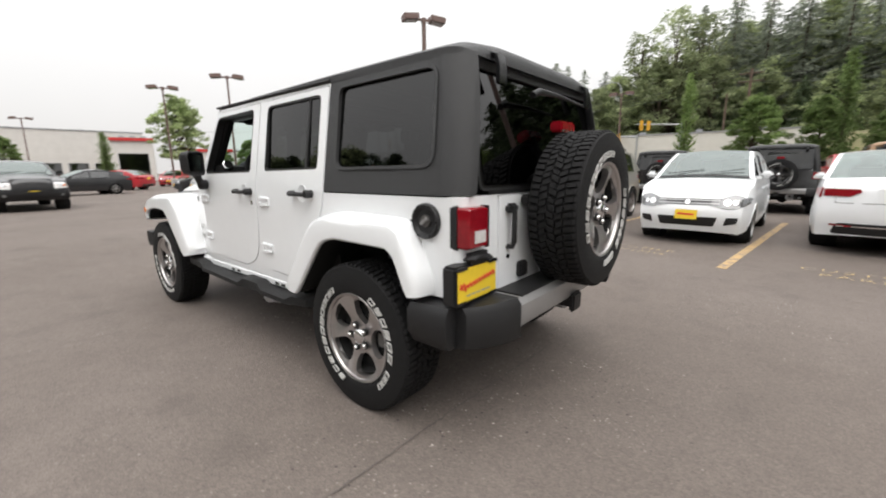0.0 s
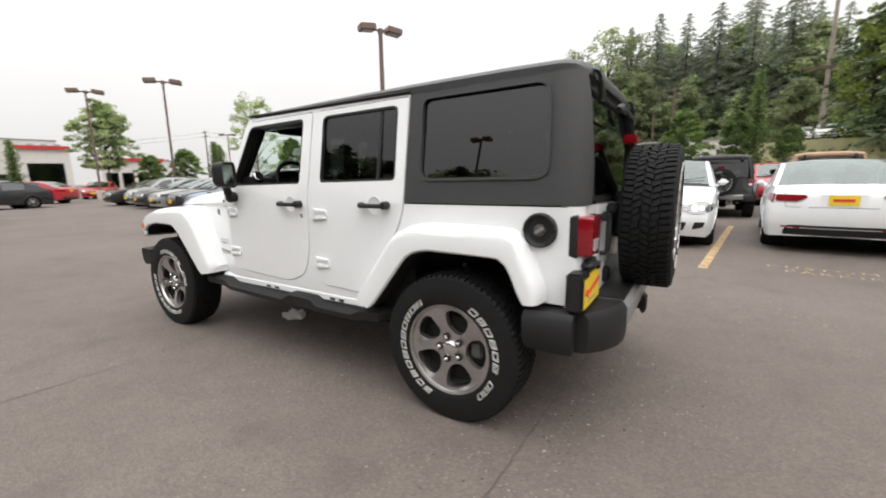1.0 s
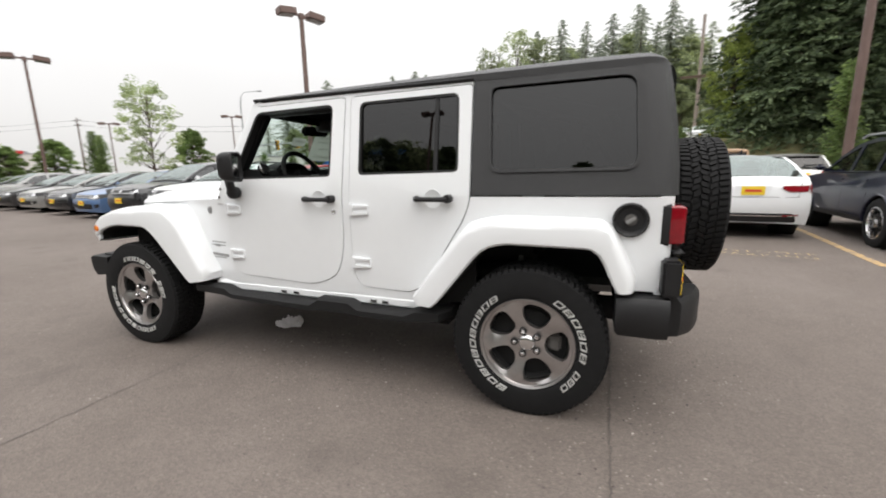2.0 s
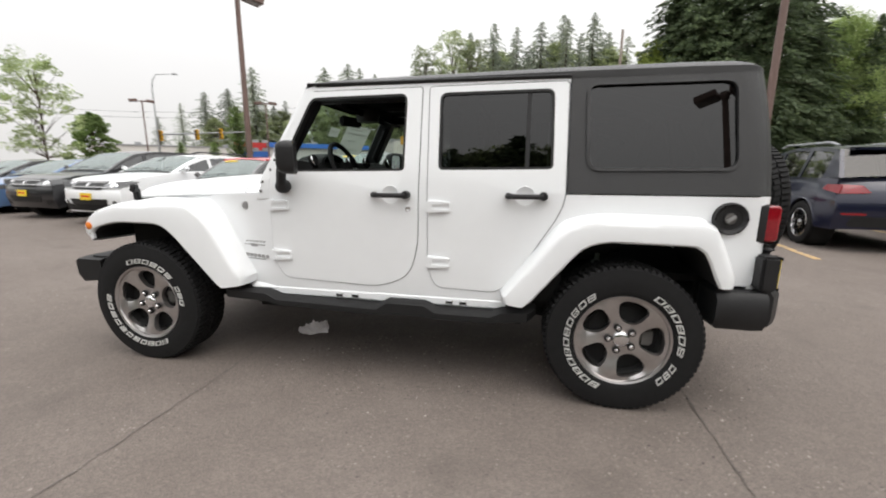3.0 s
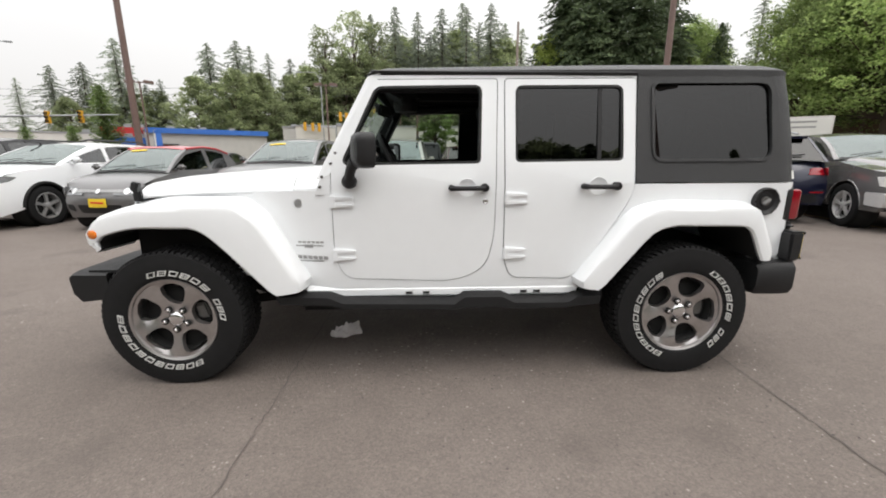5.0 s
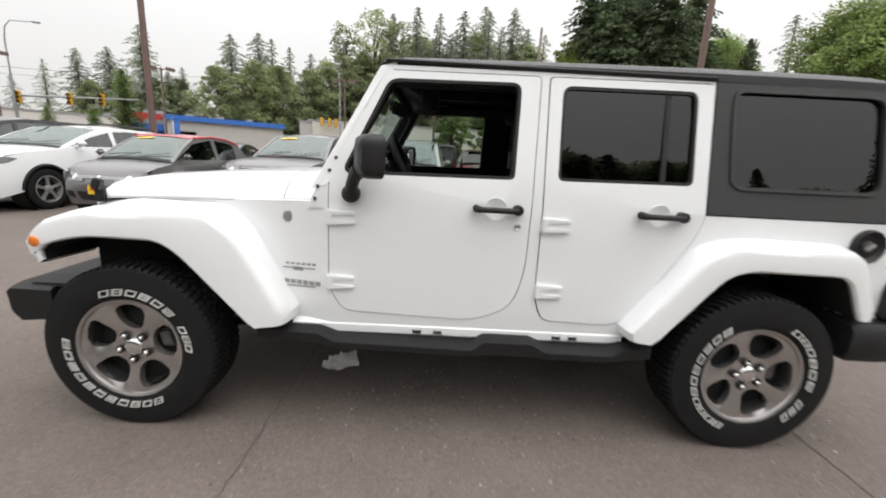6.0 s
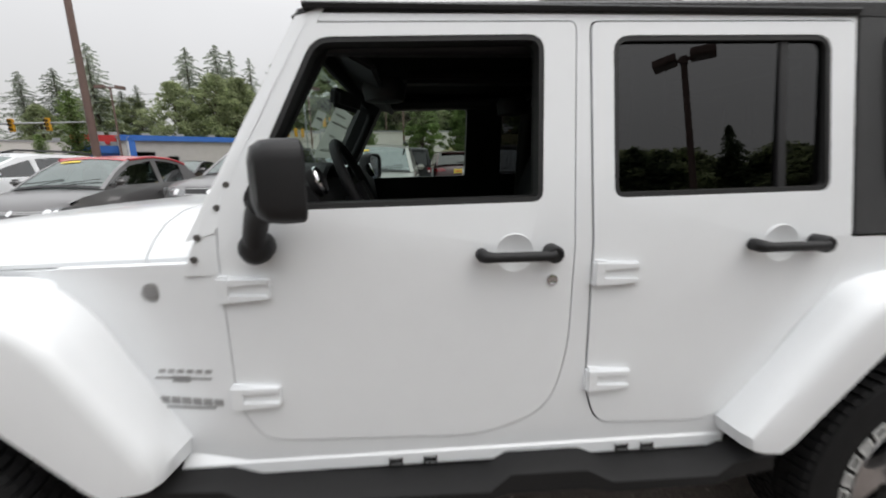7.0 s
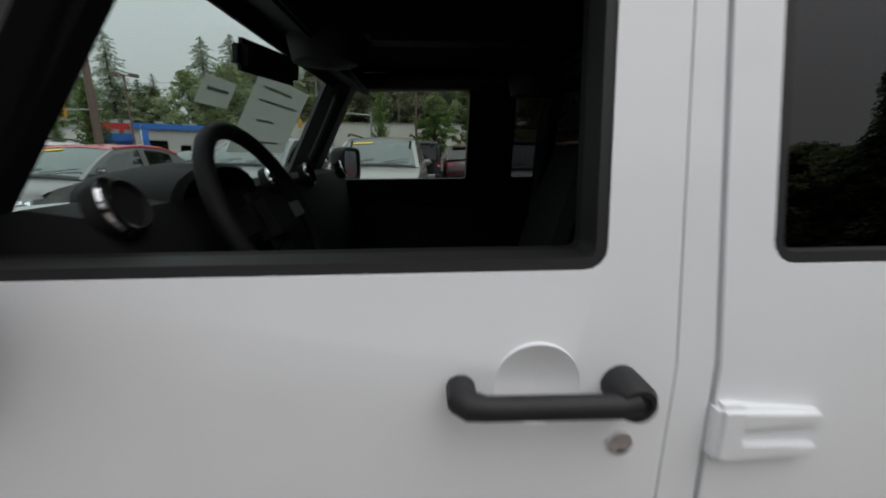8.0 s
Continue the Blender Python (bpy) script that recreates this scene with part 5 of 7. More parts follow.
def make_car(style, label, mat, at, sticker=False, rails=False, roof_mat=None, rim=ALLOY, category="car", lower=None, plate_mat=YELLOW, grille="slats", spokes=5):
    """A parked car: its nose lies to -x before it is set down at the pose at."""
    s = CARS[style]
    style = "suv" if style == "estate" else style
    root = thing("parked_car" if style != "pickup" else "pickup_truck", label, category)
    half = s["W"] / 2
    low, roof = s["low"], s["roof"]
    nose, tail = low[1][0], low[-2][0]

    def out(x, z):
        belt = 0.95 if style in ("hatch", "sedan", "mini") else 1.15
        o = half - 0.05 * max(0, (0.55 - z) / 0.35) ** 2 - 0.035 * max(0, (min(z, belt) - 0.6) / 0.4) ** 2
        o -= 0.16 * max(0, (nose + 0.75 - x) / 0.75) ** 2 + 0.12 * max(0, (x - tail + 0.7) / 0.7) ** 2
        if z > belt:
            o -= (z - belt) * 0.30
        return o

    # side panels with the wheel arches cut out
    x1, x2, R = s["ax"], s["ax"] + s["wb"], s["R"]
    base = 0.24 if style in ("hatch", "sedan", "mini") else 0.36
    bottom = [(low[-1][0] - 0.12, low[-1][1])]
    for cx in (x2, x1):
        ra = R + 0.055
        for a in np.linspace(-0.30, math.pi + 0.30, 13):
            z = R + ra * math.sin(a)
            bottom.append((cx + ra * math.cos(a), max(z, base)))
    bottom.append((low[0][0] + 0.12, low[0][1]))
    inset = lambda p: (p[0] + (0.12 if p[0] < nose + 0.2 else -0.12 if p[0] > tail - 0.2 else 0.0), p[1])
    top = [inset(p) for p in low[1:-1]]
    poly = top + bottom
    for side in (-1, 1):
        p = part("body_side", plate(poly, (), 0.04, out, (0.38, 0.45, 0.53, 0.62, 0.71, 0.8, 0.88, 0.95, 1.03, 1.1, 1.17), tuple(nose + q for q in (0.2, 0.32, 0.45, 0.6, 0.75)) + tuple(tail - q for q in (0.7, 0.55, 0.4, 0.28, 0.18)) + (-0.5, 0.0, 0.5), side), mat, root)
        for cx in (x1, x2):
            part("arch_liner", moved(lathe([(0.0, R + 0.055), (-0.3, R + 0.055), (-0.3, 0.1)], 24), Matrix.Translation((cx, (half - 0.045) * side, R)) @ Matrix.Diagonal((1, side, 1, 1))), DARK, root)
            car_wheel(root, cx, (half - 0.115) * side, R, rim, spokes)
        sill = [(x1 + R + 0.07, base - 0.005), (x2 - R - 0.07, base - 0.005), (x2 - R - 0.05, base + 0.075), (x1 + R + 0.05, base + 0.075)]
        part("sill", plate(sill, (), 0.03, lambda x, z: out(x, z) + 0.006, (), (-0.4, 0.4), side), lower or (TRIM if style in ("suv", "pickup") else mat), root)
        for cx in (x1, x2):
            lip = [(cx + (R + 0.058) * math.cos(a), (out(cx + (R + 0.058) * math.cos(a), R + (R + 0.058) * math.sin(a)) - 0.004) * side, R + (R + 0.058) * math.sin(a)) for a in np.linspace(0.02, math.pi - 0.02, 15)]
            part("arch_lip", tube(lip, 0.03 if lower else 0.016, 6), lower or mat, root)
        # door gaps and handles
        for k, (a, b) in enumerate(s["wins"][:2]):
            part("door_handle", plate(rounded([(b - 0.2, 0.86 if style not in ("suv", "pickup") else 1.0), (b - 0.04, 0.87 if style not in ("suv", "pickup") else 1.01), (b - 0.04, 0.90 if style not in ("suv", "pickup") else 1.04), (b - 0.2, 0.89 if style not in ("suv", "pickup") else 1.03)], 0.01, 2), (), 0.03, lambda x, z: out(x, z) + 0.022, (), (), side), mat, root)
            gap = [(b + 0.025, 0.36 if base < 0.3 else 0.5), (b + 0.033, 0.36 if base < 0.3 else 0.5), (b + 0.033, 0.96 if base < 0.3 else 1.12), (b + 0.025, 0.96 if base < 0.3 else 1.12)]
            part("door_gap", plate(gap, (), 0.004, lambda x, z: out(x, z) + 0.002, (0.6, 0.8), (), side), SEAL, root)
    # bonnet, nose, tail: a skin across between the sides
    qs = (-1, -0.92, -0.75, -0.5, -0.25, 0, 0.25, 0.5, 0.75, 0.92, 1)
    def across(line, lift=0.03, ends=True):
        rings = []
        for x, z in line:
            ring = []
            for q in qs:
                xi = inset((x, z))[0]
                xx = x + (xi - x) * abs(q) ** 2.4 if ends else x
                ring.append((xx, out(xi if ends else x, z) * q, z + lift * (1 - q * q)))
            rings.append(ring)
        return rings
    dense = spread(low, 40)
    part("body_shell", loft(across(dense, 0.03), False, False), mat, root, "", 50)
    part("underbody", box(nose + 0.3, tail - 0.3, -half + 0.25, half - 0.25, base, base + 0.05), DARK, root)
    # cabin
    def cabin_out(x, z):
        return out(0, z) - 0.015
    def cross(line, shrink=0.0):
        return [[(x, cabin_out(x, z) * q, z + 0.045 * (1 - q * q) - 0.004) for q in qs] for x, z in line]
    g, r = s["glass_to"], s["rear_from"]
    part("windscreen", loft(cross(spread(roof[: g + 1], 6)), False, False), SCREEN, root, "windscreen")
    def strip_on(line, q0, q1, lift):
        return loft([[(x, cabin_out(x, z) * q, z + 0.045 * (1 - q * q) - 0.004 + lift) for q in np.linspace(q0, q1, 5)] for x, z in line], False, False)
    front_line = spread(roof[: g + 1], 16)
    for q in (-1, 1):
        part("windscreen_pillar", strip_on(spread(roof[: g + 1], 6), q * 0.91, q * 1.0, 0.006), mat, root)
        part("rear_pillar", strip_on(spread(roof[r:], 5), q * 0.92, q * 1.0, 0.006), mat, root)
    part("cowl_strip", strip_on(front_line[:2], -0.91, 0.91, 0.005), TRIM, root, "black strip under the windscreen")
    for q in (-0.42, 0.3):
        (xa, za), (xb, zb2) = front_line[1], front_line[3]
        part("wiper", tube([(xa, q * half + 0.3, za + 0.06), (xb, q * half - 0.25, zb2 + 0.055)], 0.0065, 6), TRIM, root)
    part("roof", loft(cross(spread(roof[g : r + 1], 10)), False, False), roof_mat or mat, root)
    if roof_mat:
        part("roof_header", strip_on(front_line[-2:], -0.95, 0.95, 0.01), roof_mat, root)
        for q in (-1, 1):
            part("roof_edge", tube([(x, cabin_out(x, z) * q * 0.985, z + 0.004) for x, z in spread(roof[g : r + 1], 8)], 0.028, 8), roof_mat, root)
    part("rear_window", loft(cross(spread(roof[r:], 5)), False, False), PRIVACY if style == "suv" else SCREEN if style == "sedan" else REARGLASS, root, "rear window")
    for side in (-1, 1):
        zr = lambda x: float(np.interp(x, [p[0] for p in roof], [p[1] for p in roof]))
        zb = float(np.interp(0.3, [p[0] for p in low], [p[1] for p in low])) - 0.01
        holes = []
        for a, b in s["wins"]:
            h0, h1 = max(zr(a + 0.03) - 0.06, zb + 0.07), max(zr(b) - 0.06, zb + 0.07)
            pts = [(a, zb + 0.045), (b, zb + 0.045), (b - 0.01, h1)]
            m = (a + b) / 2
            pts += [(m, zr(m) - 0.06)]
            if h0 > zb + 0.12:
                pts.append((a + 0.02, h0))
            holes.append(rounded(pts, 0.03, 3))
        frame_line = [(p[0], p[1]) for p in spread(roof, 14)]
        part("window_frame", plate(frame_line, holes, 0.02, cabin_out, (1.2, 1.4), (), side), mat, root)
        for hole in holes:
            part("side_window", plate(grown(hole, 0.01), (), 0.0, lambda x, z: cabin_out(x, z) - 0.012, (), (), side), CARGLASS, root, "dark side window")
        # mirror
        mx = s["wins"][0][0] + 0.12
        mb = moved(box(-0.05, 0.06, -0.085, 0.085, -0.055, 0.06, 0.04, 3), pose(mx, (half + 0.06) * side, zb + 0.11))
        part("door_mirror", merge(mb, box(mx - 0.03, mx + 0.03, min(half * side, (half - 0.12) * side), max(half * side, (half - 0.12) * side), zb + 0.03, zb + 0.08)), mat if style != "pickup" else TRIM, root)
        if rails:
            part("roof_rail", tube([(-0.2, (cabin_out(0, 1.6) - 0.1) * side, roof[3][1] + 0.03), (0.0, (cabin_out(0, 1.6) - 0.1) * side, roof[3][1] + 0.075), (1.4, (cabin_out(0, 1.6) - 0.1) * side, roof[4][1] + 0.075), (1.65, (cabin_out(0, 1.6) - 0.1) * side, roof[4][1] + 0.02)], 0.02, 8), TRIM if rails is True else rails, root)
    # dark cabin inside
    ins = box(roof[0][0] + 0.5, roof[-1][0] - 0.45, -half + 0.22, half - 0.22, 0.5, low[5][1] - 0.02, 0.03)
    part("cabin", ins, CABIN, root)
    for y in (-0.36, 0.36):
        xs = s["wins"][0][1] - 0.15
        part("seat", merge(moved(box(-0.07, 0.07, -0.22, 0.22, -0.3, 0.28, 0.05), pose(xs, y, low[5][1] + 0.05, 0, 14, 0)), box(xs + 0.06, xs + 0.15, y - 0.11, y + 0.11, low[5][1] + 0.30, low[5][1] + 0.45, 0.03)), CLOTH, root)
    # nose and tail details follow the skin
    def on_end(pts, depth, front, proud=0.006, m=TRIM, name="grille", label=""):
        zz, xx = [], []
        seq = [p for p in low if (p[0] < nose + 0.7 if front else p[0] > tail - 0.35)]
        for x, z in sorted(seq, key=lambda p: p[1]):
            zz.append(z), xx.append(x)
        def face(y, z):
            x = float(np.interp(z, zz, xx))
            q = min(abs(y) / max(out(x + (0.12 if front else -0.12), z), 0.1), 1.0)
            x = float(np.interp(z - 0.03 * (1 - q * q), zz, xx))
            xi = x + (0.12 if front else -0.12)
            x = x + (xi - x) * q ** 2.4
            return (-x if front else x) + proud
        bm = plate(pts, (), depth, face, (0.35, 0.5, 0.6, 0.7, 0.8, 0.95), (-0.6, -0.3, 0, 0.3, 0.6), -1 if front else 1, 0, "yz")
        return part(name, bm, m, root, label)
    h = half
    zl = 0.66 if style not in ("suv", "pickup") else (0.84 if style == "suv" else 0.90)
    for q in (-1, 1):
        pts = [(q * (h - 0.55), zl - 0.02), (q * (h - 0.16), zl - 0.03), (q * (h - 0.12), zl + 0.12), (q * (h - 0.30), zl + 0.12), (q * (h - 0.52), zl + 0.05)]
        if style == "hatch":
            pts = [(q * (h - 0.56), zl + 0.0), (q * (h - 0.3), zl - 0.05), (q * (h - 0.13), zl - 0.04), (q * (h - 0.10), zl + 0.14), (q * (h - 0.24), zl + 0.17), (q * (h - 0.5), zl + 0.07)]
        if style == "pickup":
            pts = [(q * (h - 0.47), zl - 0.13), (q * (h - 0.13), zl - 0.12), (q * (h - 0.115), zl + 0.06), (q * (h - 0.30), zl + 0.085), (q * (h - 0.47), zl + 0.08)]
        on_end(rounded(pts, 0.03, 3), 0.03, True, 0.01, WHITELENS if style == "pickup" else LENS, "headlight", "clear headlight")
        mid_y, mid_z = sum(p[0] for p in pts) / len(pts), sum(p[1] for p in pts) / len(pts)
        for dy, rb in ((0.0, 0.05), (0.1, 0.036)):
            bowl = [(mid_y + q * dy + rb * math.cos(t), mid_z + rb * math.sin(t)) for t in np.linspace(0, 2 * np.pi, 16, endpoint=False)]
            on_end(bowl, 0.01, True, 0.0135, CHROME, "lamp_bowl", "chrome lamp bowl")
        zt = {"hatch": 0.84, "sedan": 0.88, "suv": 1.0, "pickup": 1.05, "mini": 0.8}[style]
        pts = [(q * (h - 0.50), zt - 0.05), (q * (h - 0.13), zt - 0.07), (q * (h - 0.13), zt + 0.08), (q * (h - 0.40), zt + 0.07)]
        if style == "sedan":
            pts = [(q * (h - 0.52), zt + 0.02), (q * (h - 0.40), zt - 0.045), (q * (h - 0.13), zt - 0.04), (q * (h - 0.13), zt + 0.065), (q * (h - 0.5), zt + 0.06)]
        on_end(rounded(pts, 0.02, 3), 0.03, False, 0.014, TAIL, "tail_lamp", "red tail lamp")
        on_end(rounded([(q * (h - 0.33), 0.34), (q * (h - 0.17), 0.38), (q * (h - 0.14), 0.47), (q * (h - 0.30), 0.47)], 0.02, 2), 0.02, True, 0.006, TRIM, "fog_recess")
        if style == "pickup":
            on_end([(q * (h - 0.19) + 0.035 * math.cos(t), zl - 0.02 + 0.035 * math.sin(t)) for t in np.linspace(0, 2 * np.pi, 16, endpoint=False)], 0.02, True, 0.016, AMBER, "turn_lamp", "amber turn lamp")
        sd = q
        lamp = [(nose + 0.125, zl - 0.02), (nose + 0.38, zl + 0.03), (nose + 0.52, zl + 0.10), (nose + 0.35, zl + 0.125), (nose + 0.125, zl + 0.115)]
        if style == "pickup":
            lamp = [(nose + 0.125, zl - 0.12), (nose + 0.25, zl - 0.10), (nose + 0.33, zl + 0.05), (nose + 0.125, zl + 0.06)]
        part("headlight_side", plate(rounded(lamp, 0.02, 3), (), 0.02, lambda x, z: out(x, z) + 0.007, (), (nose + 0.25,), sd), WHITELENS if style == "pickup" else LENS, root)
        if style in ("suv", "sedan", "hatch"):
            dx = 0.46 if style != "hatch" else 0.22
            lamp = [(tail - dx, zt + 0.0), (tail - 0.125, zt - 0.07), (tail - 0.125, zt + 0.08), (tail - dx + 0.06, zt + 0.075)]
            part("tail_lamp_side", plate(rounded(lamp, 0.02, 3), (), 0.02, lambda x, z: out(x, z) + 0.007, (), (tail - 0.3,), sd), TAIL, root)
        if style == "suv":
            on_end(rounded([(q * (h - 0.45), 0.60), (q * (h - 0.16), 0.60), (q * (h - 0.16), 0.635), (q * (h - 0.45), 0.635)], 0.01, 2), 0.02, False, 0.012, TAIL, "rear_reflector")
    if style == "suv":
        part("spoiler", box(roof[r][0] - 0.05, roof[r][0] + 0.12, -0.6, 0.6, roof[r][1] - 0.02, roof[r][1] + 0.03, 0.012), mat, root)
        part("wiper", tube([(roof[-1][0] - 0.02, 0.0, low[5][1] + 0.16), (roof[-1][0] - 0.04, 0.42, low[5][1] + 0.19)], 0.014, 6), TRIM, root)
    gh = {"hatch": 0.10, "sedan": 0.10, "suv": 0.2, "pickup": 0.34, "mini": 0.05}[style]
    gz = zl + 0.05 if style != "pickup" else 0.88
    if style == "pickup":
        on_end(rounded([(-0.49, gz - 0.22), (0.49, gz - 0.22), (0.53, gz + 0.23), (-0.53, gz + 0.23)], 0.04, 3), 0.04, True, 0.022, CHROME if grille == "chrome" else TRIM, "grille_frame", "grille surround")
        for q in (-0.26, 0.26):
            for w in (-1, 1):
                mesh_pts = [(q - 0.20, gz + w * 0.105 - 0.08), (q + 0.20, gz + w * 0.105 - 0.08), (q + 0.20, gz + w * 0.105 + 0.08), (q - 0.20, gz + w * 0.105 + 0.08)]
                on_end(rounded(mesh_pts, 0.03, 3), 0.01, True, 0.026, TRIM, "grille_mesh", "black grille mesh")
    on_end(rounded([(-0.42, gz - gh / 2), (0.42, gz - gh / 2), (0.48, gz + gh / 2), (-0.48, gz + gh / 2)], 0.03, 3), 0.03, True, 0.006, TRIM, "grille", "black grille")
    for k in (-0.25, 0.25):
        on_end([(-0.44, gz + k * gh - 0.008), (0.44, gz + k * gh - 0.008), (0.44, gz + k * gh + 0.012), (-0.44, gz + k * gh + 0.012)], 0.02, True, 0.016, (CHROME if grille == "chrome" else TRIM) if style == "pickup" else SILVER, "grille_bar")
    on_end(rounded([(-h + 0.46, 0.32 if base < 0.3 else 0.42), (h - 0.46, 0.32 if base < 0.3 else 0.42), (h - 0.41, 0.47 if base < 0.3 else 0.58), (-h + 0.41, 0.47 if base < 0.3 else 0.58)], 0.03, 3), 0.03, True, 0.005, TRIM, "lower_grille")
    on_end([(-0.16, 0.43 if base < 0.3 else 0.56), (0.16, 0.43 if base < 0.3 else 0.56), (0.16, 0.58 if base < 0.3 else 0.71), (-0.16, 0.58 if base < 0.3 else 0.71)], 0.01, True, 0.024, plate_mat, "number_plate")
    on_end([(-0.12, 0.49 if base < 0.3 else 0.62), (0.12, 0.50 if base < 0.3 else 0.63), (0.12, 0.53 if base < 0.3 else 0.66), (-0.12, 0.52 if base < 0.3 else 0.65)], 0.004, True, 0.028, REDINK if plate_mat is YELLOW else INK, "plate_bar")
    zr_ = {"hatch": 0.62, "sedan": 0.86, "suv": 0.95, "pickup": 0.72, "mini": 0.62}[style]
    on_end([(-0.17, zr_ - 0.075), (0.17, zr_ - 0.075), (0.17, zr_ + 0.075), (-0.17, zr_ + 0.075)], 0.01, False, 0.014, plate_mat, "number_plate")
    on_end([(-0.12, zr_ - 0.02), (0.12, zr_ - 0.02), (0.12, zr_ + 0.02), (-0.12, zr_ + 0.02)], 0.004, False, 0.019, REDINK if plate_mat is YELLOW else INK, "plate_bar")
    on_end(rounded([(-h + 0.25, base + 0.06), (h - 0.25, base + 0.06), (h - 0.3, base + 0.22), (-h + 0.3, base + 0.22)], 0.05, 3), 0.02, False, 0.006, TRIM, "rear_valance", "black lower bumper")
    if style == "sedan":
        on_end([(-0.66, 0.742), (0.66, 0.742), (0.66, 0.748), (-0.66, 0.748)], 0.004, False, 0.003, SEAL, "boot_gap")
        for q in (-1, 1):
            on_end([(q * 0.66, 0.742), (q * 0.666, 0.742), (q * 0.70, 0.99), (q * 0.694, 0.99)], 0.004, False, 0.003, SEAL, "boot_gap")
            on_end(rounded([(q * 0.46, 0.405), (q * 0.70, 0.42), (q * 0.70, 0.445), (q * 0.46, 0.43)], 0.008, 2), 0.006, False, 0.012, TAIL, "rear_reflector")
        on_end(rounded([(-0.25, zr_ - 0.10), (0.25, zr_ - 0.10), (0.27, zr_ + 0.085), (-0.27, zr_ + 0.085)], 0.02, 2), 0.006, False, 0.004, mat, "plate_recess")
        on_end([(-0.62, base + 0.165), (0.62, base + 0.165), (0.62, base + 0.185), (-0.62, base + 0.185)], 0.01, False, 0.014, CHROME, "chrome_strip")
    if lower:
        on_end(rounded([(-h + 0.13, base - 0.04), (h - 0.13, base - 0.04), (h - 0.12, base + 0.10), (-h + 0.12, base + 0.10)], 0.03, 3), 0.02, True, 0.008, lower, "lower_bumper", "dark lower bumper")
        for q in (-1, 1):
            on_end([(q * (h - 0.25) + 0.05 * math.cos(t), 0.50 + 0.05 * math.sin(t)) for t in np.linspace(0, 2 * np.pi, 16, endpoint=False)], 0.02, True, 0.014, LENS, "fog_lamp", "round fog lamp")
    if sticker:
        bm = strip_on(front_line[-4:-2], 0.18, 0.72, 0.012)
        part("price_sticker", bm, YELLOW, root, "yellow price sticker")
    if style in ("hatch", "estate", "suv", "mini"):
        disc = [(0.038 * math.cos(t), gz + 0.038 * math.sin(t)) for t in np.linspace(0, 2 * np.pi, 20, endpoint=False)]
        on_end(disc, 0.012, True, 0.022, CHROME, "round_badge", "plain round chrome badge")
    if style == "pickup":
        for q in (-1, 1):
            part("bumper_end", plate(rounded([(nose + 0.115, 0.44), (nose + 0.42, 0.46), (nose + 0.44, 0.68), (nose + 0.115, 0.68)], 0.03, 3), (), 0.04, lambda x, z: out(x, z) + 0.02, (), (nose + 0.25,), q), BRIGHT if grille == "chrome" else TRIM, root)
        crown = []
        for x, w, e, c in ((-2.86, 0.47, 0.93, 0.99), (-2.80, 0.50, 0.98, 1.07), (-2.6, 0.56, 1.04, 1.14), (-2.2, 0.63, 1.09, 1.20), (-1.8, 0.69, 1.14, 1.25), (-1.2, 0.76, 1.20, 1.30)):
            crown.append([(x, w * q, e + (c - e) * (1 - abs(q) ** 4)) for q in (-1.0, -0.95, -0.85, -0.65, -0.35, 0.0, 0.35, 0.65, 0.85, 0.95, 1.0)])
        part("bonnet", loft(crown, False, False), mat, root, "raised bonnet")
        for q in (-1, 1):
            fog = [(q * (h - 0.28) + 0.05 * math.cos(t), 0.56 + 0.045 * math.sin(t)) for t in np.linspace(0, 2 * np.pi, 16, endpoint=False)]
            on_end(fog, 0.02, True, 0.058, LENS, "fog_lamp", "round fog lamp")
        on_end(rounded([(-h + 0.14, 0.60), (h - 0.14, 0.60), (h - 0.14, 0.625), (-h + 0.14, 0.625)], 0.008, 2), 0.01, True, 0.056, TRIM, "bumper_slot")
        part("bed_well", box(1.20, 2.80, -half + 0.14, half - 0.14, 1.0, 1.345, 0.01), DARK, root)
        on_end(rounded([(-h + 0.12, 0.44), (h - 0.12, 0.44), (h - 0.1, 0.68), (-h + 0.1, 0.68)], 0.03, 3), 0.06, True, 0.05, BRIGHT if grille == "chrome" else TRIM, "bumper", "front bumper")
    root.matrix_basis = at
    return root


def at_ground(x, y, heading):
    """heading: degrees; 90 faces -y, -90 faces +y, 180 faces +x, 0 faces -x."""
    return pose(x, y, 0, 0, 0, heading)


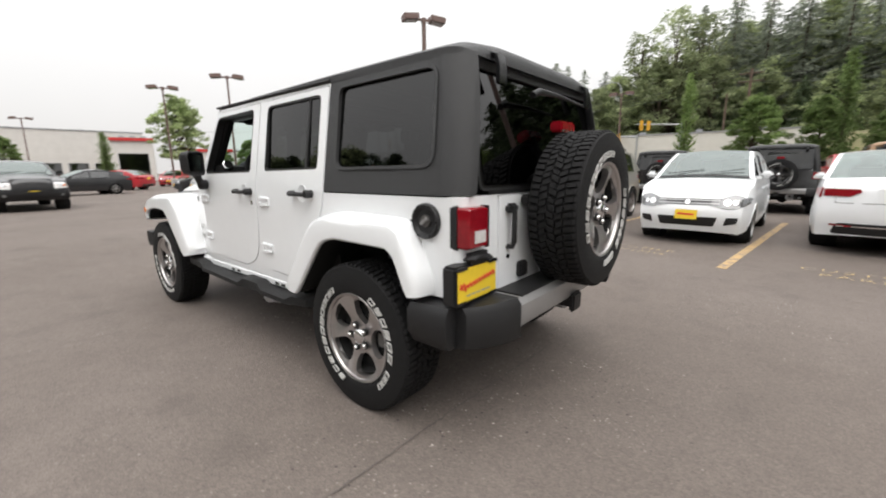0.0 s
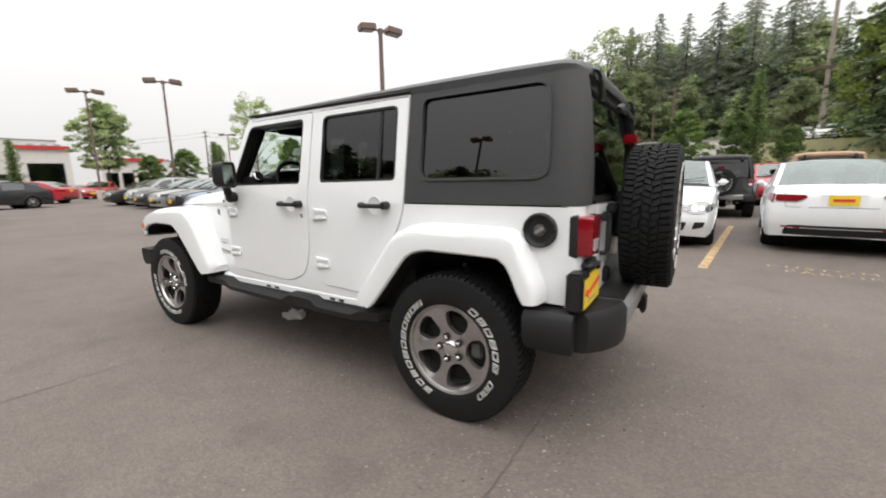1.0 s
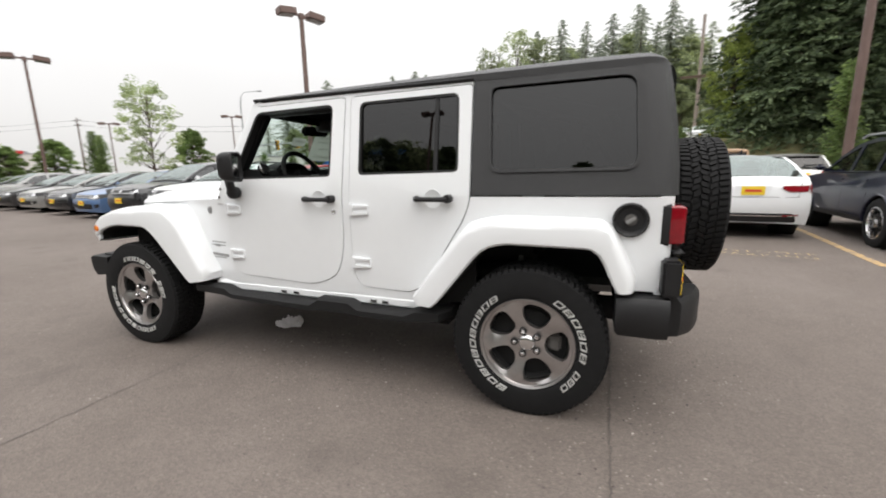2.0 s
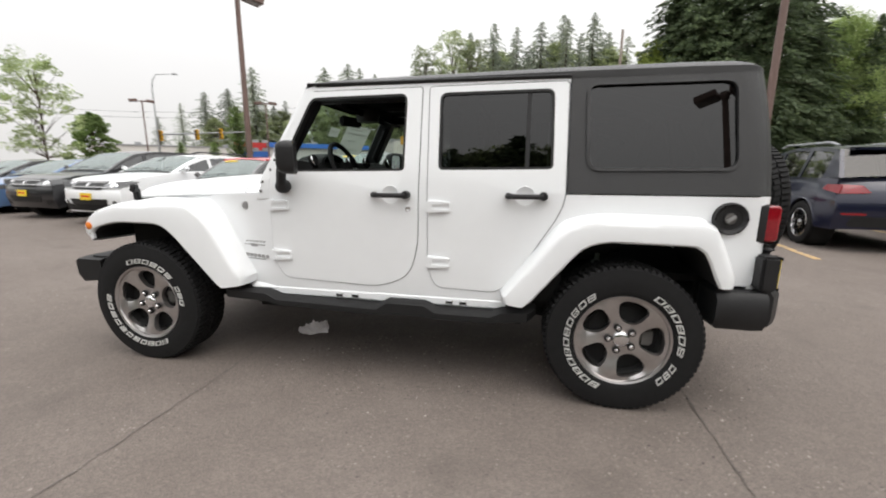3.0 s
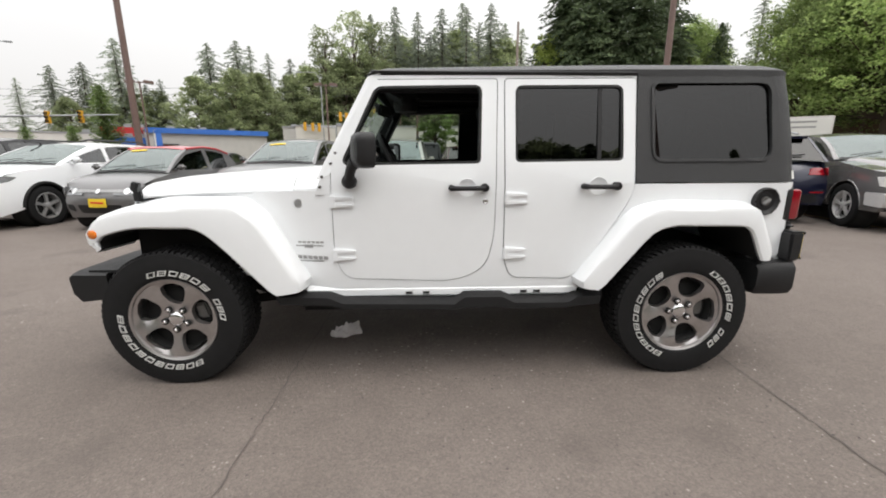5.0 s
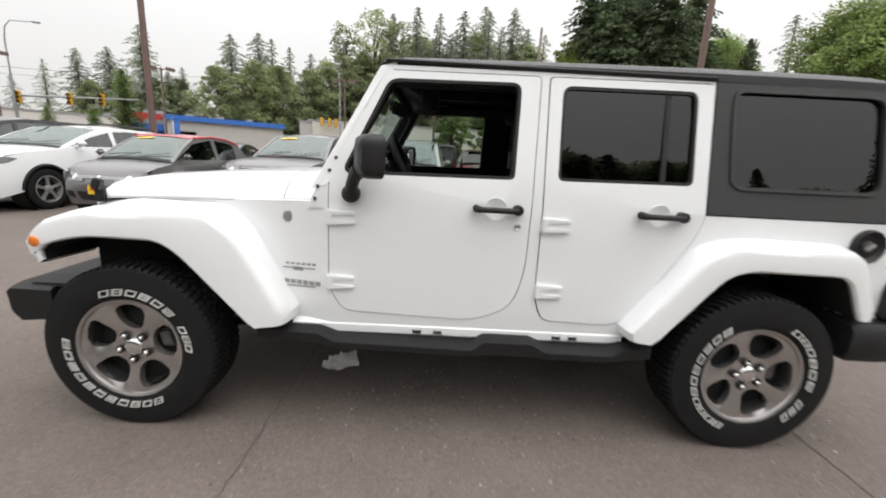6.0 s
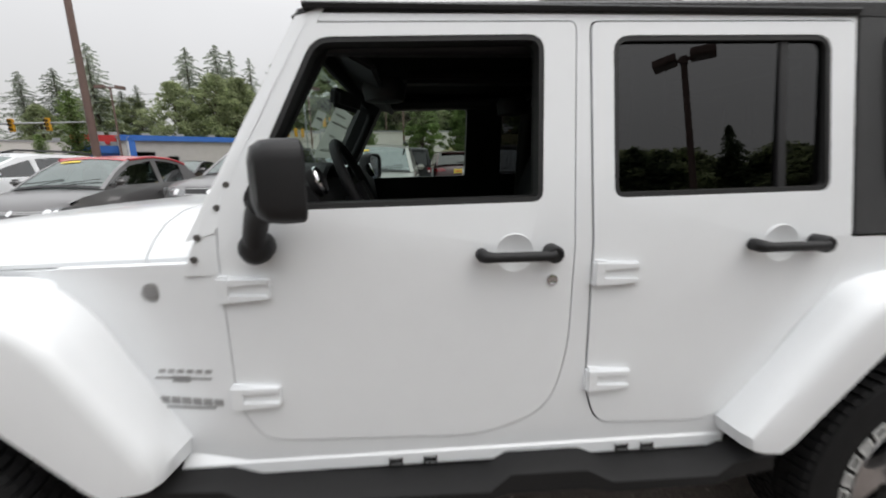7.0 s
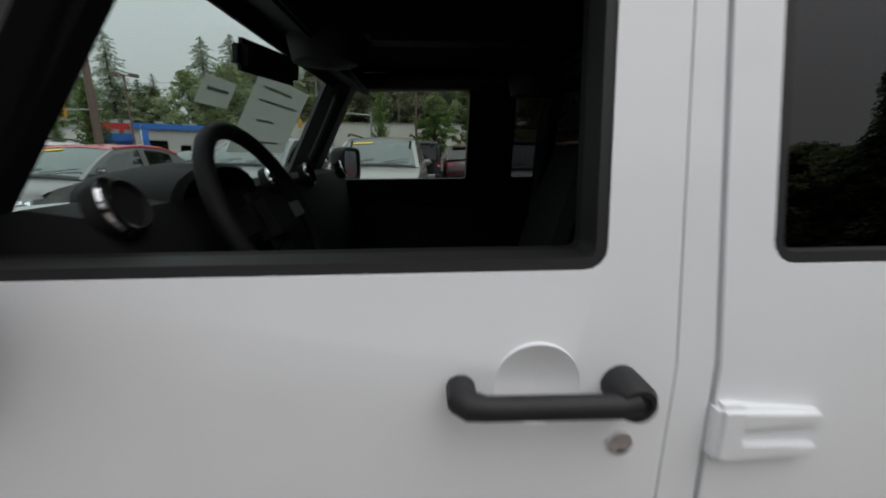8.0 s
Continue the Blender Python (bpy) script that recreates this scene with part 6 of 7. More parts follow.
make_car("hatch", "white hatchback with a yellow front plate, parked nose out", WHITE, at_ground(2.0, 7.7, 88), rim=SILVER)
make_car("sedan", "white saloon with red tail lamps, parked tail out", WHITE, at_ground(4.58, 8.2, -95), rim=CHROME)
make_car("suv", "navy blue estate SUV with silver roof rails, parked tail out", P_NAVY, at_ground(6.92, 6.72, -95), rails=GREYSTEEL, rim=CHROME, spokes=10, plate_mat=PAPER)
make_car("pickup", "dark grey pickup truck with a chrome bumper, parked nose out", P_GUN, at_ground(9.3, 5.72, 72), rim=BRIGHT, category="truck", grille="chrome")
row = [(-3.45, 7.9, "suv", P_GREY, "grey crossover with a yellow windscreen sticker", dict(sticker=True)),
       (-5.65, 6.0, "mini", P_GREY, "small grey hatchback with a red roof", dict(sticker=True, roof_mat=P_RED, rim=SILVER)),
       (-8.2, 6.6, "estate", WHITE, "white estate car with black roof rails", dict(rails=True, rim=SILVER, lower=STEPBLACK)),
       (-10.8, 7.15, "suv", P_BLACK, "black SUV with a silver grille", dict()),
       (-13.4, 7.6, "sedan", P_BLUE, "light blue saloon", dict()),
       (-16.0, 8.1, "sedan", P_BLACK, "black saloon", dict()),
       (-18.7, 8.5, "sedan", P_SILVER, "silver saloon", dict()),
       (-21.4, 8.9, "sedan", P_DGREY, "dark grey saloon", dict()),
       (-24.1, 9.2, "hatch", P_SILVER, "silver hatchback", dict()),
       (-26.8, 9.4, "sedan", P_BLACK, "black saloon", dict())]
for x, y, style, m, what, extra in row:
    tagged(make_car(style, what + ", parked in a row", m, at_ground(x, y, 85), **extra), group="row of parked cars")
far = [(-19.3, -0.5, 182, "pickup", P_BLACK, "black pickup truck facing the open lot", dict(category="truck")),
       (-29.5, 2.9, 100, "sedan", P_BLACK, "low black coupe at the far side of the lot", dict()),
       (-36, 6.0, 40, "sedan", P_RED, "red saloon at the far side of the lot", dict()),
       (-43, 12.0, 150, "sedan", P_RED, "red car at the far side of the lot", dict()),
       (-33, 14.8, 92, "sedan", P_SILVER, "silver saloon at the far side of the lot", dict()),
       (-38, 16, 92, "suv", P_DGREY, "dark grey SUV at the far side of the lot", dict()),
       (-0.9, 7.75, 88, "suv", P_BEIGE, "beige SUV with a yellow windscreen sticker and roof rails", dict(sticker=True, rails=True)),
       (1.6, 16.5, -88, "suv", P_MAROON, "maroon SUV in the second row", dict()),
       (-5.0, 20.5, 92, "suv", P_SILVER, "silver SUV in the second row", dict()),
       (-8.5, 19.5, 92, "sedan", P_RED, "red saloon in the second row", dict()),
       (-11.5, 20.0, 92, "sedan", P_BLACK, "black saloon in the second row", dict()),
       (-15.0, 20.2, 92, "sedan", WHITE, "white saloon in the second row", dict()),
       (-18.5, 20.6, 92, "suv", P_SILVER, "silver SUV in the second row", dict()),
       (5.2, 20.0, 92, "suv", P_RED, "red SUV behind the second row", dict()),
       (8.6, 18.0, -85, "suv", P_SILVER, "silver SUV in the second row", dict()),
       (12.5, 19.0, 92, "sedan", P_BLACK, "black saloon in the second row", dict()),
       (12.0, 6.6, 88, "suv", P_SILVER, "silver SUV beside the pickup truck", dict()),
       (4.2, 33.0, 0, "sedan", WHITE, "white saloon on the far road", dict())]
for x, y, a, style, m, what, extra in far:
    make_car(style, what, m, at_ground(x, y, a), **extra)
for k in range(6):
    x, y = 2.5 - 55.6 * math.sin(radians(-8.4 - 1.9 * k)), -2.6 + 55.6 * math.cos(radians(-8.4 - 1.9 * k))
    tagged(make_car(("sedan", "hatch", "suv")[k % 3], "white car parked high on the far bank", WHITE if k != 3 else P_SILVER, pose(x, y, 4.36, 0, 0, 80)), group="cars on the far bank")


for x, y, a, m, top, what in ((2.97, 14.1, -90, P_DGREY, HARDTOP, "dark grey off-road car with a rear spare wheel"), (-0.3, 15.6, -88, P_BLACK, HARDTOP, "black off-road car with a rear spare wheel"), (5.45, 14.4, -92, P_DGREY, P_TAN, "dark off-road car with a tan top")):
    make_jeep(what, m, top, False).matrix_basis = at_ground(x, y, a)


# ---- ground ----
g = bmesh.new()
bmesh.ops.create_grid(g, x_segments=60, y_segments=60, size=900)
ground = finish("ground", g, ASPHALT)
tagged(ground, "weathered grey asphalt car park", "ground", "", "structure")


def strip(points, width, z, seed=0, wander=0.0):
    """A narrow ribbon on the ground with an uneven edge."""
    rnd = random.Random(seed)
    bm = bmesh.new()
    p = [Vector((*q, z)) for q in points]
    dense = []
    for a, b in zip(p, p[1:]):
        n = max(2, int((b - a).length / (0.045 if wander else 0.12)))
        dense += [a.lerp(b, i / n) for i in range(n)]
    dense.append(p[-1])
    rows = []
    for i, q in enumerate(dense):
        d = (dense[min(i + 1, len(dense) - 1)] - dense[max(i - 1, 0)]).normalized()
        s = Vector((-d.y, d.x, 0))
        q = q + s * rnd.uniform(-wander, wander)
        w = width / 2 * rnd.uniform(0.35, 1.25) if wander else width / 2
        rows.append((bm.verts.new(q + s * w), bm.verts.new(q - s * w)))
    for a, b in zip(rows, rows[1:]):
        bm.faces.new((a[0], a[1], b[1], b[0]))
    return bm


for k, pts in enumerate([[(-1.0, -4.2), (-0.93, -2.6), (-0.88, -1.7), (-0.87, -0.6), (-0.85, 0.9)], [(1.83, -2.7), (1.88, -1.6), (1.9, -0.7), (1.94, 0.5)]]):
    c = finish("pavement_seam", strip(pts, (0.007, 0.009)[k], 0.004, k, 0.007), CRACKFILL)
    tagged(c, "thin dark seam in the asphalt", "seam", "", "structure")
for k, pts in enumerate([[(2.63, 3.93), (3.24, 9.75)], [(-0.1, 4.1), (0.4, 9.7)], [(5.25, 3.75), (5.95, 9.6)], [(8.35, 3.9), (8.8, 9.6)]]):
    c = finish("parking_line", strip(pts, 0.115, 0.005, 7 + k, 0.0), YLINE)
    tagged(c, "worn yellow parking line on the asphalt", "line", "parking lines", "structure")


def words(text, x, y, size, turn):
    cu = bpy.data.curves.new("lettering", "FONT")
    cu.body, cu.size, cu.extrude, cu.align_x, cu.space_character = text, size, 0.0, "CENTER", 1.25
    ob = new("lettering", cu)
    dg = bpy.context.evaluated_depsgraph_get()
    me = bpy.data.meshes.new_from_object(ob.evaluated_get(dg))
    bpy.data.objects.remove(ob)
    me.materials.clear()
    me.materials.append(YWORD)
    o = new("road_lettering", me)
    o.matrix_basis = pose(x, y, 0.005, 0, 0, turn) @ Matrix.Diagonal((1, 1.0, 1, 1))
    return tagged(o, "faded yellow stencilled words on the asphalt", "lettering", "", "structure")


for x, y in ((4.1, 4.40), (1.25, 4.75)):
    words("CUSTOMER", x, y, 0.24, -7)
    words("PARKING", x + 0.03, y - 0.3, 0.24, -7)


# ---- trees ----
def leaf_cloud(bm, centre, radii, count, size, rnd, shape="oval"):
    """Loose leaves round a clump's centre, each a small bent blade."""
    c = Vector(centre)
    for _ in range(count):
        while True:
            p = Vector((rnd.uniform(-1, 1), rnd.uniform(-1, 1), rnd.uniform(-1, 1)))
            if 0.25 < p.length < 1:
                break
        q = c + Vector((p.x * radii[0], p.y * radii[1], p.z * radii[2]))
        s = size * rnd.uniform(0.6, 1.4)
        a = Vector((rnd.gauss(0, 1), rnd.gauss(0, 1), rnd.gauss(0, 0.5))).normalized()
        b = a.cross(Vector((rnd.gauss(0, 1), rnd.gauss(0, 1), rnd.gauss(0, 1)))).normalized()
        v = [bm.verts.new(q + a * s), bm.verts.new(q + b * s * 0.55), bm.verts.new(q - a * s), bm.verts.new(q - b * s * 0.55)]
        bm.faces.new(v)


def broadleaf(name, label, mat, height, spread_r, seed, clumps=42, leaves=46, leaf=0.17, trunk_r=0.16, clear=0.25, tall=1.0):
    """A broad crown of many loose clumps on limbs, with lobes and gaps."""
    rnd = random.Random(seed)
    root = thing(name, label, "tree")
    wood = tube([(0, 0, -0.1), (0.03, 0.02, height * 0.3), (-0.05, 0.04, height * 0.62), (0.02, 0, height * 0.92)], [trunk_r, trunk_r * 0.75, trunk_r * 0.45, trunk_r * 0.1], 8)
    crown = bmesh.new()
    for k in range(clumps):
        h = clear + (0.98 - clear) * rnd.random() ** 0.8
        a = rnd.uniform(0, 2 * math.pi)
        lobe = 1.0 + 0.55 * noise.noise(Vector((2.2 * math.cos(a), 2.2 * math.sin(a), h * 5 + seed)))
        lim = spread_r * lobe * math.sin(math.pi * min(1, (h - clear + 0.10) / (1.12 - clear)) ** 0.8) ** 0.65
        r = lim * rnd.uniform(0.15, 1.0) ** 0.55
        c = Vector((r * math.cos(a), r * math.sin(a), h * height * rnd.uniform(0.95, 1.05)))
        rr = spread_r * rnd.uniform(0.10, 0.27)
        leaf_cloud(crown, c, (rr, rr, rr * 0.62 * tall), int(leaves * (0.4 + rr / spread_r * 3.2)), leaf, rnd)
        if k % 3 == 0:
            b = Vector((0, 0, max(clear, h - 0.22) * height))
            tube([b, b.lerp(c, 0.5) + Vector((0, 0, 0.1)), c], [trunk_r * 0.35, trunk_r * 0.22, trunk_r * 0.06], 5, wood)
    part("trunk", wood, BARK, root)
    part("crown", crown, mat, root, "", 180)
    return root


def conifer(name, label, mat, height, base_r, seed, boughs=300, clear=0.08, droop=0.35, needle=0.26, power=0.8, tip_r=0.35):
    """A fir: tapered trunk and drooping boughs, each a spray of needle tufts, of uneven reach."""
    rnd = random.Random(seed)
    root = thing(name, label, "tree")
    wood = tube([(0, 0, -0.1), (0, 0, height * 0.5), (0.1, 0, height)], [height * 0.014 + 0.05, height * 0.009, 0.02], 7)
    crown = bmesh.new()
    for t in range(boughs):
        f = ((t + rnd.random()) / boughs) ** 1.12
        z = height * (clear + (1.0 - clear) * f)
        a = t * 2.4 + rnd.uniform(-0.5, 0.5)
        wild = 1.0 + 0.5 * noise.noise(Vector((math.cos(a) * 1.3, math.sin(a) * 1.3, z * 0.22 + seed * 7)))
        L = (base_r * (1 - f) ** power * wild + tip_r * (1 - f * 0.7)) * rnd.uniform(0.35, 1.15)
        d = Vector((math.cos(a), math.sin(a), 0))
        s = Vector((-d.y, d.x, 0))
        drop = droop * rnd.uniform(0.4, 1.4)
        n = max(2, int(L / (needle * 0.95)))
        if t % 6 == 0 and f < 0.7:
            tube([(0, 0, z), Vector((0, 0, z)) + d * L * 0.8 - Vector((0, 0, drop * L * 0.6))], [0.05, 0.015], 4, wood)
        for i in range(n):
            u = (i + 0.8) / n
            c = Vector((0, 0, z)) + d * L * u + Vector((0, 0, 0.10 * L * u - drop * L * u * u))
            w = (0.14 + 0.24 * math.sin(math.pi * min(1, u * 0.9 + 0.08))) * L * 0.55
            for side in (-1, 0, 1):
                q = c + s * side * w * rnd.uniform(0.3, 1.1) + Vector((rnd.uniform(-1, 1), rnd.uniform(-1, 1), rnd.uniform(-0.8, 0.5))) * needle * 0.6 - Vector((0, 0, abs(side) * w * 0.25))
                ax = (d * rnd.uniform(0.3, 1.0) + s * side * rnd.uniform(0.3, 1.1) + Vector((0, 0, rnd.uniform(-1.0, 0.15)))).normalized() * needle * rnd.uniform(0.7, 1.35)
                bx = ax.cross(Vector((rnd.gauss(0, 1), rnd.gauss(0, 1), rnd.gauss(0, 1)))).normalized() * needle * rnd.uniform(0.28, 0.5)
                crown.faces.new([crown.verts.new(p) for p in (q - ax, q + bx, q + ax, q - bx)])
    part("trunk", wood, BARK, root)
    part("crown", crown, mat, root, "", 180)
    return root


def polar(ex, ey, az, dist):
    """The spot at an angle left of +y and a distance from (ex, ey)."""
    return ex - dist * math.sin(radians(az)), ey + dist * math.cos(radians(az))


firs = [conifer("fir_tree", "tall fir at the edge of the woods, paled for haze", HAZYFIR, 28, 7.2, k, 255, 0.04, 0.38, 0.28, 0.62, 0.25) for k in (1, 2, 3)]
slim = [conifer("fir_tree", "slim fir with a narrow ragged top, paled for haze", HAZYFIR, 28, 5.4, k, 195, 0.06, 0.42, 0.25, 0.65, 0.25) for k in (11, 12)]
cedars = [conifer("cedar_tree", "broad dark cedar with drooping boughs", CEDAR, 28, 7.0, k, 560, 0.04, 0.55, 0.31, 0.66, 0.4) for k in (15, 16)]
wood_trees = [broadleaf("woodland_tree", "broad green woodland tree", HAZYWOOD, 20, 6.8, k, 190, 80, 0.25, 0.32, 0.02) for k in (21, 22)]
airy = broadleaf("woodland_tree", "open airy tall tree with see-through branches", HAZYWOOD, 26, 5.0, 31, 130, 34, 0.22, 0.3, 0.2)
maple = broadleaf("maple_tree", "large bright green maple", MAPLE, 12, 4.8, 41, 460, 100, 0.09, 0.22, 0.28)
bush = broadleaf("round_tree", "small round green tree", HORNBEAM, 6.5, 1.9, 51, 170, 110, 0.09, 0.1, 0.06)
column = conifer("columnar_tree", "narrow columnar green hornbeam", HORNBEAM, 9, 0.95, 61, 300, 0.04, -0.6, 0.13, 0.3, 0.12)
young = broadleaf("young_tree", "young street tree with a compact green crown", YOUNG, 9, 2.2, 71, 210, 90, 0.095, 0.1, 0.3)

lime = broadleaf("lime_tree", "airy yellow-green tree before the dark cedars", LIME, 15, 4.2, 81, 150, 60, 0.17, 0.2, 0.2)

young_thin = broadleaf("young_tree", "young street tree with thin light foliage", YOUNG, 9, 2.4, 72, 120, 46, 0.09, 0.09, 0.2)

used = set()


def plant(src, x, y, height, turn=0.0, wide=1.0, z=0.0):
    """Sets a tree down, scaled to its height; the first of a kind moves, the next are copies."""
    base = {id(t): h for ts, h in ((firs, 28), (slim, 28), (cedars, 28), (wood_trees, 20), ([airy], 26), ([maple], 12), ([bush], 6.5), ([column], 9), ([young], 9), ([young_thin], 9), ([lime], 15)) for t in ts}[id(src)]
    k = height / base
    m = pose(x, y, z, 0, 0, turn) @ Matrix.Diagonal((k * wide, k * wide, k, 1))
    ob = src
    if id(src) in used:
        ob = copy_thing(src, pose(x, y, z))
    used.add(id(src))
    ob.matrix_basis = m
    return ob


def plant_at(src, az, el, dist, ex=0.04, ey=-3.1, eye=1.3, **kw):
    """Plants a tree whose top stands el degrees up, seen from the walk."""
    x, y = polar(ex, ey, az, dist)
    return plant(src, x, y, dist * math.tan(radians(el)) + eye, turn=az * 37, **kw)


# woods on the rise behind the far road, seen over the whole walk
trees = [(firs[0], 34.6, 11.8, 92), (firs[1], 32.4, 7.6, 96), (wood_trees[1], 33.6, 6.6, 92), (slim[1], 21.6, 12.6, 95), (slim[0], 31.0, 8.3, 95), (firs[1], 26.0, 12.4, 90), (firs[2], 23.0, 13.0, 92), (slim[1], 19.6, 12.0, 96), (slim[0], 17.1, 11.6, 98),
         (wood_trees[0], 23.6, 9.6, 70), (wood_trees[1], 27.6, 8.6, 72), (wood_trees[1], 21.4, 9.6, 72), (wood_trees[0], 20.5, 8.8, 80), (wood_trees[1], 17.0, 9.4, 78), (wood_trees[0], 31.5, 6.8, 96), (firs[1], 37.5, 9.2, 110), (firs[2], 40.0, 8.6, 112), (slim[1], 42.5, 7.2, 120), (wood_trees[1], 36, 6.4, 110), (wood_trees[0], 39, 5.6, 105), (slim[0], 44.8, 5.6, 120),
         (airy, 12.8, 15.6, 84), (airy, 9.3, 17.8, 82), (wood_trees[1], 14.6, 10.6, 80), (airy, 6.6, 16.6, 84), (wood_trees[0], 2.4, 13.0, 96), (wood_trees[1], 0.0, 12.6, 94), (firs[2], 5.2, 13.6, 96), (firs[0], 2.5, 13.4, 99), (wood_trees[0], -2.9, 13.0, 92), (firs[1], -6.8, 14.0, 98), (firs[2], -0.2, 13.2, 99), (slim[0], 3.6, 15.2, 90), (slim[1], 1.4, 16.0, 90), (slim[0], -1.2, 15.8, 90), (firs[0], -4.8, 18.3, 88), (slim[1], -8.2, 15.0, 92), (firs[1], -10.2, 16.0, 86), (slim[0], -12.4, 15.4, 84),
         (wood_trees[0], 10.5, 11.8, 80), (wood_trees[1], 5.0, 11.6, 80), (wood_trees[0], 0.5, 9.6, 80), (wood_trees[1], -5.5, 8.8, 78), (wood_trees[0], -10.0, 9.0, 74),
         (cedars[0], -17.6, 21.0, 57), (cedars[1], -20.4, 22.0, 55), (cedars[0], -23.2, 21.5, 58), (cedars[1], -26.0, 22.0, 55), (cedars[0], -28.8, 19.5, 59), (wood_trees[1], -30.0, 11.0, 70), (wood_trees[0], -35.5, 8.0, 66), (slim[1], -34.9, 13.8, 74), (slim[0], -37.9, 15.6, 72), (firs[1], -41.0, 13.6, 76),
         (lime, -15.4, 14.4, 56), (wood_trees[0], -19.0, 10.6, 58), (wood_trees[1], -24.5, 10.0, 58), (wood_trees[0], -45.5, 11.6, 62), (firs[2], -49.0, 14.5, 66), (wood_trees[1], -53.0, 12.0, 60), (firs[0], -58, 15, 62), (wood_trees[0], -63, 12, 60), (firs[1], -70, 14, 64)]
for src, az, el, d in trees:
    plant_at(src, az, el, d, wide=1.35 if az > 15 and src in firs + slim else 1.2 if src in firs + slim else 0.7 if src is lime else 1.3 if src in cedars else 1.0)
# a nearer, darker belt seen past the tail at the start of the walk
for k, (src, az, el, d) in enumerate([(firs[0], 19.0, 10.5, 80), (firs[1], 14.8, 13.5, 84), (wood_trees[0], 12.0, 10.4, 66), (firs[2], 9.0, 17.0, 70), (firs[0], 6.0, 18.0, 66), (slim[0], 3.0, 17.6, 66), (firs[0], 0.0, 18.0, 62), (slim[0], -3.2, 18.0, 60), (firs[1], -6.4, 18.5, 60), (wood_trees[1], -9.5, 11.0, 60), (cedars[0], -15.5, 19.0, 56), (slim[1], 7.6, 14.6, 72), (wood_trees[1], 4.4, 14.5, 74), (firs[2], 1.4, 15.4, 70), (wood_trees[1], -1.8, 15.0, 68), (slim[0], -5.0, 16.5, 66), (wood_trees[1], 10.4, 12.0, 76), (wood_trees[0], -8.0, 14.0, 62), (cedars[1], 2.9, 10.0, 58), (cedars[0], -3.4, 10.5, 56), (cedars[1], 8.9, 9.0, 60), (cedars[0], -0.4, 9.0, 57), (cedars[1], 6.0, 9.6, 58)]):
    plant_at(src, az, el, d + 20, 3.1, -2.1)
# street trees and shrubs
for src, az, el, d, ex, ey, w in [(column, 9.8, 10.4, 46, 3.12, -2.1, 0.8), (bush, 3.2, 7.4, 40, 3.12, -2.1, 1.0), (column, -3.8, 10.8, 40, 3.12, -2.1, 0.85), (bush, -3.0, 6.6, 42, 2.5, -2.6, 0.9), (bush, -7.6, 4.9, 46, 2.5, -2.6, 0.9),
                                  (young, 72.0, 8.2, 52, 3.1, -2.1, 1.15), (young_thin, 55.0, 10.5, 44, 1.34, -3.0, 1.05), (bush, 51.2, 5.3, 60, 1.34, -3.0, 1.1), (column, 60.3, 4.8, 70, 1.34, -3.0, 1.6), (bush, 63.5, 3.8, 74, 1.34, -3, 1.3),
                                  (column, 36.4, 7.2, 60, 0.04, -3.1, 1.5), (column, 39.2, 3.0, 62, 0.04, -3.1, 1.9), (column, 42.6, 2.8, 62, 0.04, -3.1, 1.9), (column, -23.7, 9.6, 34, 1.34, -3.0, 1.2), (column, 60.5, 4.4, 66, 2.5, -2.6, 1.4), (column, 79.0, 4.2, 60, 3.1, -2.1, 1.3), (bush, 86.5, 3.4, 70, 3.1, -2.1, 1.1), (bush, 68.0, 3.0, 75, 3.1, -2.1, 1.3),
                                  (maple, -42.6, 15.5, 36, 0.04, -3.1, 0.95), (maple, -48.5, 17.0, 34, 0.04, -3.1, 1.1), (maple, -55, 19.5, 36, 0.04, -3.1, 1.0), (maple, -60, 18.0, 44, 0.04, -3.1, 1.1), (cedars[1], -51, 21.0, 62, 0.04, -3.1, 1.0), (maple, -32.0, 14.0, 64, 0.04, -3.1, 0.62), (cedars[0], -18.5, 17.0, 58, 2.5, -2.6, 1.0), (cedars[1], -29.0, 15.0, 60, 1.34, -3.0, 1.0), (cedars[0], -33.5, 14.0, 62, 1.34, -3.0, 1.0), (cedars[1], -24.5, 13.0, 52, 1.34, -3.0, 1.2)]:
    plant_at(src, az, el, d, ex, ey, wide=w)
# behind the walk: what the windows mirror
for k in range(94):
    a = -80 + 1.72 * k
    d = 41 + (0, 3.0, -1.5, 1.5, 2.2, 0.6)[(k * 5) % 6]
    x, y = 1.0 + d * math.sin(radians(a)), -2.0 - d * math.cos(radians(a))
    tall = 9.0 if a < -57 else 12.8 if a < -35 else 15.8 if a < -5 else 16.1 if a < 10 else 14.8 if a < 16 else 14.3 if a < 22 else 13.3 if a < 31 else 13.2 if a < 38 else 11.2
    if k % 2:
        plant(wood_trees[(k // 2) % 2], x, y, tall - 0.5 + 0.4 * math.sin(k * 1.3), turn=53 * k, wide=1.5)
    else:
        plant(cedars[(k // 2) % 2], x, y, tall + 0.4 * math.sin(k * 2.1) + (0.6 if k % 14 == 4 else -0.8), turn=40 * k, wide=2.5)
for a, tall in ((41, 13.4), (52, 15.2)):
    plant(cedars[1], 1.0 + 40 * math.sin(radians(a)), -2.0 - 40 * math.cos(radians(a)), tall, turn=10)


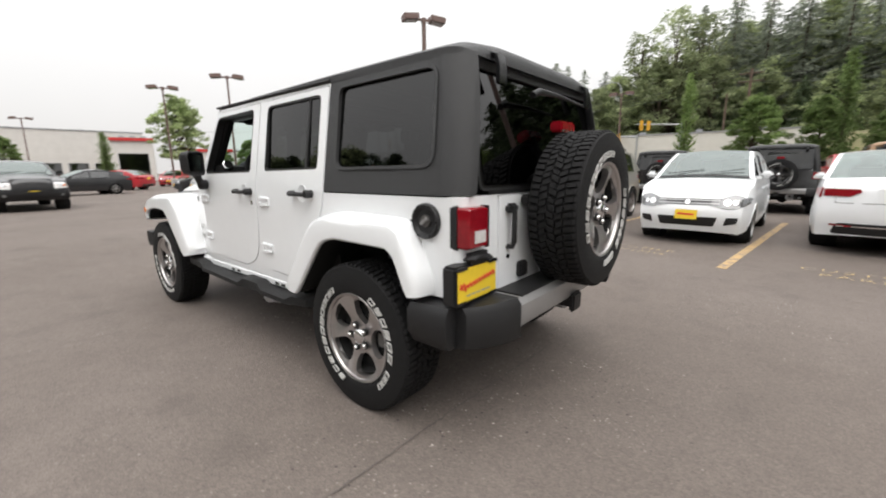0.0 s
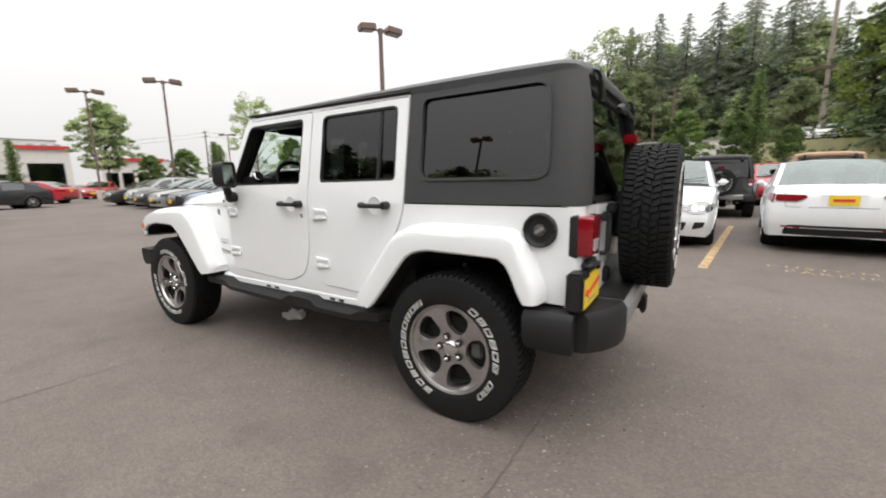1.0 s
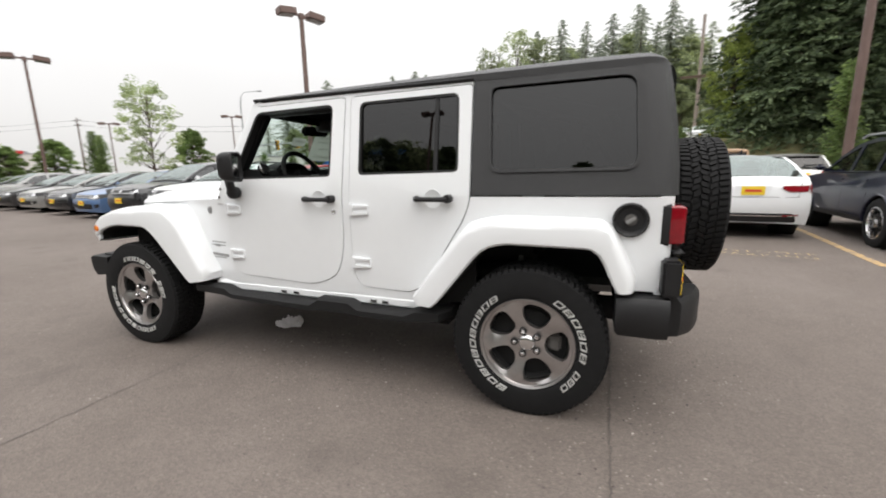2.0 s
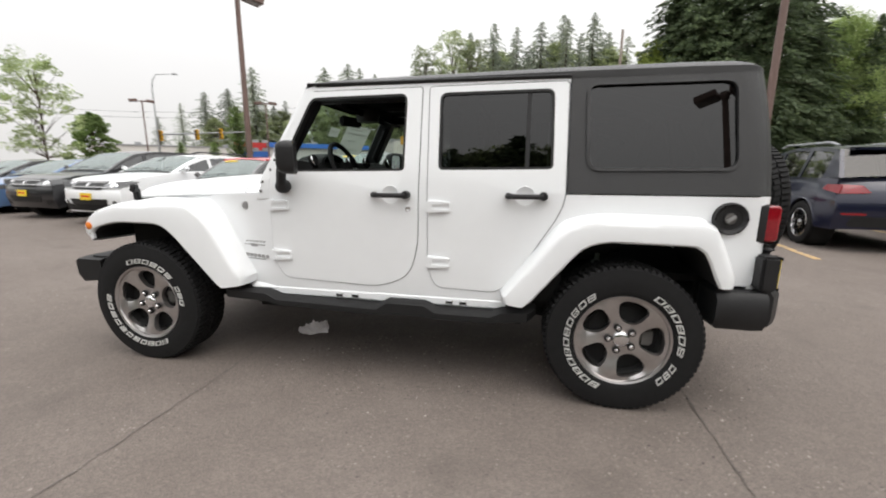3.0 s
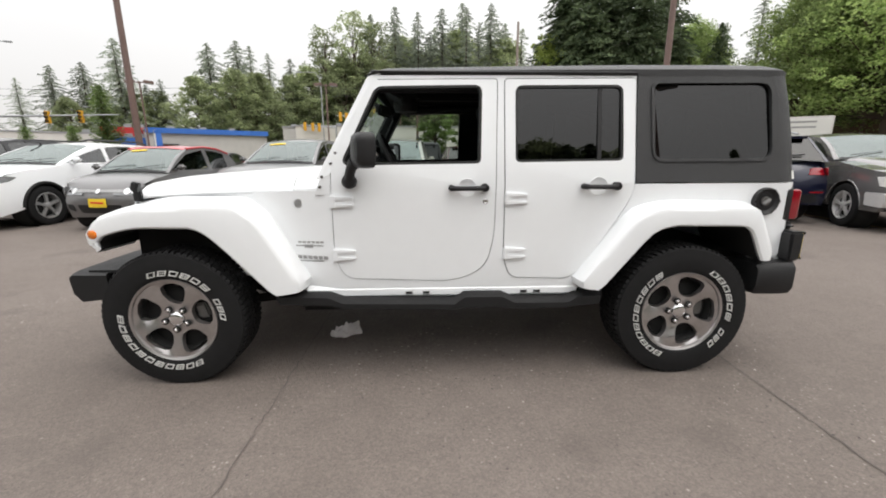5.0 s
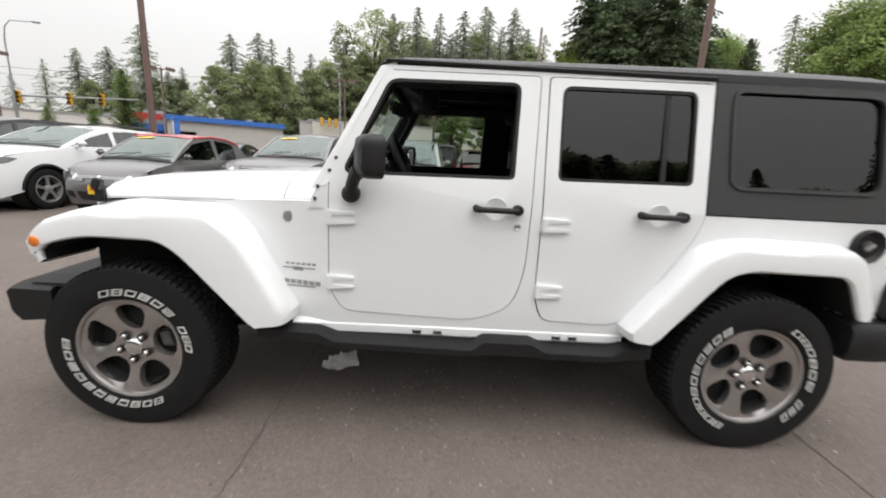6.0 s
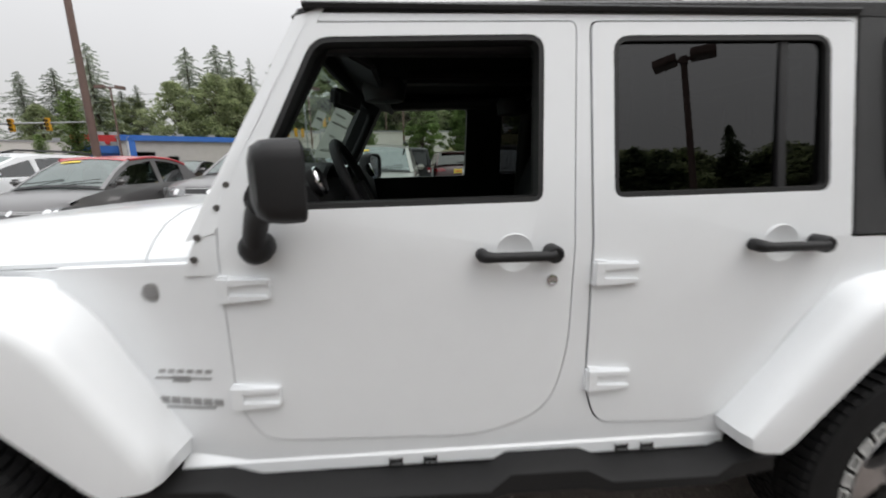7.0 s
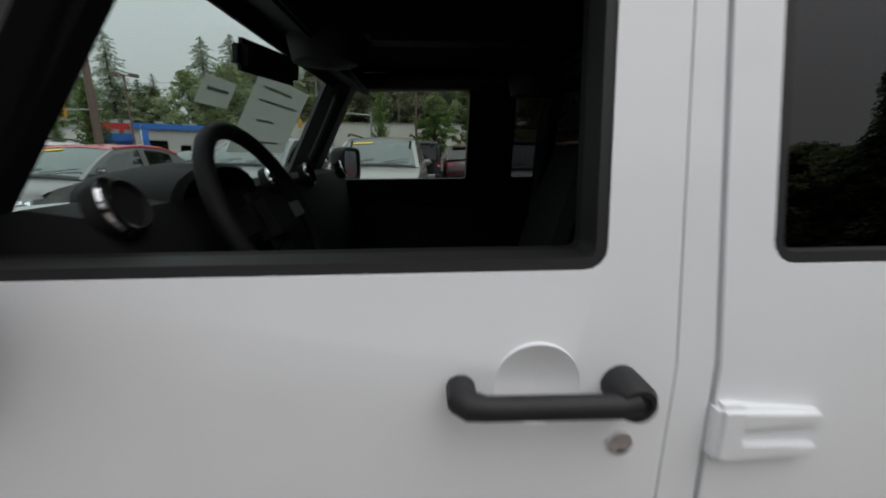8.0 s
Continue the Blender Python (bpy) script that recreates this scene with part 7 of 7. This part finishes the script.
# ---- lamps, poles and signals ----
def lot_lamp(x, y, height, turn, label, size=1.0, reach=0.4, thick=0.09):
    """A brown square pole with two shoebox lanterns on short arms."""
    root = thing("lot_lamp", label, "lamp", "car-park lamps")
    part("pole", tube([(0, 0, 0), (0, 0, height - 0.25 * min(1.0, 1.15 * size))], [thick, thick * 0.78], 12), STEEL, root)
    f = 0.45 + 0.55 * min(1.0, size)
    part("foot", merge(lathe([(0, 0.0), (0, 0.3 * f), (0.7 * f, 0.3 * f), (0.75 * f, 0.27 * f), (0.75 * f, 0.0)], 18, "z"), box(-0.14 * f, 0.14 * f, -0.14 * f, 0.14 * f, 0.74 * f, 0.78 * f, 0.01)), plain("concrete_foot", (0.4, 0.38, 0.35), 0.9, 0, 0.15, 6, 0.3), root, "round concrete foot")
    g = min(1.0, 1.15 * size)
    part("hub", box(-0.11 * g, 0.11 * g, -0.11 * g, 0.11 * g, height - 0.33 * g, height - 0.08 * g, 0.02 * g), STEEL, root)
    for s in (-1, 1):
        part("arm", box(min(s * 0.05, s * (reach + 0.05)), max(s * 0.05, s * (reach + 0.05)), -0.04 * g, 0.04 * g, height - 0.22 * g, height - 0.12 * g, 0.01 * g), STEEL, root)
        spot = pose(s * (reach + 0.38 * size), 0, height - 0.13 * g, 0, s * 6, 0) @ Matrix.Scale(size, 4)
        head = part("lantern", moved(box(-0.38, 0.38, -0.3, 0.3, -0.14, 0.14, 0.025), spot), STEEL, root, "brown shoebox lantern")
        part("lens", moved(box(-0.3, 0.3, -0.23, 0.23, -0.155, -0.138), spot), LENS, head, "flat glass lens")
    root.matrix_basis = pose(x, y, 0, 0, 0, turn)
    return root


LAMP = "brown steel car-park lamp with two shoebox lanterns"
lot_lamp(-11.3, 13.8, 8.6, 62, LAMP, 1.0, 0.3, 0.13)
lot_lamp(7.58, 10.35, 8.6, 20, LAMP, 1.0, 0.4, 0.105)
lot_lamp(27.0, 22.0, 8.6, 10, LAMP)
for ex, ey, az, d, t in ((3.12, -2.15, 66.4, 37, 60), (3.12, -2.15, 73.0, 44, 65), (3.12, -2.15, 84.8, 78, 80), (1.34, -2.98, 58.7, 72, 50), (1.34, -2.98, 46.7, 58, 40), (2.53, -2.6, 78.1, 98, 70), (0.04, -3.1, 32.9, 52, 20), (0.04, -3.1, 13.0, 46, 5)):
    lot_lamp(*polar(ex, ey, az, d), 8.6, t, LAMP)
lot_lamp(4.0, -5.3, 4.27, 40, LAMP, 0.42, 0.09, 0.055)
lot_lamp(-1.51, -6.3, 4.2, 5, LAMP, 0.24, 0.06, 0.035)


def wood_pole(x, y, height, arms, r=0.16, lean=0.0):
    root = thing("utility_pole", "weathered brown wooden utility pole", "pole", "utility poles")
    part("post", tube([(0, 0, 0), (lean * height, 0, height)], [r, r * 0.62], 10), WOODPOLE, root)
    for k in range(arms):
        z = height - 0.5 - 0.9 * k
        part("crossarm", box(lean * z - 1.2, lean * z + 1.2, -0.06, 0.06, z - 0.06, z + 0.06, 0.01), WOODPOLE, root)
        for q in (-1.1, -0.6, 0.6, 1.1):
            part("insulator", moved(lathe([(0.05, 0.035), (0.1, 0.05), (0.16, 0.03), (0.18, 0.0)], 8, "z"), Matrix.Translation((lean * z + q, 0, z))), GREYSTEEL, root)
    root.matrix_basis = pose(x, y, 0)
    return root


wood_pole(*polar(3.12, -2.15, 4.1, 62), 12.5, 2, 0.2)
wood_pole(*polar(2.53, -2.6, 61.8, 110), 13.0, 2, 0.2)
wood_pole(*polar(0.04, -3.1, 3.5, 70), 11.0, 0, 0.15)


def street_lamp(x, y, height, turn, reach=2.4):
    root = thing("street_lamp", "grey street lamp with a curved arm", "lamp", "street lamps")
    pts = [(0, 0, 0), (0, 0, height * 0.85), (0.15, 0, height * 0.94), (0.6, 0, height * 0.99), (reach, 0, height)]
    part("pole", tube(pts, [0.1, 0.075, 0.06, 0.05, 0.04], 8), GREYSTEEL, root)
    part("lantern", box(reach - 0.1, reach + 0.55, -0.13, 0.13, height - 0.09, height + 0.06, 0.04), GREYSTEEL, root)
    root.matrix_basis = pose(x, y, 0, 0, 0, turn)
    return root


street_lamp(*polar(1.34, -2.98, 45.6, 62), 12.2, 20)
street_lamp(*polar(0.04, -3.1, 13.6, 54), 11.2, 170)
tall_pole = thing("utility_pole", "very tall pale wooden pole with a crossarm and a small lamp", "pole", "utility poles")
PALEWOOD = plain("pale_pole_wood", (0.30, 0.25, 0.22), 0.85, 0, 0.2, 3, 0.4)
part("post", tube([(0, 0, 0), (0, 0, 20.4)], [0.25, 0.17], 12), PALEWOOD, tall_pole)
part("crossarm", box(-2.2, 1.6, -0.3, -0.16, 12.75, 13.1, 0.02), WOODPOLE, tall_pole, "brown crossarm")
part("lamp_arm", tube([(0, 0, 8.0), (0.5, 0, 8.6), (1.4, 0, 8.9)], 0.05, 6), GREYSTEEL, tall_pole)
part("lantern", box(1.3, 1.9, -0.14, 0.14, 8.8, 8.95, 0.03), GREYSTEEL, tall_pole, "small grey lantern")
tall_pole.matrix_basis = pose(13.6, 61.4, 0)
street_lamp(*polar(0.33, -3.0, -39.0, 48), 7.6, 30)
street_lamp(*polar(0.04, -3.1, 36.0, 85), 8.8, 200)
SIGNAL = plain("signal_yellow", (0.62, 0.33, 0.02), 0.5, 0, 0.1, 8)


def signal_mast(x, y, turn, height, reach, heads):
    root = thing("traffic_signal", "grey signal mast with yellow traffic-light heads", "traffic light", "traffic signals")
    part("post", tube([(0, 0, 0), (0, 0, height + 0.4)], [0.16, 0.12], 10), GREYSTEEL, root)
    part("mast_arm", tube([(0, 0, height), (reach, 0, height + 0.35)], [0.12, 0.06], 8), GREYSTEEL, root)
    for q in heads:
        z = height + 0.35 * q / reach
        h = part("signal_head", box(q - 0.2, q + 0.2, -0.16, 0.16, z - 0.75, z + 0.45, 0.04), SIGNAL, root, "yellow three-lamp signal head")
        for k in range(3):
            part("visor", moved(lathe([(0.0, 0.13), (-0.18, 0.14), (-0.18, 0.11), (0.0, 0.1)], 12), Matrix.Translation((q, -0.16, z + 0.22 - 0.37 * k))), SEAL, h)
    root.matrix_basis = pose(x, y, 0, 0, 0, turn)
    return root


signal_mast(*polar(1.34, -2.98, 45.6, 62.5), 8, 5.2, 11.5, (0.4, 5.0, 8.0))
signal_mast(*polar(0.04, -3.1, 12.0, 64), 185, 5.4, 5.0, (2.4, 3.3, 4.4))
signal_mast(*polar(3.12, -2.15, 10.2, 58), 186, 6.3, 5.0, (3.6, 4.4))


def wire(a, b, sag):
    pts = [Vector(a).lerp(Vector(b), t) - Vector((0, 0, sag * 4 * t * (1 - t))) for t in np.linspace(0, 1, 14)]
    o = finish("overhead_wire", tube(pts, 0.022, 5), SEAL)
    return tagged(o, "thin black overhead wire between the poles", "wire", "overhead wires")


pa, pb, pc = polar(3.12, -2.15, 4.1, 62), (7.7, 27.0), polar(2.53, -2.6, 61.8, 110)
for dz in (0.0, -0.9):
    wire((*pa, 11.9 + dz), (pa[0] - 34, pa[1] + 4, 11.5 + dz), 1.0)
    wire((*pa, 11.9 + dz), (pb[0] + 40, pb[1] + 36, 12.0 + dz), 1.2)
    wire((pa[0] - 34, pa[1] + 4, 11.5 + dz), (*pc, 12.5 + dz), 1.6)
    wire((*pc, 12.5 + dz), (pc[0] - 70, pc[1] - 30, 12.5 + dz), 1.6)


# ---- buildings ----
WALLW = plain("white_render", (0.62, 0.6, 0.57), 0.85, 0, 0.08, 1.2)
WALLG = plain("grey_render", (0.45, 0.44, 0.43), 0.85, 0, 0.1, 1.2)
WALLB = plain("brown_siding", (0.14, 0.09, 0.06), 0.8, 0, 0.15, 2)
FASCIA = plain("blue_fascia", (0.035, 0.14, 0.48), 0.45, 0, 0.08, 2)
FASCIAR = plain("red_fascia", (0.5, 0.03, 0.03), 0.5, 0, 0.08, 2)
ROOFG = plain("grey_roofing", (0.3, 0.3, 0.31), 0.8, 0, 0.12, 2)


def shop(label, x, y, turn, w, d, h, wall, fascia=None, fh=0.6, openings=(), roof=ROOFG, overhang=0.0):
    """A flat-roofed shop: walls with glazed openings, fascia band and roof; it faces -y before it is turned."""
    root = thing("shop_building", label, "building")
    holes = [[(a, z0), (b, z0), (b, z1), (a, z1)] for a, b, z0, z1 in openings]
    part("wall", plate([(-w / 2, 0), (w / 2, 0), (w / 2, h), (-w / 2, h)], holes, 0.25, lambda a, z: 0.0, (), (), -1), wall, root)
    part("wall", box(-w / 2, w / 2, d - 0.25, d, 0, h), wall, root)
    for s in (-1, 1):
        part("wall", box(min(s * w / 2, s * (w / 2 - 0.25)), max(s * w / 2, s * (w / 2 - 0.25)), 0.25, d - 0.25, 0, h), wall, root)
    part("roof", box(-w / 2 - 0.1, w / 2 + 0.1, -0.1, d + 0.1, h, h + 0.2), roof, root)
    if fascia:
        part("fascia", box(-w / 2 - 0.15 - overhang, w / 2 + 0.15, -0.35, -0.02, h - fh + 0.15, h + 0.25), fascia, root, "coloured fascia band")
    for a, b, z0, z1 in openings:
        win = part("window", plate([(a, z0), (b, z0), (b, z1), (a, z1)], (), 0.0, lambda q, z: -0.12, (), (), -1), CARGLASS, root)
        part("frame", plate([(a, z0), (b, z0), (b, z1), (a, z1)], [[(a + 0.08, z0 + 0.08), (b - 0.08, z0 + 0.08), (b - 0.08, z1 - 0.08), (a + 0.08, z1 - 0.08)]], 0.08, lambda q, z: -0.05, (), (), -1), GREYSTEEL, win)
    for k in range(3):
        q = (k - 1) * w * 0.27
        part("roof_vent", box(q - 0.4, q + 0.4, d * 0.4, d * 0.4 + 0.8, h + 0.19, h + 0.75, 0.05), GREYSTEEL, root)
    root.matrix_basis = pose(x, y, 0, 0, 0, turn)
    return root


x, y = polar(3.12, -2.15, 86, 92)
shop("long white showroom with a dark window band", x, y, 84, 34, 16, 8.2, WALLW, None, 0.5, [(-14 + 3.4 * k, -11.4 + 3.4 * k, 0.8, 3.0) for k in range(8)])
x, y = polar(3.12, -2.15, 76.5, 84)
shop("white service bay with a red fascia", x, y, 74, 5.5, 8, 6.6, WALLW, FASCIAR, 0.4, [(-2, 2, 0.2, 4.4)])
x, y = polar(3.12, -2.15, 69.5, 92)
shop("low showroom with a red fascia", x, y, 66, 9, 8, 5.4, WALLW, FASCIAR, 0.4, [(-4 + 2.2 * k, -2.2 + 2.2 * k, 0.5, 3.2) for k in range(4)])
x, y = polar(2.53, -2.6, 67, 130)
shop("distant low white shop", x, y, 65, 9, 8, 6.8, WALLW, None, 0.5, [(-3, 3, 1, 3.4)])
x, y = polar(1.34, -2.98, 48, 110)
shop("distant low grey shop", x, y, 45, 14, 8, 5.0, WALLW, None, 0.5, [(-5, 5, 1, 3)])
x, y = polar(0.04, -3.1, 26.6, 60)
shop("low grey shop with a bright blue fascia", x, y, 40, 13.3, 10, 4.3, WALLG, FASCIA, 0.5, [(-6.0, -3.6, 0.3, 2.8), (-2.5, -1.3, 0.0, 2.3)], ROOFG, 0.0)
x, y = polar(0.04, -3.1, 34.6, 62)
shop("small shopfront with blue and red fascia", x, y, 33, 4.6, 5, 4.4, WALLG, FASCIAR, 0.9, [(-1.8, 1.8, 0.3, 2.7)])
x, y = polar(0.04, -3.1, 34.6, 61.2)
shop("flat bright blue shop canopy", x, y, 33, 4.6, 0.9, 3.2, FASCIA, FASCIA, 0.7)
x, y = polar(0.04, -3.1, 42.5, 74)
shop("long low white warehouse", x, y, 41, 22, 10, 4.3, WALLW, None, 0.5, [(-9, -5, 0.6, 2.6)])
x, y = polar(0.04, -3.1, 16, 66)
shop("grey shed with a shallow roof", x, y, 14, 6.0, 8, 5.4, WALLG, None, 0.4, [(-1, 1, 0.0, 2.6)])
x, y = polar(3.12, -2.15, 8.5, 64)
shop("long low white building behind the street trees", x, y, 6, 26, 8, 5.6, WALLW, None, 0.5, [(-11, -8, 1.2, 3.2), (-4, -1, 1.2, 3.2), (3, 6, 1.2, 3.2)])
x, y = polar(0.04, -3.1, -52, 40)
shop("brown timber house behind the maples", x, y, -50, 13, 8, 3.7, WALLB, None, 0.4, [(-4, -2.4, 0.9, 2.2), (1.5, 3.2, 0.9, 2.2)], ROOFG)


# ---- flags, signs and small things of the street ----
def feather_flag(x, y, turn):
    root = thing("feather_flag", "tall blue and white feather flag on a thin pole", "flag")
    part("pole", tube([(0, 0, 0), (0, 0, 3.6), (0.1, 0, 3.95), (0.3, 0, 4.15)], 0.03, 6), GREYSTEEL, root)
    out = rounded([(0.04, 0.9), (0.75, 1.1), (0.75, 3.7), (0.35, 4.15), (0.04, 3.7)], 0.2, 4)
    part("cloth", plate(out, (), 0.012, lambda a, z: 0.05 * math.sin(z * 3), (1.5, 2, 2.5, 3, 3.5), (0.4,), -1), FASCIA, root)
    part("stripe", plate([(0.06, 1.1), (0.2, 1.1), (0.2, 3.7), (0.06, 3.7)], (), 0.03, lambda a, z: 0.05 * math.sin(z * 3) + 0.01, (1.5, 2, 2.5, 3, 3.5), (), -1), PAPER, root)
    root.matrix_basis = pose(x, y, 0, 0, 0, turn)


feather_flag(*polar(0.04, -3.1, 32.4, 54), 25)
x, y = polar(0.04, -3.1, -42.9, 28)
bb = thing("box_truck", "white box truck body with faint lettering bars", "truck")
part("box", box(-1.05, 1.05, 0, 4.2, 0.9, 3.22, 0.04), WALLW, bb)
part("side_panel", box(-0.97, 0.97, -0.012, 0.0, 1.05, 3.14), PAPER, bb)
for k, z in enumerate((2.92, 2.66)):
    part("panel_bar", box(-0.75, 0.4, -0.02, -0.011, z, z + 0.08), SILVER, bb)
part("chassis", box(-1.1, 1.1, 0.2, 5.6, 0.5, 0.9, 0.03), DARK, bb)
for q in (-1, 1):
    for yy in (1.0, 4.9):
        w = lathe([(-0.14, 0.25), (-0.16, 0.42), (-0.13, 0.47), (0.13, 0.47), (0.16, 0.42), (0.14, 0.0), (-0.05, 0.0), (-0.05, 0.25)], 20, "x")
        part("wheel", moved(w, Matrix.Translation((q * 0.95, yy, 0.47))), RUBBER, bb)
bb.matrix_basis = pose(x, y, 0, 0, 0, -35)
x, y = polar(0.33, -3.0, -38.8, 35)
st = thing("banner_pole", "tall red, white and blue striped banner", "banner")
part("pole", tube([(0, 0, 0), (0, 0, 3.6)], 0.03, 6), GREYSTEEL, st)
for k in range(7):
    part("stripe", box(0.03, 0.38, -0.01, 0.01, 1.6 + 0.28 * k, 1.87 + 0.28 * k), (FASCIAR, PAPER, FASCIA)[k % 3], st)
st.matrix_basis = pose(x, y, 0)
# grass bank under the woods
bank = bmesh.new()
rows = []
for i, az in enumerate(np.linspace(28, -75, 40)):
    ring = []
    for d, z in ((45, -0.05), (49, 2.4), (52, 4.3), (60, 4.5), (90, 6.5), (160, 12)):
        x, y = polar(1.5, -2.5, az, d + (8 if az > 5 else 0))
        k = min(1, max(0.0, (1 - az) / 7)) * (1 - 0.65 * min(1, max(0, (-az - 24) / 8)))
        ring.append((x, y, z * (0.15 + 0.85 * k) + (0.08 if d < 70 else 0.4) * math.sin(i * 1.7 + d) * k - (0.1 if z < 0 else 0)))
    rows.append(ring)
o = finish("grass_bank", loft(rows, False, False, bank), plain("dry_grass", (0.16, 0.15, 0.07), 0.95, 0, 0.3, 1.5, 0.4))
tagged(o, "dry grassy bank rising behind the far road", "ground", "", "structure")
# crumpled rag under the car
rag = bmesh.new()
bmesh.ops.create_icosphere(rag, subdivisions=5, radius=1.0)
for v in rag.verts:
    n1, n2 = noise.noise(v.co * 1.7), abs(noise.noise(v.co * 4.5 + Vector((3, 1, 2))))
    v.co = Vector((v.co.x * (0.125 + 0.07 * n1), v.co.y * (0.055 + 0.04 * n1), max(0.0, v.co.z) * (0.06 + 0.07 * n1) + 0.055 * n2 * (v.co.z > 0.05)))
o = finish("crumpled_rag", moved(rag, pose(-0.63, -0.25, 0.002, 0, 0, 28) @ Matrix.Scale(0.88, 4)), plain("pale_cloth", (0.88, 0.84, 0.83), 0.85, 0, 0.15, 20))
tagged(o, "pale crumpled rag lying under the car", "rag")
